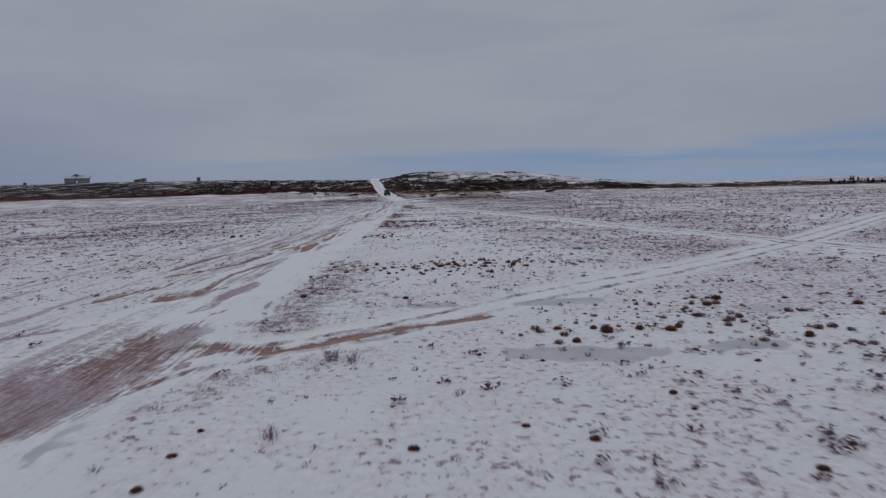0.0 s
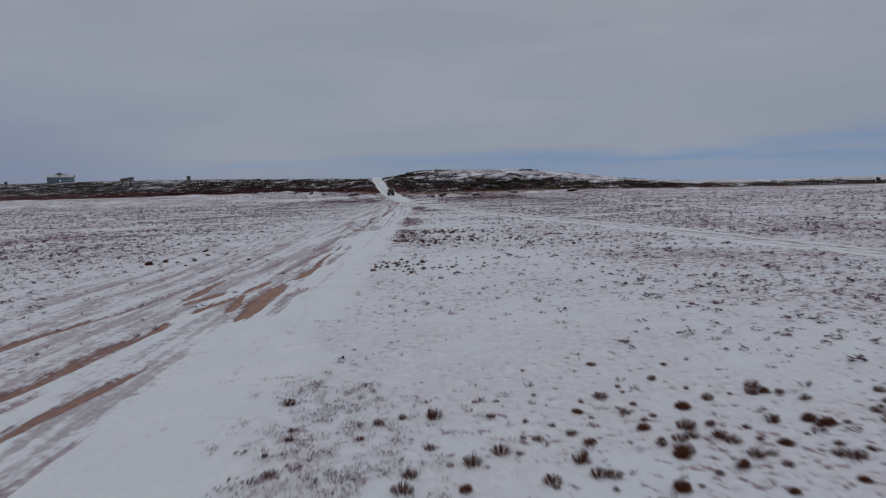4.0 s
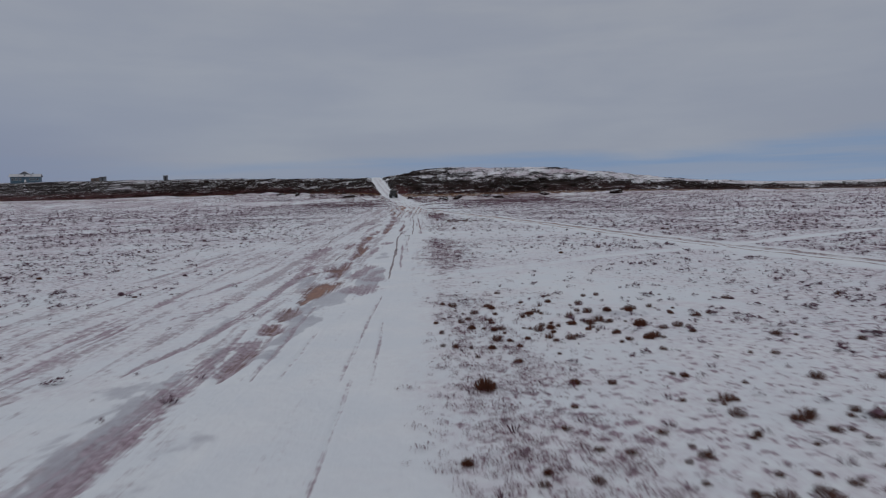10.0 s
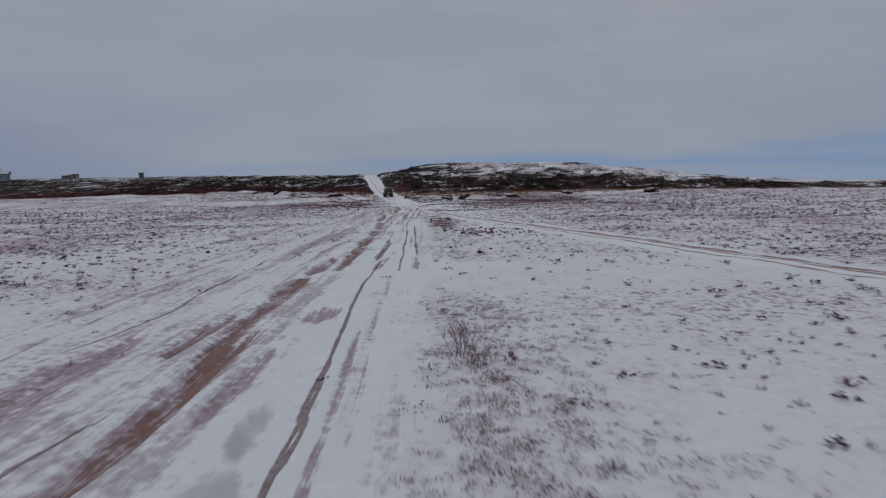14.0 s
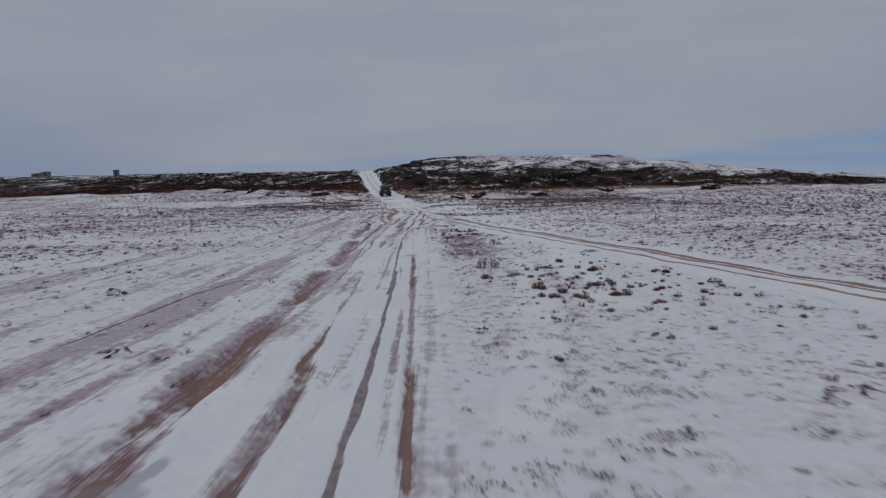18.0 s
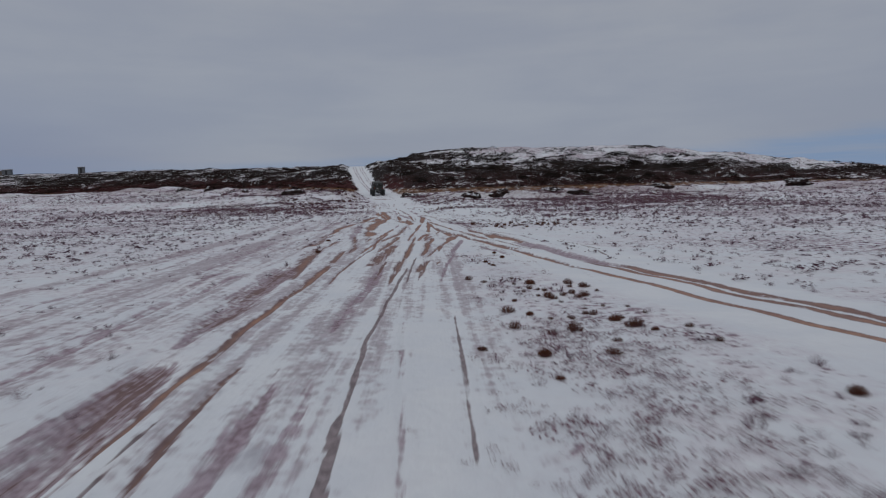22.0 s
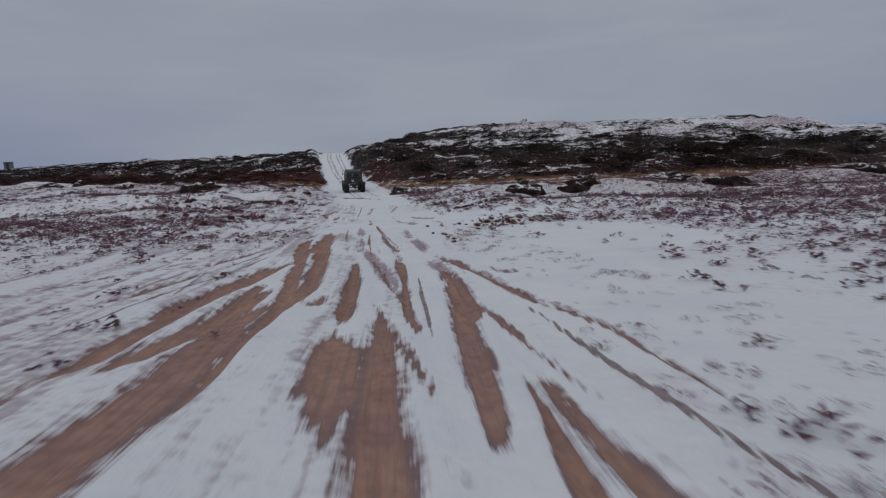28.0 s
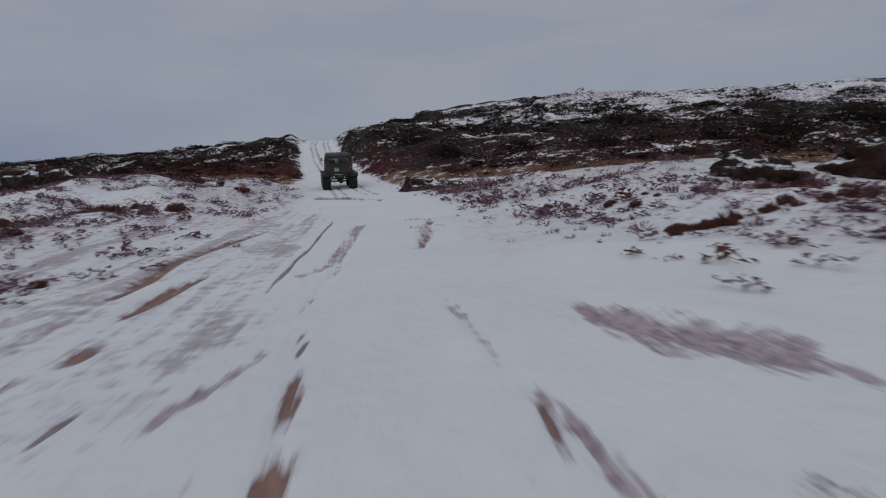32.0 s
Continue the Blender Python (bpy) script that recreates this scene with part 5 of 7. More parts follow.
        part("mirror_glass", block(side * 1.16 - 0.06, side * 1.16 + 0.06, 1.652, 1.658, 2.07, 2.30), STEEL, mirror)
        part("step", block(min(side * 0.90, side * 1.16), max(side * 0.90, side * 1.16), -0.2, 0.42, 0.98, 1.02, 0.008, 1), BLACK, van)
        head = part("headlamp", lathe([(0.0001, 2.22), (0.09, 2.215), (0.10, 2.19), (0.10, 2.14), (0.0001, 2.14)], 20, "y"), STEEL, van, "round headlamp")
        for v in head.data.vertices:
            v.co.x += side * 0.58
            v.co.z += 1.66
    # tail: two doors, each with its window
    for side in (-1, 1):
        d = part("rear_door", block(min(side * 0.008, side * 0.76), max(side * 0.008, side * 0.76), -2.118, -2.098, 1.32, 1.95, 0.006, 1), PAINT, van)
        c = [(side * 0.11, -2.090, 2.02), (side * 0.67, -2.085, 2.02), (side * 0.64, -2.055, 2.38), (side * 0.11, -2.06, 2.38)]
        c = c if side > 0 else c[::-1]
        w = part("rear_window", pane(c), GLASS, van)
        part("seal", frame_round(c, 0.04, 0.02), BLACK, w)
        part("hinge", block(side * 0.77 - 0.03, side * 0.77 + 0.03, -2.125, -2.10, 1.80, 1.86, 0.006, 1), BLACK, d)
        bm = bmesh.new()
        box(bm, min(side * 0.72, side * 0.90), max(side * 0.72, side * 0.90), -2.09, -2.05, 1.94, 2.50)
        part("rear_pillar", bm, PAINT, van)
    part("centre_pillar", block(-0.07, 0.07, -2.10, -2.06, 1.94, 2.47, 0.008, 1), PAINT, van)
    part("rear_sill", block(-0.9, 0.9, -2.10, -2.04, 1.93, 2.00, 0.01, 1), PAINT, van)
    part("rear_header", block(-0.86, 0.86, -2.085, -2.02, 2.40, 2.52, 0.02), PAINT, van)
    part("door_handle", block(-0.27, -0.13, -2.15, -2.118, 1.66, 1.70, 0.008, 1), STEEL, van, "chrome door handle")
    # small round steel disc at the upper corner of the plate
    bm = lathe([(0.0001, -2.14), (0.055, -2.14), (0.06, -2.12), (0.0001, -2.11)], 16, "y")
    ob = part("fuel_cap", bm, STEEL, van, "round pale disc beside the plate")
    for v in ob.data.vertices:
        v.co.x -= 0.36
        v.co.z += 1.66
    plate = part("number_plate", block(-0.36, -0.07, -2.126, -2.119, 1.44, 1.62, 0.004, 1), WHITE_PAINT, van, "white two-line number plate")
    for z0, bars in ((1.55, ((-0.33, -0.10),)), (1.465, ((-0.32, -0.22), (-0.19, -0.11)))):
        for a, b in bars:
            part("bar", block(a, b, -2.129, -2.1262, z0, z0 + 0.045), DARK_INK, plate)
    for side in (-1, 1):
        c = [(side * 0.05, 2.02, 2.02), (side * 0.66, 1.96, 2.02), (side * 0.62, 1.88, 2.42), (side * 0.05, 1.93, 2.42)]
        part("windscreen", pane(c if side < 0 else c[::-1]), GLASS, van)
    part("windscreen_post", rod((0, 2.02, 1.95), (0, 1.93, 2.47), 0.025), PAINT, van)
    part("front_bumper", block(-0.95, 0.95, 2.24, 2.32, 1.16, 1.28, 0.02), BLACK, van)
    for y in (-0.7, 0.35):
        for x in (-0.45, 0.45):
            seat = part("seat", block(x - 0.24, x + 0.24, y - 0.22, y + 0.22, 1.62, 1.76, 0.04), SEAT_CLOTH, van)
            part("backrest", block(x - 0.23, x + 0.23, y - 0.28, y - 0.18, 1.74, 2.22, 0.04), SEAT_CLOTH, seat)
    # what carries it
    for side in (-1, 1):
        part("frame_rail", block(side * 0.42 - 0.04, side * 0.42 + 0.04, -2.05, 2.1, 1.06, 1.20, 0.01, 1), BLACK, van)
    part("tow_beam", block(-0.62, 0.62, -2.16, -2.06, 1.04, 1.20, 0.012), BLACK, van)
    part("tow_hook", lathe([(0.05, -2.24), (0.075, -2.24), (0.075, -2.18), (0.05, -2.18)], 14, "y"), STEEL, van).location.z = 1.10
    part("fuel_tank", block(-0.36, 0.36, -1.95, -1.45, 0.86, 1.12, 0.05, 3), BLACK, van)
    part("exhaust", rod((0.30, -2.12, 0.98), (0.30, 0.6, 1.0), 0.035, 12), STEEL, van, "rusty exhaust pipe")
    for y in (-1.32, 1.25):
        axle = part("axle", rod((-1.0, y, 0.66), (1.0, y, 0.66), 0.06, 12), BLACK, van)
        bm = bmesh.new()
        bmesh.ops.create_uvsphere(bm, u_segments=16, v_segments=10, radius=0.19, matrix=Matrix.Translation((0.1, y, 0.66)))
        part("differential", bm, BLACK, axle, "", True)
        for side in (-1, 1):
            bm = block(side * 0.5 - 0.035, side * 0.5 + 0.035, y - 0.62, y + 0.62, 0.78, 0.82)
            bmesh.ops.subdivide_edges(bm, edges=[e for e in bm.edges if abs(e.verts[0].co.y - e.verts[1].co.y) > 0.5], cuts=6)
            for v in bm.verts:
                v.co.z += 0.30 * ((v.co.y - y) / 0.62) ** 2
            part("leaf_spring", bm, BLACK, axle)
            part("shock_absorber", rod((side * 0.62, y - 0.12, 0.70), (side * 0.50, y - 0.2, 1.15), 0.03), STEEL, axle, "pale shock absorber")
    part("drive_shaft", rod((0.1, -1.2, 0.70), (0.05, 1.1, 0.78), 0.04), BLACK, van)
    ribs = []
    for k in range(11):
        x = -0.25 + 0.05 * k
        crown = 0.66 - 0.9 * (x / 0.5) ** 4 * 0.6
        ribs += [(crown, x - 0.017), (crown, x + 0.012), (crown - 0.02, x + 0.016), (crown - 0.02, x + 0.030)]
    tyre = [(0.34, -0.24), (0.36, -0.28), (0.46, -0.31), (0.56, -0.305), (0.615, -0.285)] + ribs[:-2] + [(0.615, 0.285), (0.56, 0.305), (0.46, 0.31), (0.36, 0.28), (0.34, 0.24)]
    rim = [(0.345, -0.235), (0.345, 0.20), (0.31, 0.22), (0.29, 0.14), (0.12, 0.10), (0.11, 0.15), (0.0001, 0.16), (0.0001, 0.05), (0.28, 0.05), (0.31, -0.235)]
    for y in (-1.32, 1.25):
        for side in (-1, 1):
            wheel = part("wheel", lathe([(r, h * side) for r, h in rim], 28), BLACK, van, "", True)
            wheel.location = (side * 0.98, y, 0.66)
            part("tyre", lathe([(r, h * side) for r, h in tyre], 48), RUBBER, wheel, "ribbed balloon tyre with packed snow")
            for k in range(6):
                a = radians(60 * k)
                part("wheel_bolt", rod((side * 0.10, 0.075 * math.cos(a), 0.075 * math.sin(a)), (side * 0.17, 0.075 * math.cos(a), 0.075 * math.sin(a)), 0.012, 6), STEEL, wheel)
    van.matrix_world = Matrix.Translation(place) @ turn
    return van


VAN = (-24.8, 285.0)
rise = (height(VAN[0] - 0.3, VAN[1] + 1.3) - height(VAN[0] + 0.3, VAN[1] - 1.3)) / 2.6
make_van((VAN[0], VAN[1], height(*VAN) - 0.05), Matrix.Rotation(radians(13), 4, "Z") @ Matrix.Rotation(math.atan(rise), 4, "X"))


# ---- buildings on the ridge ----
def gable(x0, x1, y0, y1, z0, z1, over=0.4, axis="x"):
    """A pitched roof slab with its ridge along the axis."""
    bm = bmesh.new()
    t = 0.18
    if axis == "x":
        ym = (y0 + y1) / 2
        pts = [(y0 - over, z0), (ym, z1), (y1 + over, z0), (y1 + over, z0 - t), (ym, z1 - t), (y0 - over, z0 - t)]
        ends = [[bm.verts.new((x, a, b)) for a, b in pts] for x in (x0 - over, x1 + over)]
    else:
        xm = (x0 + x1) / 2
        pts = [(x0 - over, z0), (xm, z1), (x1 + over, z0), (x1 + over, z0 - t), (xm, z1 - t), (x0 - over, z0 - t)]
        ends = [[bm.verts.new((a, y, b)) for a, b in pts] for y in (y0 - over, y1 + over)]
    for i in range(6):
        j = (i + 1) % 6
        bm.faces.new((ends[0][i], ends[0][j], ends[1][j], ends[1][i]))
    bm.faces.new(ends[0])
    bm.faces.new(ends[1][::-1])
    bmesh.ops.recalc_face_normals(bm, faces=bm.faces)
    return bm


def window_on(parent, x, y, z, w, h):
    f = part("window", block(x - w / 2, x + w / 2, y - 0.08, y + 0.05, z, z + h, 0.02, 1), WHITE_PAINT, parent, "white-framed window")
    part("glazing", block(x - w / 2 + 0.12, x + w / 2 - 0.12, y - 0.12, y - 0.075, z + 0.12, z + h - 0.12), DARK_INK, f, "dark glass")


def make_house(x, y):
    h = tagged(new("house"), "long blue house with pale roof and central gable on ridge", "house")
    part("wall", block(-9.2, 9.2, -4, 4, -1.2, 4.2), BLUE_BOARD, h)
    part("roof", gable(-9.2, 9.2, -4, 4, 4.2, 6.4, 0.9), PALE_ROOF, h, "snow-pale roof")
    attic = part("dormer", block(-3.4, 3.4, -4.15, 1.0, 4.2, 5.9), WHITE_PAINT, h, "pale central gable")
    bm = bmesh.new()
    v = [bm.verts.new(p) for p in ((-3.4, -4.15, 5.9), (3.4, -4.15, 5.9), (0, -4.15, 8.1), (-3.4, -3.9, 5.9), (3.4, -3.9, 5.9), (0, -3.9, 8.1))]
    for f in ((0, 1, 2), (5, 4, 3), (0, 3, 4, 1), (1, 4, 5, 2), (2, 5, 3, 0)):
        bm.faces.new([v[i] for i in f])
    part("gable_wall", bm, GREY_BOARD, attic)
    part("dormer_roof", gable(-3.4, 3.4, -4.15, 1.0, 6.0, 8.3, 0.4, "y"), PALE_ROOF, attic)
    window_on(h, 0, -4.16, 4.7, 1.3, 1.2)
    for wx in (-7.6, -5.4, -3.0, 3.4, 5.6, 7.8):
        window_on(h, wx, -4.0, 1.4, 1.2, 1.6)
    part("door", block(-0.6, 0.6, -4.12, -3.98, 0.0, 2.1), WHITE_PAINT, h, "white entrance door")
    part("porch_step", block(-1.2, 1.2, -5.2, -4.0, -1.0, 0.0), GREY_BOARD, h)
    part("chimney", block(4.0, 4.8, 0.3, 1.1, 5.0, 7.2, 0.03), GREY_BOARD, h)
    h.matrix_world = Matrix.Translation((x, y, height(x, y) + 0.1)) @ Matrix.Rotation(radians(24), 4, "Z") @ Matrix.Scale(0.88, 4)


def make_shed(name, x, y, w, d, h, mat, label, slope=0.6, turn=20.0):
    s = tagged(new(name), label, "shed")
    part("wall", block(-w / 2, w / 2, -d / 2, d / 2, -0.8, h), mat, s)
    bm = block(-w / 2 - 0.25, w / 2 + 0.25, -d / 2 - 0.25, d / 2 + 0.25, h, h + 0.16)
    for v in bm.verts:
        v.co.z += slope * (v.co.x / w + 0.5)
    part("roof", bm, PALE_ROOF, s)
    bm = block(-w / 2 + 0.02, w / 2 - 0.02, -d / 2 + 0.02, d / 2 - 0.02, h - 0.02, h + 0.02)
    for v in bm.verts:
        if v.co.z > h:
            v.co.z += slope * (v.co.x / w + 0.5)
    part("gable_wall", bm, mat, s)
    part("door", block(-0.45, 0.45, -d / 2 - 0.06, -d / 2 + 0.02, -0.5, h - 0.15), DARK_INK, s, "dark plank door")
    s.matrix_world = Matrix.Translation((x, y, height(x, y) + 0.2)) @ Matrix.Rotation(radians(turn), 4, "Z")


make_house(-281.0, 470.0)
make_shed("shed", -227.5, 456.0, 4.6, 3.4, 1.5, BROWN_BOARD, "low brown shed with snowy lean-to roof on ridge", 0.5)
make_shed("storage_hut", -223.0, 456.5, 3.6, 3.4, 2.3, GREY_BOARD, "grey boxy storage hut beside a shed on ridge", 0.2)
make_shed("watch_hut", -171.0, 430.0, 2.4, 2.4, 2.5, GREY_BOARD, "narrow grey hut standing alone on the ridge", 0.1)
make_shed("oil_tank_shed", -330.0, 482.0, 1.7, 1.7, 1.2, DARK_INK, "small dark shed far along the ridge", 0.2)


# ---- boulders and hummocks at the foot of the slope ----
def boulder_mesh(seed):
    r = random.Random(seed)
    bm = bmesh.new()
    bmesh.ops.create_icosphere(bm, subdivisions=4, radius=1.0)
    off = Vector((r.uniform(0, 50), r.uniform(0, 50), r.uniform(0, 50)))
    for v in bm.verts:
        p = v.co.copy()
        ridge = 1 - abs(noise.noise(p * 1.6 + off)) * 2
        k = 0.85 + 0.55 * noise.noise(p * 0.9 + off) + 0.22 * ridge + 0.22 * noise.noise(p * 3.1 + off) + 0.13 * noise.noise(p * 6.5 + off) + 0.08 * noise.noise(p * 13 + off)
        v.co = Vector((p.x * k, p.y * k, max(-0.25, p.z * k)))
    mesh = bpy.data.meshes.new("boulder")
    bm.to_mesh(mesh)
    bm.free()
    mesh.materials.append(ROCK)
    mesh.polygons.foreach_set("use_smooth", np.ones(len(mesh.polygons), bool))
    return mesh


BOULDERS = [(-17.4, 275.0, 4.4, 1.25), (-13.4, 271.5, 2.1, 0.5), (-7.0, 257.2, 3.7, 1.1), (-4.2, 267.5, 3.0, 0.8), (-2.4, 258.4, 4.2, 1.2), (-38.0, 270.4, 5.2, 1.5),
            (-44.6, 296.0, 3.0, 1.3), (-58.0, 309.0, 4.6, 2.2), (-34.0, 294.0, 3.6, 0.8), (-58.5, 284.5, 2.7, 1.4), (-51.5, 277.0, 2.7, 1.1), (-49.0, 276.8, 2.6, 1.2),
            (-43.7, 275.4, 1.9, 0.9), (6.1, 262.0, 3.8, 0.85), (10.8, 260.5, 6.2, 1.15), (-35.7, 283.0, 2.3, 1.1), (25.0, 265.0, 4.5, 0.9), (37.0, 268.0, 3.6, 0.8), (-66.0, 290.0, 4.0, 1.2), (49.0, 267.0, 7.0, 1.1)]
boulders = [boulder_mesh(k) for k in range(7)]
for k, (x, y, w, h) in enumerate(BOULDERS):
    ob = new("boulder", boulders[k % 7])
    ob.matrix_world = Matrix.Translation((x, y, height(x, y) - 0.12 - 0.26 * h)) @ Matrix.Rotation(k * 1.9, 4, "Z") @ Matrix.Diagonal((w / 2.1, w / 2.5, h / 1.15, 1))
    big = "large" if w > 3.5 else "small"
    tagged(ob, f"{big} dark lichen-brown boulder capped with snow below the slope", "boulder", "boulders below the slope")


def make_log(x, y, length, turn):
    bm = rod((-length / 2, 0, 0.09), (length / 2, 0, 0.13), 0.09, 9)
    bmesh.ops.subdivide_edges(bm, edges=[e for e in bm.edges if (e.verts[0].co - e.verts[1].co).length > 0.5], cuts=5)
    for v in bm.verts:
        v.co += Vector((0, noise.noise(v.co * 1.7), noise.noise(v.co * 1.7 + Vector((9, 0, 0))))) * 0.09
    ob = link_mesh("log", bm, LOG, None, "", True)
    ob.matrix_world = Matrix.Translation((x, y, height(x, y) - 0.03)) @ Matrix.Rotation(radians(turn), 4, "Z")
    tagged(ob, "thin dark driftwood log lying on the snow", "log", "logs on the snow")


make_log(2.6, 249.0, 2.4, -12)
make_log(6.0, 250.5, 1.7, 8)
make_log(-46.3, 266.0, 4.0, 4)


def make_strip(x, y, length, sag, turn):
    """A bent strip of dark rubber or bark that lies across the track."""
    bm = bmesh.new()
    rings = []
    for k in range(13):
        u = k / 6 - 1
        thick = 0.020 * (1 - 0.45 * u * u)
        at = Vector((u * length / 2, sag * (u * u - 0.5), 0.03 + 0.02 * math.sin(k * 1.3)))
        rings.append([bm.verts.new(at + Vector((0, math.cos(a) * thick * 1.5, math.sin(a) * thick))) for a in (0.0, 1.05, 2.09, 3.14, 4.19, 5.24)])
    for a, b in zip(rings[:-1], rings[1:]):
        for i in range(6):
            bm.faces.new((a[i], a[(i + 1) % 6], b[(i + 1) % 6], b[i]))
    bm.faces.new(rings[0][::-1])
    bm.faces.new(rings[-1])
    bmesh.ops.recalc_face_normals(bm, faces=bm.faces)
    ob = link_mesh("dark_strip", bm, BLACK, None, "", True)
    ob.matrix_world = Matrix.Translation((x, y, height(x, y) - 0.02)) @ Matrix.Rotation(radians(turn), 4, "Z")
    tagged(ob, "bent dark strip lying across the snowy wheel track", "debris", "strips dropped on the track")


make_strip(-11.32, 126.15, 0.46, 0.14, 4)
make_strip(-11.30, 112.35, 0.26, 0.03, 35)
make_strip(-16.54, 161.3, 0.34, 0.05, -10)


# ---- dead grass, twigs and heath ----
def spray(seed, blades, tall, wide, thick=0.05, flop=0.0, span=(0.75, 1.15)):
    """Corners and triangles of one clump of dead grass: blades from a small root out to a rounded crown."""
    r = random.Random(seed)
    v, t = [], []
    for _ in range(blades):
        a, q = r.uniform(0, 6.283), math.sqrt(r.random())
        reach = 0.5 * wide * q
        h = tall * math.sqrt(max(0.0, 1 - q * q)) * r.uniform(*span) + tall * flop * r.uniform(0.02, 0.3)
        root = 0.55 * reach * r.uniform(0.6, 1.2)
        w, b = r.uniform(0, 6.283), wide * thick * r.uniform(0.6, 1.4)
        cx, cy = root * math.cos(a), root * math.sin(a)
        n = len(v)
        v += [(cx - b * math.cos(w), cy - b * math.sin(w), -0.06), (cx + b * math.cos(w), cy + b * math.sin(w), -0.06),
              (reach * math.cos(a) + b * 0.6 * math.cos(w), reach * math.sin(a) + b * 0.6 * math.sin(w), h), (reach * math.cos(a) - b * 0.6 * math.cos(w), reach * math.sin(a) - b * 0.6 * math.sin(w), h * r.uniform(0.8, 1.0))]
        t += [(n, n + 1, n + 2), (n, n + 2, n + 3)]
    return np.array(v, float), np.array(t, int)


def mat_of_twigs(seed, pieces, tall, wide, bit=1.0):
    """Corners and triangles of a low shrub: small leaning pieces that fill a flat, lopsided cushion."""
    r = random.Random(seed)
    v, t = [], []
    lump = [(r.uniform(-0.3, 0.3) * wide, r.uniform(-0.3, 0.3) * wide, r.uniform(0.25, 0.5) * wide, r.uniform(0.5, 1.0)) for _ in range(4)]
    for _ in range(pieces):
        lx, ly, lr, lh = r.choice(lump)
        a, q = r.uniform(0, 6.283), math.sqrt(r.random())
        c = Vector((lx + lr * q * math.cos(a), ly + lr * q * math.sin(a), tall * lh * math.sqrt(max(0, 1 - q * q)) * r.uniform(0.3, 1.0)))
        d = Vector((r.uniform(-1, 1), r.uniform(-1, 1), r.uniform(-0.2, 0.6))) * 0.16 * wide * bit
        e = Vector((r.uniform(-1, 1), r.uniform(-1, 1), r.uniform(-0.5, 0.5))) * 0.10 * wide * bit
        n = len(v)
        v += [tuple(c - e), tuple(c + e), tuple(c + d)]
        t.append((n, n + 1, n + 2))
    return np.array(v, float), np.array(t, int)


def clear_of_tracks(x, y):
    """1 on untouched ground, 0 on lanes and roads."""
    s = x - road_x(y)
    free = 1 - smooth(s, -5.0, -1.8) * smooth(s, 2.9, 1.9)
    free = free * (0.45 + 0.55 * (1 - smooth(s, -11, -6) * smooth(s, -0.5, -3)))
    for px, py, rx, ry in CLEAN:
        free = free * (0.12 + 0.88 * smooth(np.hypot((x - px) / rx, (y - py) / ry), 0.75, 1.15))
    for line, half in ((BRANCH, 2.2), (CROSSING, 1.7), (DIAGONAL, 1.2)):
        free = free * smooth(np.abs(far_from(x, y, line)), half * 0.8, half * 1.2)
    return free


def scatter(name, count, seed, kinds, mat, box_xy, keep, size, label, category):
    """Many clumps joined in one mesh, for what nobody could count."""
    g = np.random.RandomState(seed)
    x0, x1, y0, y1 = box_xy
    n = count * (60 if count < 1000 else (30 if count < 5000 else 5))
    y = g.uniform(y0, y1, n)
    x = g.uniform(x0, x1, n) + road_x(y)
    ok = g.uniform(0, 1, n) < keep(x, y)
    x, y = x[ok][:count], y[ok][:count]
    z = land(x, y)[0]
    vs, ts, start = [], [], 0
    which = g.randint(0, len(kinds), len(x))
    turn = g.uniform(0, 6.283, len(x))
    big = size[0] + (size[1] - size[0]) * g.uniform(0, 1, len(x)) ** 2.2
    flat = g.uniform(0.7, 1.25, len(x))
    for i, (v, t) in enumerate(kinds):
        sel = np.flatnonzero(which == i)
        if len(sel) == 0:
            continue
        c, s, k = np.cos(turn[sel])[:, None], np.sin(turn[sel])[:, None], big[sel][:, None]
        px = (v[:, 0] * c - v[:, 1] * s) * k + x[sel][:, None]
        py = (v[:, 0] * s + v[:, 1] * c) * k + y[sel][:, None]
        pz = v[:, 2] * k * flat[sel][:, None] + z[sel][:, None]
        vs.append(np.stack([px, py, pz], -1).reshape(-1, 3))
        ts.append((t[None] + (np.arange(len(sel)) * len(v))[:, None, None]).reshape(-1, 3) + start)
        start += len(sel) * len(v)
    ob = new(name, raw_mesh(name, np.concatenate(vs), np.concatenate(ts), mat))
    return tagged(ob, label, category, kind="stuff")


small = [spray(10 + k, 16, 0.36, 1.0, 0.030, 0.3, (0.4, 1.2)) for k in range(8)]
low = [mat_of_twigs(130 + k, 13, 0.46, 1.0, 1.7) for k in range(8)]
coarse = [spray(20 + k, 14, 0.55, 1.0, 0.06) for k in range(6)]
wisps = [spray(30 + k, 18, 0.45, 1.1, 0.010, 0.8) for k in range(6)]
cushion = [mat_of_twigs(50 + k, 32, 0.30, 1.0, 1.15) for k in range(8)]


def on_plain(x, y):
    foot = curve(x, FOOT_Y)
    patchy = smooth(fractal(x, y, 16.0, 61, 3), 0.36, 0.62)
    for px, py, rx, ry in ((9, 20, 7, 4), (1, 37, 8, 3), (-4, 88, 6, 4), (-3, 77, 7, 5), (-6, 152, 5, 6), (-7, 178, 5, 5)):
        patchy = np.maximum(patchy, 1.9 * np.exp(-(((x - px) / rx) ** 2 + ((y - py) / ry) ** 2)))
    return clear_of_tracks(x, y) * (0.12 + 0.5 * patchy) * smooth(y, foot - 2, foot - 6)


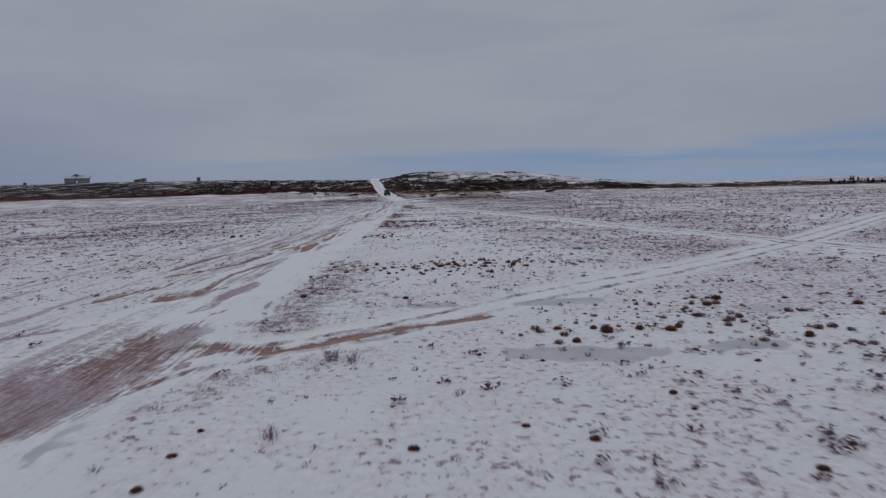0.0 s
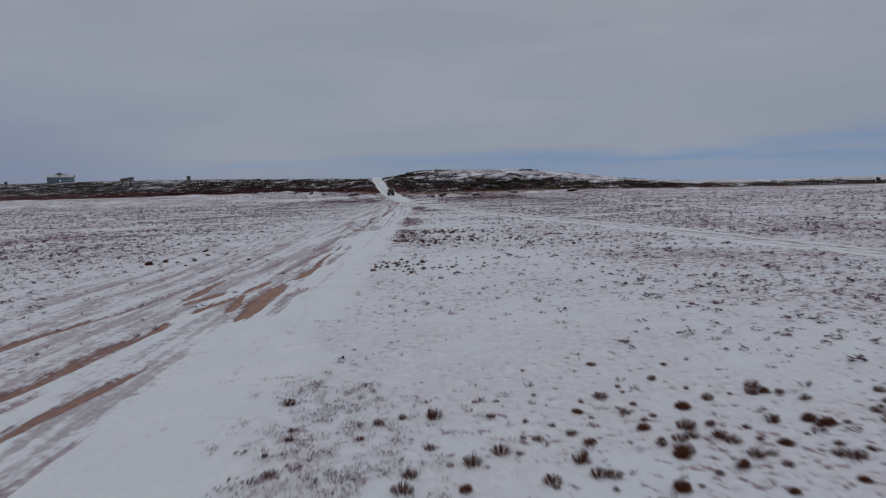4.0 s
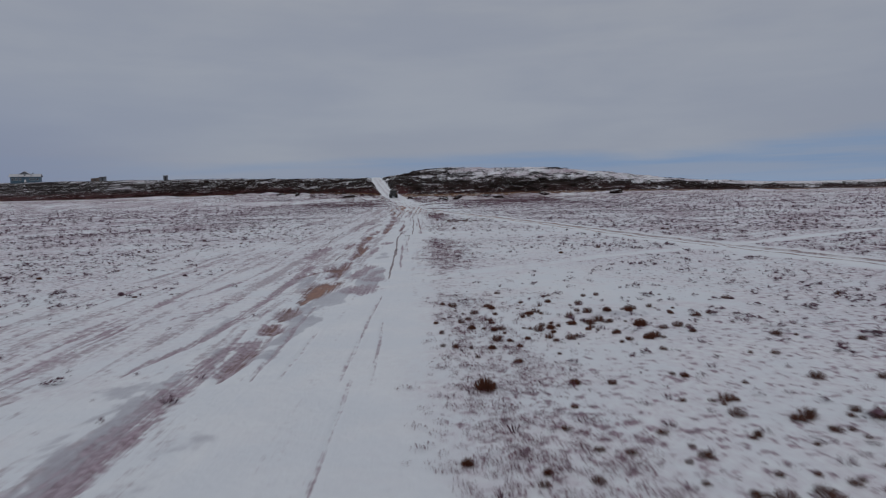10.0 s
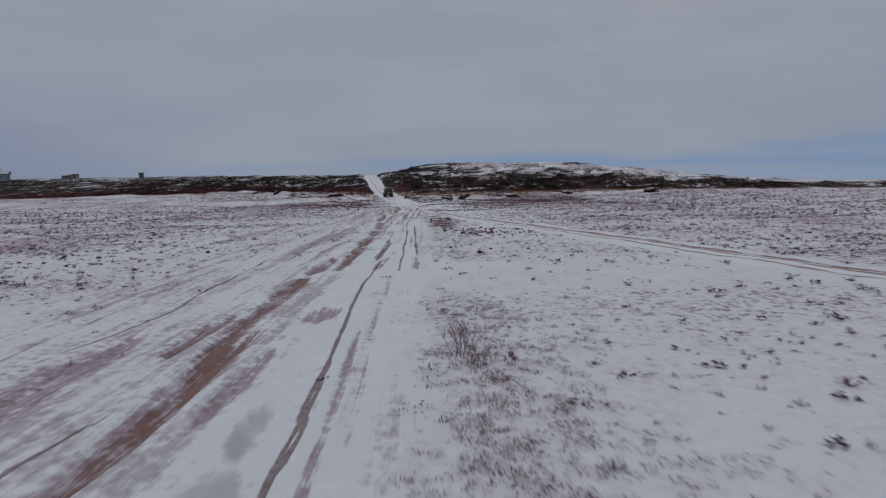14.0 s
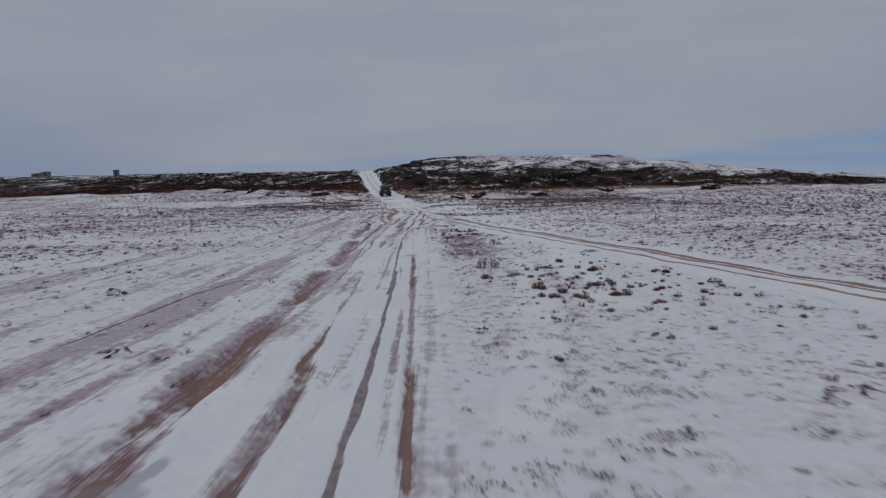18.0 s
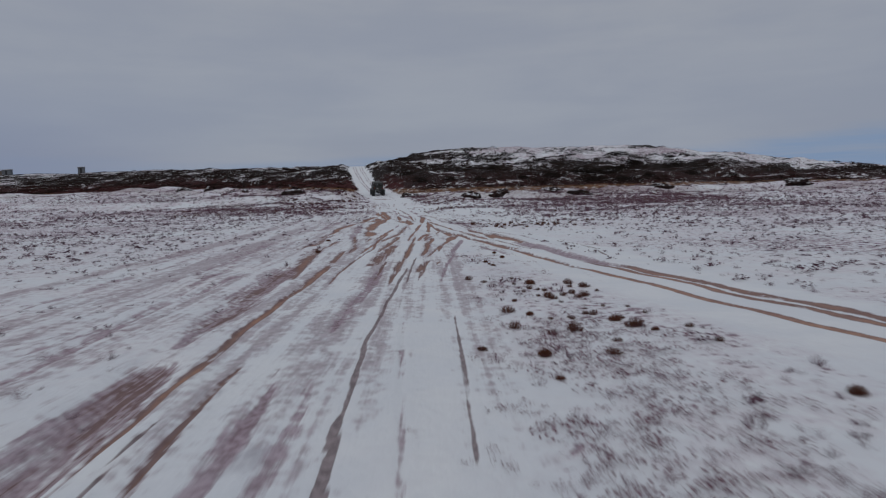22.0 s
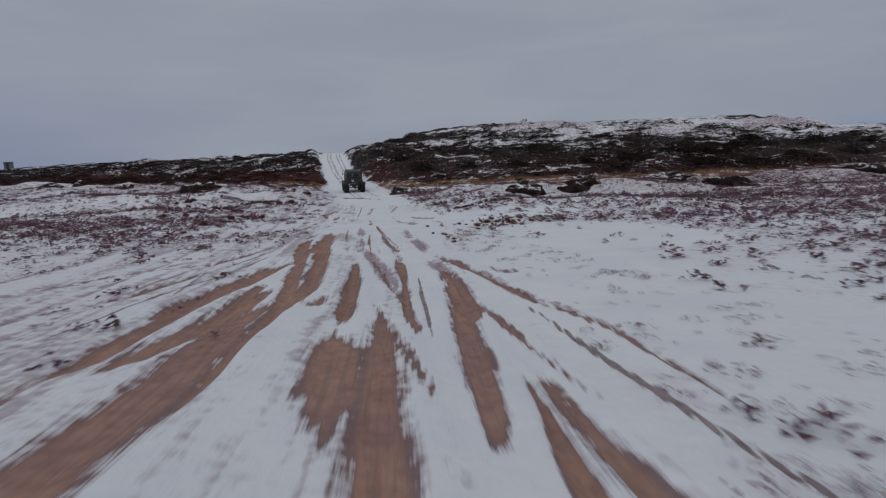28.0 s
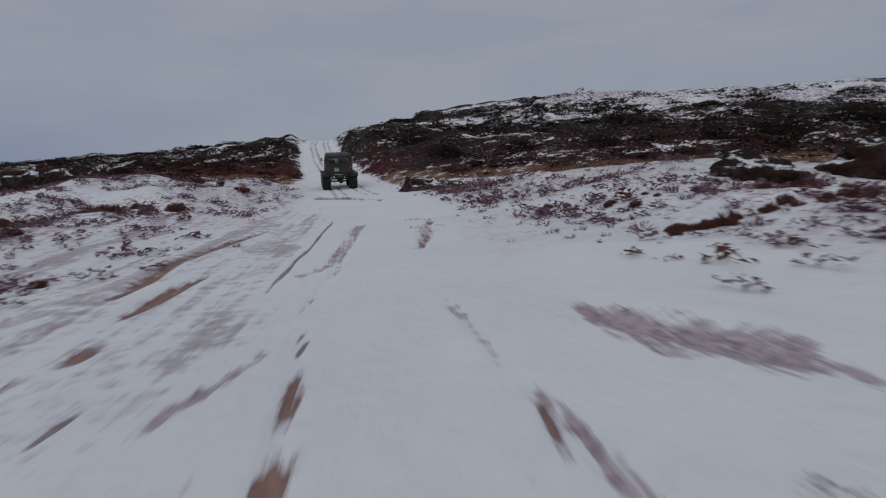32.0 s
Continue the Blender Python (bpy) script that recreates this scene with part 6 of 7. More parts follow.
def in_clusters(x, y):
    out = 0.0
    for px, py, rx, ry in ((9, 20.5, 5, 3), (0, 36.5, 6, 2.6), (-5, 88, 4, 3), (-3, 77.5, 5, 3), (-6, 60, 3, 3), (-5, 152, 3, 4), (-8, 178, 3, 3), (-6, 209, 4, 3), (-10, 238, 5, 2)):
        out = np.maximum(out, np.exp(-(((x - px) / rx) ** 2 + ((y - py) / ry) ** 2)))
    return clear_of_tracks(x, y) * out


def by_the_road(x, y):
    s = x - road_x(y)
    return np.exp(-(((s - 3.6) / 1.5) ** 2)) * clear_of_tracks(x, y) * smooth(fractal(x, y, 9.0, 63, 2), 0.35, 0.6)


def in_bands(x, y):
    foot = curve(x, FOOT_Y)
    d = foot - y
    return clear_of_tracks(x, y) * smooth(np.abs(x - road_x(y)), 2.5, 4) * (smooth(fractal(x, y * 2.5, 9.0, 65, 3), 0.46, 0.6) * smooth(d, 60, 40) * smooth(d, 4, 10) + smooth(d, 9, 5) * smooth(d, -2, 1) * 0.8)


def on_slope(x, y):
    up = land(x, y)[1]
    bald = smooth(up, 0.36, 0.74) * smooth(x, -25, 8)
    return smooth(up, 0.0, 0.1) * smooth(up, 1.0, 0.85) * (1 - 0.85 * bald) * smooth(np.abs(x - road_x(y)), 3.0, 4.5) * smooth(fractal(x, y, 7.0, 67, 3), 0.40, 0.56)


scatter("twig_clumps", 11800, 1, small, TWIG, (-34, 46, 4, 262), on_plain, (0.10, 0.38), "small dark twig clumps poking through the snow", "twigs")
scatter("twig_clumps", 6500, 2, coarse, TWIG, (-140, 190, 60, 300), lambda x, y: on_plain(x, y) * smooth(np.abs(x - road_x(y) - 6), 28, 40), (0.2, 0.55), "small dark twig clumps across the far plain", "twigs")
clumps = [spray(90 + k, 105, 0.46, 1.0, 0.016, 0.42, (0.62, 1.0)) for k in range(6)]


def over_plain(x, y):
    foot = curve(x, FOOT_Y)
    patchy = smooth(fractal(x, y * 1.6, 12.0, 91, 4), 0.30, 0.62)
    bands = smooth(fractal(x * 0.35, y, 4.5, 93, 3), 0.40, 0.62)
    return clear_of_tracks(x, y) * (0.10 + 0.5 * patchy + 0.45 * bands) * smooth(y, foot - 1, foot - 5)


def past_middle(x, y):
    return over_plain(x, y) * (0.12 + 0.88 * smooth(np.abs(x - road_x(y) + 1), 5, 22))


scatter("low_heath", 27000, 21, low, DULL, (-42, 52, 2, 276), past_middle, (0.17, 0.56), "small dull mauve heath clumps dotting the snow", "heath")
scatter("low_heath", 15000, 22, low, DULL, (-170, 200, 40, 320), lambda x, y: over_plain(x, y) * smooth(np.abs(x - road_x(y) - 5), 38, 52), (0.32, 0.95), "small dull mauve heath clumps across the far plain", "heath")
scatter("rusty_tufts", 800, 11, clumps, STRAW, (-2, 26, 12, 244), in_clusters, (0.14, 0.42), "small rusty grass tufts gathered in clusters on snow", "dead grass")
TUFT_WAYS = []


def tufts(wide, *way):
    """A band of heath tufts: its half width and its way over the ground."""
    TUFT_WAYS.append((wide, way))


tufts(0.37, (-9.8, 193.1), (-9.4, 188.9), (-9.2, 187.0), (-9.5, 184.9), (-9.7, 183.4))
tufts(0.22, (-9.9, 186.9), (-10.0, 183.9))
tufts(0.16, (-8.4, 185.5), (-8.7, 183.5))
tufts(0.45, (-10.0, 188.5), (-10.2, 176.0), (-10.0, 172.6), (-10.2, 169.8))
tufts(0.57, (-8.4, 174.3), (-7.1, 172.2))
tufts(0.32, (-8.2, 169.7), (-7.7, 168.9))
tufts(0.83, (-9.6, 182.1), (-8.9, 171.7))
tufts(0.82, (-9.2, 167.2), (-8.7, 161.9), (-8.9, 158.1), (-8.7, 155.1), (-8.8, 153.8))
tufts(0.66, (-8.6, 156.6), (-8.2, 157.4))
tufts(0.37, (-6.3, 158.0), (-6.8, 155.1), (-6.7, 153.7))
tufts(0.34, (-6.3, 156.0), (-7.8, 148.6), (-8.7, 145.1), (-9.2, 142.8))
tufts(0.65, (-6.0, 153.7), (-7.1, 146.7), (-7.5, 144.2), (-6.9, 143.1))
tufts(0.34, (-9.7, 149.2), (-9.2, 152.2))
tufts(1.14, (-9.0, 168.3), (-8.2, 157.8))
tufts(0.69, (-8.0, 136.0), (-7.1, 133.2), (-6.6, 132.2))
tufts(0.71, (-9.4, 144.8), (-7.2, 155.2))
tufts(0.38, (-8.0, 131.1), (-7.7, 131.8))
tufts(1.27, (-7.7, 143.2), (-6.5, 139.8))
tufts(0.65, (-1.6, 142.7), (-3.5, 137.3))
tufts(0.64, (-9.0, 119.1), (-8.3, 116.4), (-8.5, 113.7), (-8.0, 111.8))
tufts(0.90, (-5.3, 118.4), (-2.4, 120.6))
tufts(0.67, (-6.8, 114.1), (-5.2, 115.7))
tufts(0.58, (-8.5, 111.0), (-8.4, 106.2), (-8.2, 103.0), (-8.1, 101.8))
tufts(0.81, (-5.8, 108.1), (-5.5, 106.9))
tufts(0.33, (-6.8, 106.0), (-6.3, 103.4))
tufts(0.43, (-8.3, 100.7), (-8.1, 96.1), (-8.0, 91.1))
tufts(0.29, (-7.3, 89.0), (-7.4, 87.4))
tufts(0.26, (-4.4, 92.9), (-4.6, 90.7))
tufts(0.47, (-6.7, 72.7), (-6.5, 71.3))
tufts(0.60, (-7.4, 89.1), (-7.8, 79.2))
tufts(0.55, (-6.5, 84.0), (-5.1, 75.1))
tufts(0.57, (-7.7, 66.3), (-7.1, 64.2))
tufts(0.72, (-7.5, 62.1), (-6.1, 60.6))
tufts(0.54, (-7.0, 62.5), (-7.2, 56.3), (-6.7, 53.8))
tufts(0.38, (-7.6, 52.1), (-6.8, 50.5))
tufts(0.70, (-7.5, 82.0), (-5.9, 75.3))
tufts(0.52, (-7.6, 46.2), (-7.3, 36.2), (-7.3, 31.9))
tufts(0.34, (-6.8, 31.0), (-6.9, 29.4))
tufts(0.76, (-4.9, 32.9), (-3.2, 33.7))
tufts(0.56, (-4.5, 33.9), (-5.3, 28.7), (-6.5, 26.3))
tufts(0.82, (-2.5, 25.1), (2.0, 26.1))
tufts(0.73, (-3.1, 16.5), (-2.7, 17.1))
tufts(0.45, (-3.4, 11.3), (-3.0, 11.5))
tufts(0.76, (-6.3, 27.3), (-1.1, 25.8))
tufts(0.21, (-14.2, 238.3), (-12.0, 232.2), (-11.0, 228.5), (-10.8, 226.2), (-10.4, 223.7))
tufts(0.26, (-10.8, 226.7), (-10.7, 224.9))
tufts(0.31, (-12.0, 234.0), (-8.3, 214.9), (-7.1, 209.9), (-7.3, 204.8))
tufts(0.32, (-6.7, 208.8), (-4.4, 206.1))
tufts(0.24, (-16.0, 240.8), (-15.0, 238.9))
tufts(0.30, (-14.1, 238.7), (-13.3, 236.8))
tufts(0.23, (-13.9, 236.5), (-14.1, 234.2))
tufts(0.19, (-17.4, 254.2), (-17.0, 248.6))


def in_rows(x, y):
    """Where the bands of tufts lie."""
    out = np.zeros(np.shape(x))
    for wide, way in TUFT_WAYS:
        wx, wy = [q[0] for q in way], [q[1] for q in way]
        near = np.flatnonzero((x > min(wx) - 3) & (x < max(wx) + 3) & (y > min(wy) - 3) & (y < max(wy) + 3))
        if len(near):
            d = along_way(x[near], y[near], way)[0]
            out[near] = np.maximum(out[near], np.exp(-((d / max(wide, 0.12)) ** 2)))
    return out * np.where(y < 232, 1.0, 0.5)


verge = [mat_of_twigs(40 + k, 40, 0.22, 1.0, 0.42) for k in range(6)]
scatter("verge_grass", 3000, 8, verge, MAUVE, (1.5, 10, 4, 236), by_the_road, (0.18, 0.75), "reddish dead grass tufts along the road verge", "dead grass")
scatter("verge_heath", 2100, 31, verge, MAUVE, (-1, 18, 6, 262), lambda x, y: in_rows(x, y) ** 0.5 * smooth(fractal(x, y, 1.6, 95, 2), 0.34, 0.62), (0.16, 0.55), "mauve heath tufts in loose bands beside the road", "heath")
scatter("grass_wisps", 2000, 3, wisps, TWIG, (0, 9, 4, 232), by_the_road, (0.10, 0.28), "thin dead grass wisps along the road verge", "dead grass")
scatter("grass_wisps", 2000, 4, wisps, TWIG, (-30, 40, 4, 255), on_plain, (0.10, 0.32), "thin dead grass wisps on the snowy plain", "dead grass")
scatter("rust_grass", 5000, 5, small, STRAW, (-75, 95, 205, 330), in_bands, (0.15, 0.5), "rusty dead grass in bands before the slope", "dead grass")
scatter("heath_shrubs", 9000, 6, cushion, HEATH, (-110, 130, 270, 420), on_slope, (0.5, 2.0), "low dark heath shrubs covering the slope", "shrubs")
scatter("heath_shrubs", 3000, 7, cushion, HEATH, (-420, -100, 330, 520), on_slope, (0.8, 2.2), "low dark heath shrubs on the far ridge", "shrubs")

def before_slope(x, y):
    d = curve(x, FOOT_Y) - y
    rows = smooth(fractal(x * 0.5, y * 2.0, 5.0, 69, 3), 0.42, 0.60)
    return clear_of_tracks(x, y) * smooth(np.abs(x - road_x(y)), 2.6, 4) * smooth(d, 84, 56) * smooth(d, 3, 8) * (0.15 + 0.85 * rows)


tufted = [mat_of_twigs(70 + k, 26, 0.50, 1.0, 1.25) for k in range(6)]
def foot_rows(x, y):
    """Rows of tufts on the rough ground between the plain and the slope."""
    d = curve(x, FOOT_Y) - y
    rows = smooth(fractal(x * 0.28, y, 3.2, 97, 3), 0.40, 0.58)
    return clear_of_tracks(x, y) * smooth(np.abs(x - road_x(y)), 2.8, 4.5) * smooth(d, 64, 46) * smooth(d, 2, 8) * (0.12 + 0.88 * rows)


scatter("mauve_tufts", 7000, 14, tufted, TWIG, (-30, 44, 224, 290), foot_rows, (0.28, 0.82), "mauve-brown dead tufts in rows before the slope", "dead grass")
scatter("rust_grass", 1800, 15, tufted, STRAW, (-30, 44, 234, 290), foot_rows, (0.28, 0.72), "rusty grass tufts among the rows before the slope", "dead grass")
scatter("mauve_tufts", 3600, 12, tufted, TWIG, (-70, 85, 198, 300), before_slope, (0.28, 0.80), "mauve-brown dead tufts dotting the snow before the slope", "dead grass")


def at_foot(x, y):
    up = land(x, y)[1]
    return smooth(up, 0.0, 0.04) * smooth(up, 0.42, 0.12) * smooth(np.abs(x - road_x(y)), 3.0, 4.5) * np.where(x < -20, 1.0, 0.2)


scatter("red_heath", 5200, 9, cushion, RED_HEATH, (-150, 120, 272, 360), at_foot, (0.4, 1.5), "dark red dwarf heath along the foot of the slope", "shrubs")

BY_THE_START = [(11.2, 24.1, 0.42), (10.3, 22.9, 0.40), (9.1, 21.0, 0.36), (7.7, 19.2, 0.26), (7.3, 18.8, 0.33), (6.4, 19.1, 0.33), (5.3, 19.0, 0.48), (5.0, 19.5, 0.26), (4.1, 18.0, 0.31), (3.8, 19.5, 0.26), (10.4, 20.6, 0.32), (15.7, 22.2, 0.38), (-0.6, 10.6, 0.23), (5.2, 13.2, 0.21), (-6.3, 26.9, 0.36), (-1.6, 26.0, 0.30), (-5.1, 10.7, 0.21), (-5.1, 9.4, 0.20), (1.6, 11.5, 0.13), (2.8, 10.8, 0.21), (7.3, 10.3, 0.14), (5.3, 12.3, 0.17), (-5.0, 11.8, 0.16), (6.2, 9.4, 0.24), (1.0, 16.7, 0.16), (2.7, 16.0, 0.15), (11.4, 18.2, 0.21), (8.3, 15.4, 0.18)]
FIRST_FLOCK = [(2.8, 37.3, 0.30), (3.0, 37.1, 0.33), (0.8, 38.1, 0.38), (-0.3, 37.1, 0.29), (-0.1, 35.9, 0.33), (-0.5, 34.9, 0.31), (-0.9, 34.5, 0.25), (-1.2, 33.8, 0.24), (-1.3, 38.0, 0.24), (0.7, 35.5, 0.21), (1.0, 34.7, 0.20), (1.8, 36.3, 0.28), (2.2, 35.0, 0.20), (3.2, 35.7, 0.18), (4.4, 36.3, 0.34), (4.3, 35.8, 0.36), (5.1, 35.3, 0.26), (0.5, 33.8, 0.26), (0.4, 32.6, 0.22), (2.1, 32.6, 0.24), (2.8, 33.1, 0.28), (3.5, 33.7, 0.16), (-3.6, 35.1, 0.23), (-3.0, 33.8, 0.26), (-4.3, 31.6, 0.16), (-7.3, 33.1, 0.25), (-6.5, 29.4, 0.22), (-6.3, 32.7, 0.15), (-5.1, 28.9, 0.12), (-22.4, 64.5, 0.59), (5.1, 32.7, 0.17), (2.7, 31.5, 0.20)]
SECOND_FLOCK = [(-7.1, 61.9, 0.21), (-7.3, 61.0, 0.19), (-7.3, 60.2, 0.14), (-6.9, 60.0, 0.26), (-5.9, 60.0, 0.19), (-7.0, 62.6, 0.14), (-6.4, 60.5, 0.21), (-5.9, 62.3, 0.24), (-6.4, 62.3, 0.14), (-7.7, 61.4, 0.13), (-2.1, 62.1, 0.17), (-2.2, 64.5, 0.19), (-0.3, 63.6, 0.20), (-6.5, 68.6, 0.16), (-16.5, 65.8, 0.29), (3.1, 65.4, 0.15), (-1.4, 60.9, 0.17), (-1.3, 63.7, 0.16)]
THIRD_FLOCK = [(-7.7, 77.5, 0.38), (-5.5, 77.1, 0.32), (-4.3, 76.9, 0.34), (-0.7, 77.9, 0.25), (-4.9, 72.5, 0.20), (-2.7, 71.3, 0.19), (-7.4, 82.1, 0.47), (-1.3, 77.8, 0.20), (-2.3, 77.6, 0.17), (-2.9, 71.6, 0.13), (-3.6, 72.7, 0.17), (-5.6, 71.5, 0.11), (-6.3, 74.0, 0.15), (-5.3, 75.5, 0.31), (-4.8, 75.6, 0.22), (-7.9, 78.9, 0.21), (-6.8, 78.6, 0.18), (-5.7, 74.7, 0.18), (-6.8, 75.7, 0.17), (-2.7, 77.7, 0.20), (-3.3, 82.6, 0.22), (-5.6, 82.3, 0.22), (-6.5, 84.0, 0.24), (-5.9, 81.0, 0.17)]
FOURTH_FLOCK = [(-5.5, 89.1, 0.30), (-3.0, 89.4, 0.33), (-2.6, 87.4, 0.43), (-4.5, 87.6, 0.33), (-5.2, 87.1, 0.30), (-5.2, 86.7, 0.18), (-6.8, 86.9, 0.22), (-6.0, 86.0, 0.22), (-6.8, 88.2, 0.20), (-7.4, 87.2, 0.27), (-2.9, 85.8, 0.35), (-3.5, 86.5, 0.20), (-7.0, 85.2, 0.22), (-7.9, 85.3, 0.21), (-8.4, 88.1, 0.19), (-6.3, 85.3, 0.16), (-4.6, 90.9, 0.25), (-5.5, 91.1, 0.20), (-4.5, 92.3, 0.19), (-2.3, 89.4, 0.28), (-4.2, 86.9, 0.19), (-6.5, 85.8, 0.14), (-6.6, 90.1, 0.28), (-8.2, 91.1, 0.20), (-1.2, 88.8, 0.17), (-5.3, 85.8, 0.12)]
FIFTH_FLOCK = [(-7.0, 207.8, 0.32), (-6.7, 207.3, 0.18), (-4.9, 209.5, 0.18), (-4.9, 208.4, 0.25), (-4.7, 206.7, 0.36), (-4.4, 206.5, 0.24), (-4.0, 206.4, 0.28), (-3.5, 206.5, 0.31), (-7.5, 204.7, 0.16), (-7.5, 203.9, 0.15), (-5.8, 204.3, 0.26), (-7.4, 203.3, 0.11)]
LAST_FLOCK = [(-13.0, 237.8, 0.24), (-12.7, 237.0, 0.16), (-11.7, 237.4, 0.38), (-12.2, 236.1, 0.20), (-12.3, 234.7, 0.14), (-10.7, 236.9, 0.32), (-9.6, 237.4, 0.25), (-8.4, 238.7, 0.21), (-10.3, 235.5, 0.20), (-8.8, 239.7, 0.21), (-10.4, 240.9, 0.18), (-10.6, 241.8, 0.22), (-11.5, 241.6, 0.16), (-14.2, 234.1, 0.13), (-14.5, 237.4, 0.19), (-13.8, 233.6, 0.11), (-13.7, 233.3, 0.10), (-13.6, 232.2, 0.13), (-13.4, 231.5, 0.14), (-13.4, 230.4, 0.18), (-11.1, 236.2, 0.12), (-7.3, 239.4, 0.18), (-27.9, 249.3, 0.54), (-28.0, 244.9, 0.43), (-27.6, 246.9, 0.41), (-27.3, 270.2, 0.75), (-22.7, 246.9, 0.30), (-34.0, 252.7, 0.62), (-32.4, 252.8, 0.53)]
SCATTERED = [(-6.8, 135.1, 0.39), (-8.4, 138.0, 0.23), (-6.0, 137.2, 0.26), (-3.8, 136.8, 0.23), (-6.7, 136.9, 0.16), (8.1, 153.0, 0.32), (-9.9, 172.9, 0.26), (-9.1, 180.2, 0.32), (-9.7, 176.0, 0.19), (-10.9, 173.3, 0.19), (-8.1, 175.2, 0.25), (-6.3, 170.7, 0.26), (-9.9, 171.6, 0.16), (-8.5, 176.0, 0.17), (-7.6, 174.3, 0.17), (-17.9, 196.2, 0.30), (-17.3, 190.6, 0.29), (-9.2, 187.2, 0.24), (-10.0, 185.3, 0.21), (-9.9, 184.7, 0.13), (-9.4, 188.6, 0.19), (-9.8, 184.3, 0.10),
             (13.0, 127.7, 0.4), (12.9, 126.3, 0.35), (-0.8, 107.5, 0.3), (-4.5, 155.4, 0.3), (-2.1, 154.2, 0.3), (-5.1, 150.0, 0.3), (7.7, 223.1, 0.35), (-21.8, 65.5, 0.4)]
models = [(raw_mesh("grass_tussock", *spray(80 + k, 300, 0.52, 1.0, 0.013, 0.42, (0.62, 1.0)), mat), "rusty brown" if mat is RUST else ("straw-brown" if mat is STRAW else "dark grey-brown")) for k, mat in enumerate((RUST, RUST, STRAW, RUST, TWIG, RUST, TWIG))]
r = random.Random(12)
spots = BY_THE_START + FIRST_FLOCK + SECOND_FLOCK + THIRD_FLOCK + FOURTH_FLOCK + FIFTH_FLOCK + LAST_FLOCK + SCATTERED
spots = [(x, y, max(size, 0.16)) for x, y, size in spots]
spots += [(-13.0 + r.uniform(0, 4.4), 248.3 + r.gauss(0, 0.22), r.uniform(0.18, 0.36)) for k in range(30)]
for x0, y0, x1, y1, count in ((-33.5, 274.2, -27.0, 270.0, 12), (-32.0, 261.5, -26.0, 260.0, 16), (-37.0, 262.5, -31.0, 259.4, 12), (-30.6, 256.4, -29.4, 256.6, 4), (-28.0, 249.6, -25.8, 249.3, 6), (-14.3, 253.8, -6.0, 249.8, 26)):
    for k in range(count):
        u = r.random()
        spots.append((x0 + (x1 - x0) * u, y0 + (y1 - y0) * u + r.gauss(0, 0.45), r.uniform(0.26, 0.62) if x0 < -25 else r.uniform(0.18, 0.36)))
placed = len(spots)
while len(spots) < 400:
    y = r.choice((r.uniform(10, 250), r.uniform(10, 250), r.uniform(218, 264)))
    x = float(road_x(y)) + r.choice((r.uniform(3, 26), r.uniform(3, 26), r.uniform(-26, -9)))
    patchy = fractal(np.array([x]), np.array([y]), 20.0, 68, 2)[0]
    if clear_of_tracks(np.array([x]), np.array([y]))[0] > 0.6 and patchy > 0.52 and not 0 < x - float(road_x(y)) < 11:
        spots.append((x, y, r.uniform(0.16, 0.34)))
for k, (x, y, size) in enumerate(spots):
    mesh, look_of = models[r.randrange(len(models)) if k >= placed else (2 if y > 247 else r.choice((0, 1, 3, 5, 2)))]
    ob = new("grass_tussock", mesh)
    ob.matrix_world = Matrix.Translation((x, y, height(x, y) - 0.01)) @ Matrix.Rotation(r.uniform(0, 6.28), 4, "Z") @ Matrix.Diagonal((size * r.uniform(0.9, 1.4), size, size * r.uniform(0.8, 1.2), 1))
    tagged(ob, f"{look_of} dead grass tussock standing out of the snow", "grass tussock", "tussocks on the plain")


# ---- leafless bushes ----
def make_bush(x, y, tall, stems, seed):
    q = random.Random(seed)
    bush = tagged(new("bare_bush"), "leafless thin-stemmed bush standing in the snow", "bush", "leafless bushes on the plain")
    for _ in range(stems):
        a, lean = q.uniform(0, 6.283), q.uniform(0.05, 0.42) * tall
        foot = Vector((q.gauss(0, 0.22) * tall, q.gauss(0, 0.22) * tall, -0.05))
        tip = foot + Vector((lean * math.cos(a), lean * math.sin(a), tall * q.uniform(0.5, 1.0)))
        bm = bmesh.new()

        def twig(p, e, r0):
            bmesh.ops.create_cone(bm, cap_ends=False, segments=4, radius1=r0, radius2=r0 * 0.3, depth=(e - p).length, matrix=Matrix.Translation((p + e) / 2) @ (e - p).to_track_quat("Z", "Y").to_matrix().to_4x4())

        twig(foot, tip, 0.0065)
        for _ in range(5):
            k = q.uniform(0.35, 0.95)
            p = foot.lerp(tip, k)
            b = q.uniform(0, 6.283)
            twig(p, p + Vector((0.16 * math.cos(b), 0.16 * math.sin(b), q.uniform(0.1, 0.3))) * tall, 0.004)
        part("stem", bm, TWIG, bush)
    bush.location = (x, y, height(x, y))


for k, (x, y, tall, stems) in enumerate(((-8.6, 113.8, 0.8, 22), (-8.3, 113.1, 0.5, 16), (-31.0, 135.5, 1.1, 16), (-25.8, 149.4, 0.7, 14), (-3.1, 16.5, 0.42, 30), (-2.5, 16.2, 0.36, 22), (-3.4, 11.3, 0.35, 18), (-8.6, 156.6, 0.5, 34), (-8.1, 156.8, 0.42, 26), (-7.2, 167.0, 0.45, 20))):
    make_bush(x, y, tall, stems, 301 + k)


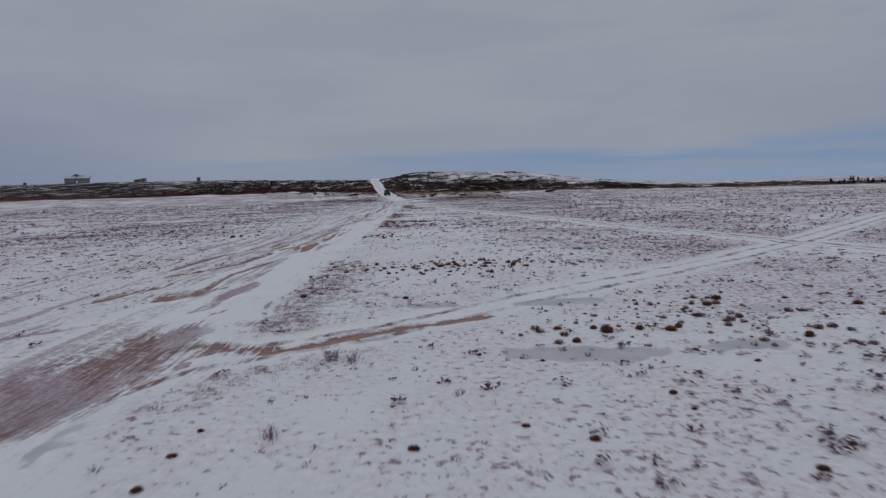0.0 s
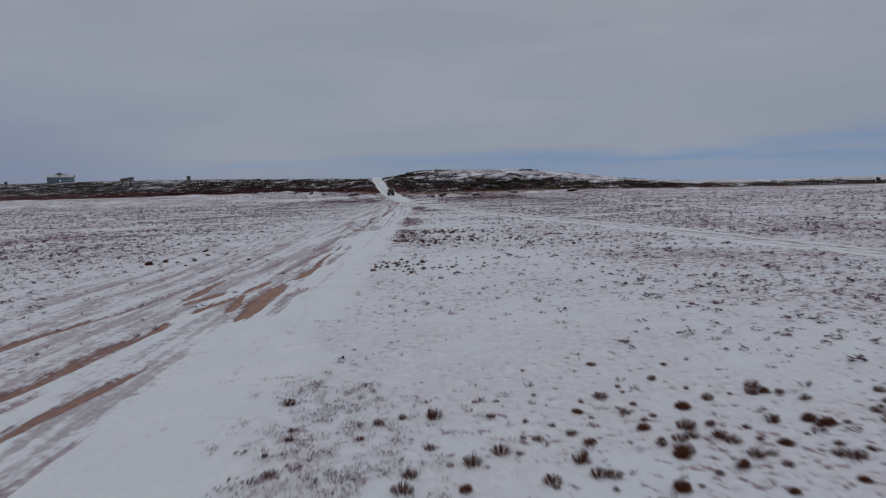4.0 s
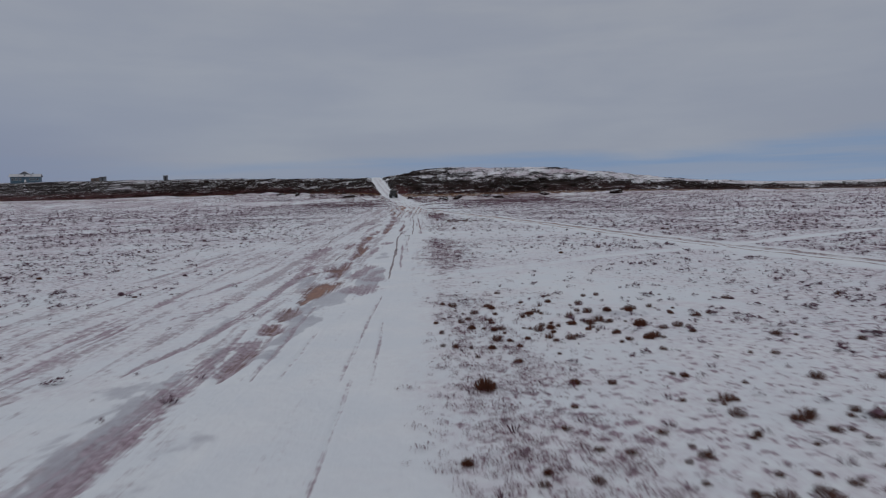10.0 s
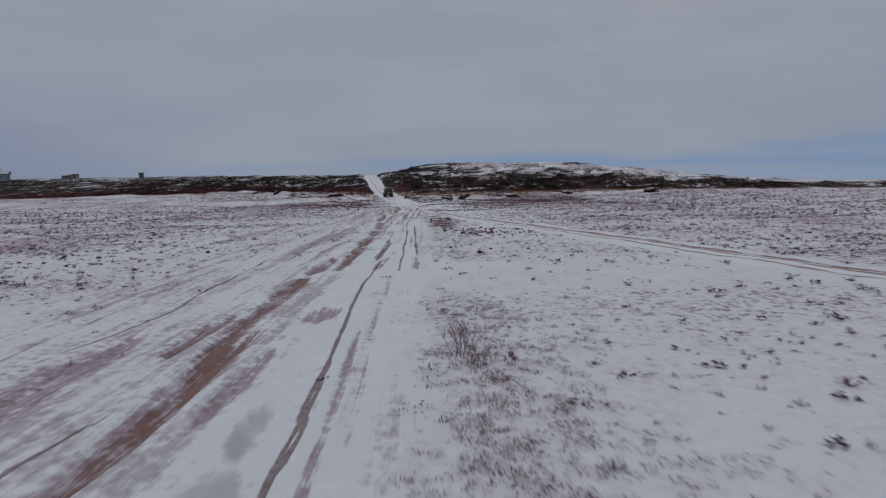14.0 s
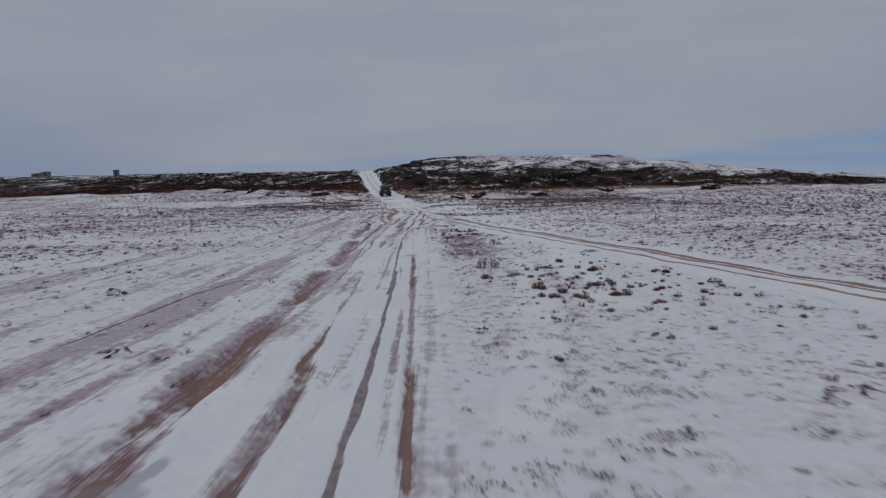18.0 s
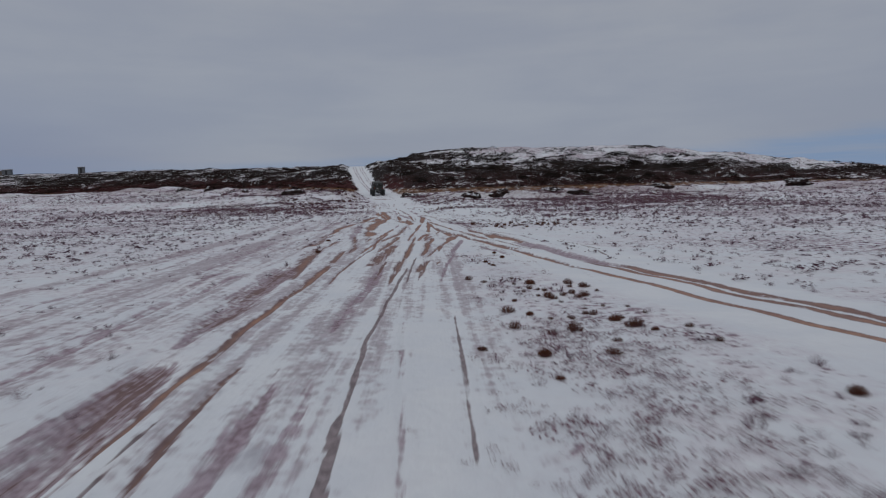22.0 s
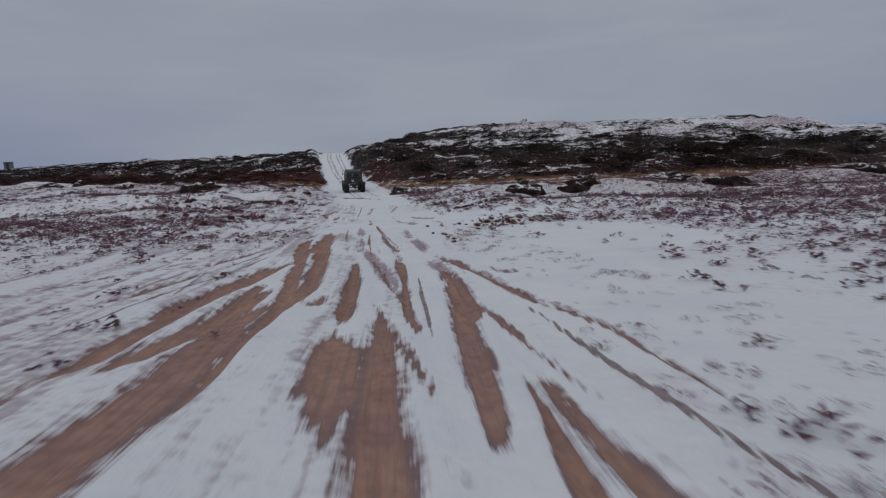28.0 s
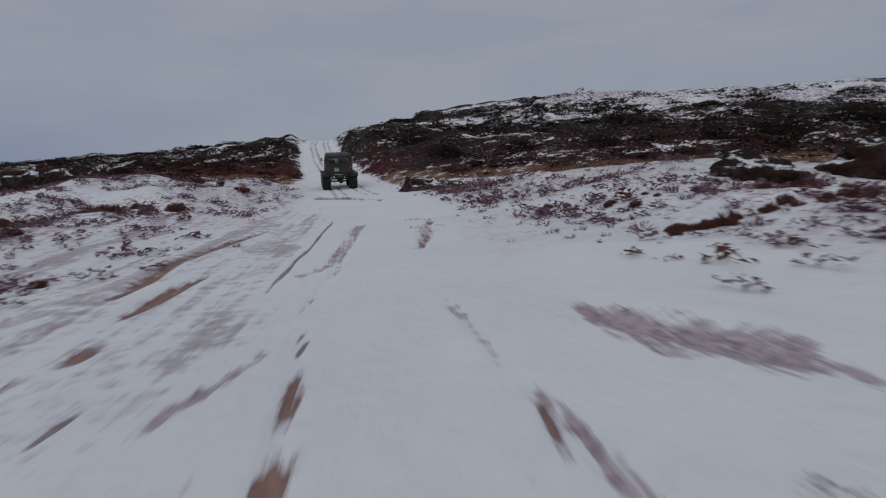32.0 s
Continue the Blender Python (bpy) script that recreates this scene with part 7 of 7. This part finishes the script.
# ---- dark evergreen mats on the slope and the plain ----
purple_mats = [raw_mesh("heath_mat", *mat_of_twigs(640 + k, 900, 0.42, 1.0, 0.32), DULL) for k in range(2)]
mats = [raw_mesh("evergreen_mat", *mat_of_twigs(600 + k, 900, 0.42, 1.0, 0.32), JUNIPER) for k in range(5)]
SHRUBS = ((16.2, 288.5, 9.5, 1.9), (11.4, 288.0, 6.5, 1.5), (21.5, 289.0, 7.0, 1.7), (26.0, 290.5, 5.0, 1.5), (30.4, 294.6, 5.1, 2.2), (-4.2, 311.7, 4.1, 1.6), (1.0, 306.5, 3.4, 1.4), (-0.4, 293.2, 2.9, 1.3), (38.1, 293.8, 5.2, 2.0), (4.6, 286.4, 3.8, 1.2), (28.1, 305.6, 6.9, 1.0), (-13.6, 310.6, 7.4, 1.8),
          (-20.6, 303.4, 5.0, 2.0), (-9.7, 290.4, 4.5, 1.6), (-3.5, 286.0, 4.3, 1.5), (-15.4, 295.4, 4.7, 1.8), (18.3, 282.5, 7.6, 1.5), (25.2, 281.8, 6.6, 1.5), (39.7, 287.3, 5.0, 1.8), (46.5, 285.8, 5.1, 1.6), (28.7, 283.0, 3.4, 1.4), (18.6, 306.0, 3.4, 1.2), (40.3, 303.0, 4.2, 1.2), (11.0, 300.8, 3.8, 1.1))
LOW_MATS = ((-6.1, 156.4, 0.9, 0.22), (-7.5, 154.7, 0.5, 0.2), (-2.8, 162.5, 0.7, 0.2), (-6.3, 154.3, 0.55, 0.18), (-35.4, 291.5, 3.0, 0.8), (-52.0, 300.5, 4.2, 1.0), (-66.0, 306.5, 3.6, 1.0), (-44.0, 296.5, 3.4, 0.9))
for k, (x, y, wide, tall) in enumerate(SHRUBS + LOW_MATS):
    ob = new("evergreen_shrub", mats[k % 5]) if y > 200 else new("heath_mat", purple_mats[k % 2])
    lean = math.atan((height(x, y + 1.5) - height(x, y - 1.5)) / 3.0)
    ob.matrix_world = Matrix.Translation((x, y, height(x, y) - 0.08 * tall)) @ Matrix.Rotation(lean, 4, "X") @ Matrix.Rotation(r.uniform(-0.4, 0.4) + 3.14 * (k % 2), 4, "Z") @ Matrix.Diagonal((wide, max(wide * 0.55, tall), tall * 2.0, 1))
    tagged(ob, "spreading dark evergreen shrub mat on the heath slope" if y > 200 else "small dull purple heath mat lying in the snow", "shrub", "evergreen shrub mats")


# ---- dwarf conifers far off on the right ----
def make_conifer(x, y, tall, seed):
    q = random.Random(seed)
    tree = tagged(new("dwarf_conifer"), "dark scrubby dwarf conifer at the edge of the plain", "tree", "dwarf conifers by the far slope")
    bm = bmesh.new()
    bmesh.ops.create_cone(bm, cap_ends=True, segments=7, radius1=0.09, radius2=0.02, depth=tall, matrix=Matrix.Translation((0, 0, tall / 2 - 0.1)))
    for _ in range(9):
        z, a = q.uniform(0.2, 0.9) * tall, q.uniform(0, 6.283)
        n = q.uniform(0.3, 0.9) * (1.2 - z / tall)
        tip = Vector((n * math.cos(a), n * math.sin(a), z + 0.1))
        bmesh.ops.create_cone(bm, cap_ends=False, segments=4, radius1=0.03, radius2=0.008, depth=n, matrix=Matrix.Translation((Vector((0, 0, z)) + tip) / 2) @ (tip - Vector((0, 0, z))).to_track_quat("Z", "Y").to_matrix().to_4x4())
    part("trunk", bm, BARK, tree)
    v, t = [], []
    for _ in range(260):
        z = tall * (0.08 + 0.92 * q.random() ** 1.3)
        reach = (1.05 - z / tall) * tall * 0.42 * q.uniform(0.35, 1.1)
        a = q.uniform(0, 6.283)
        c = Vector((reach * math.cos(a), reach * math.sin(a), z))
        for _ in range(2):
            d = Vector((q.uniform(-1, 1), q.uniform(-1, 1), q.uniform(-0.4, 0.8))) * 0.28
            e = Vector((q.uniform(-1, 1), q.uniform(-1, 1), q.uniform(-0.6, 0.6))) * 0.14
            n = len(v)
            v += [tuple(c - e), tuple(c + e), tuple(c + d)]
            t.append((n, n + 1, n + 2))
    crown = new("crown", raw_mesh("crown", v, t, NEEDLE))
    crown.parent = tree
    tree.location = (x, y, height(x, y) - 0.05)


for k in range(14):
    make_conifer(192 + k * 2.6 + r.uniform(-1.2, 1.2), 297 + r.uniform(-5, 6), r.uniform(1.3, 2.6), 200 + k)
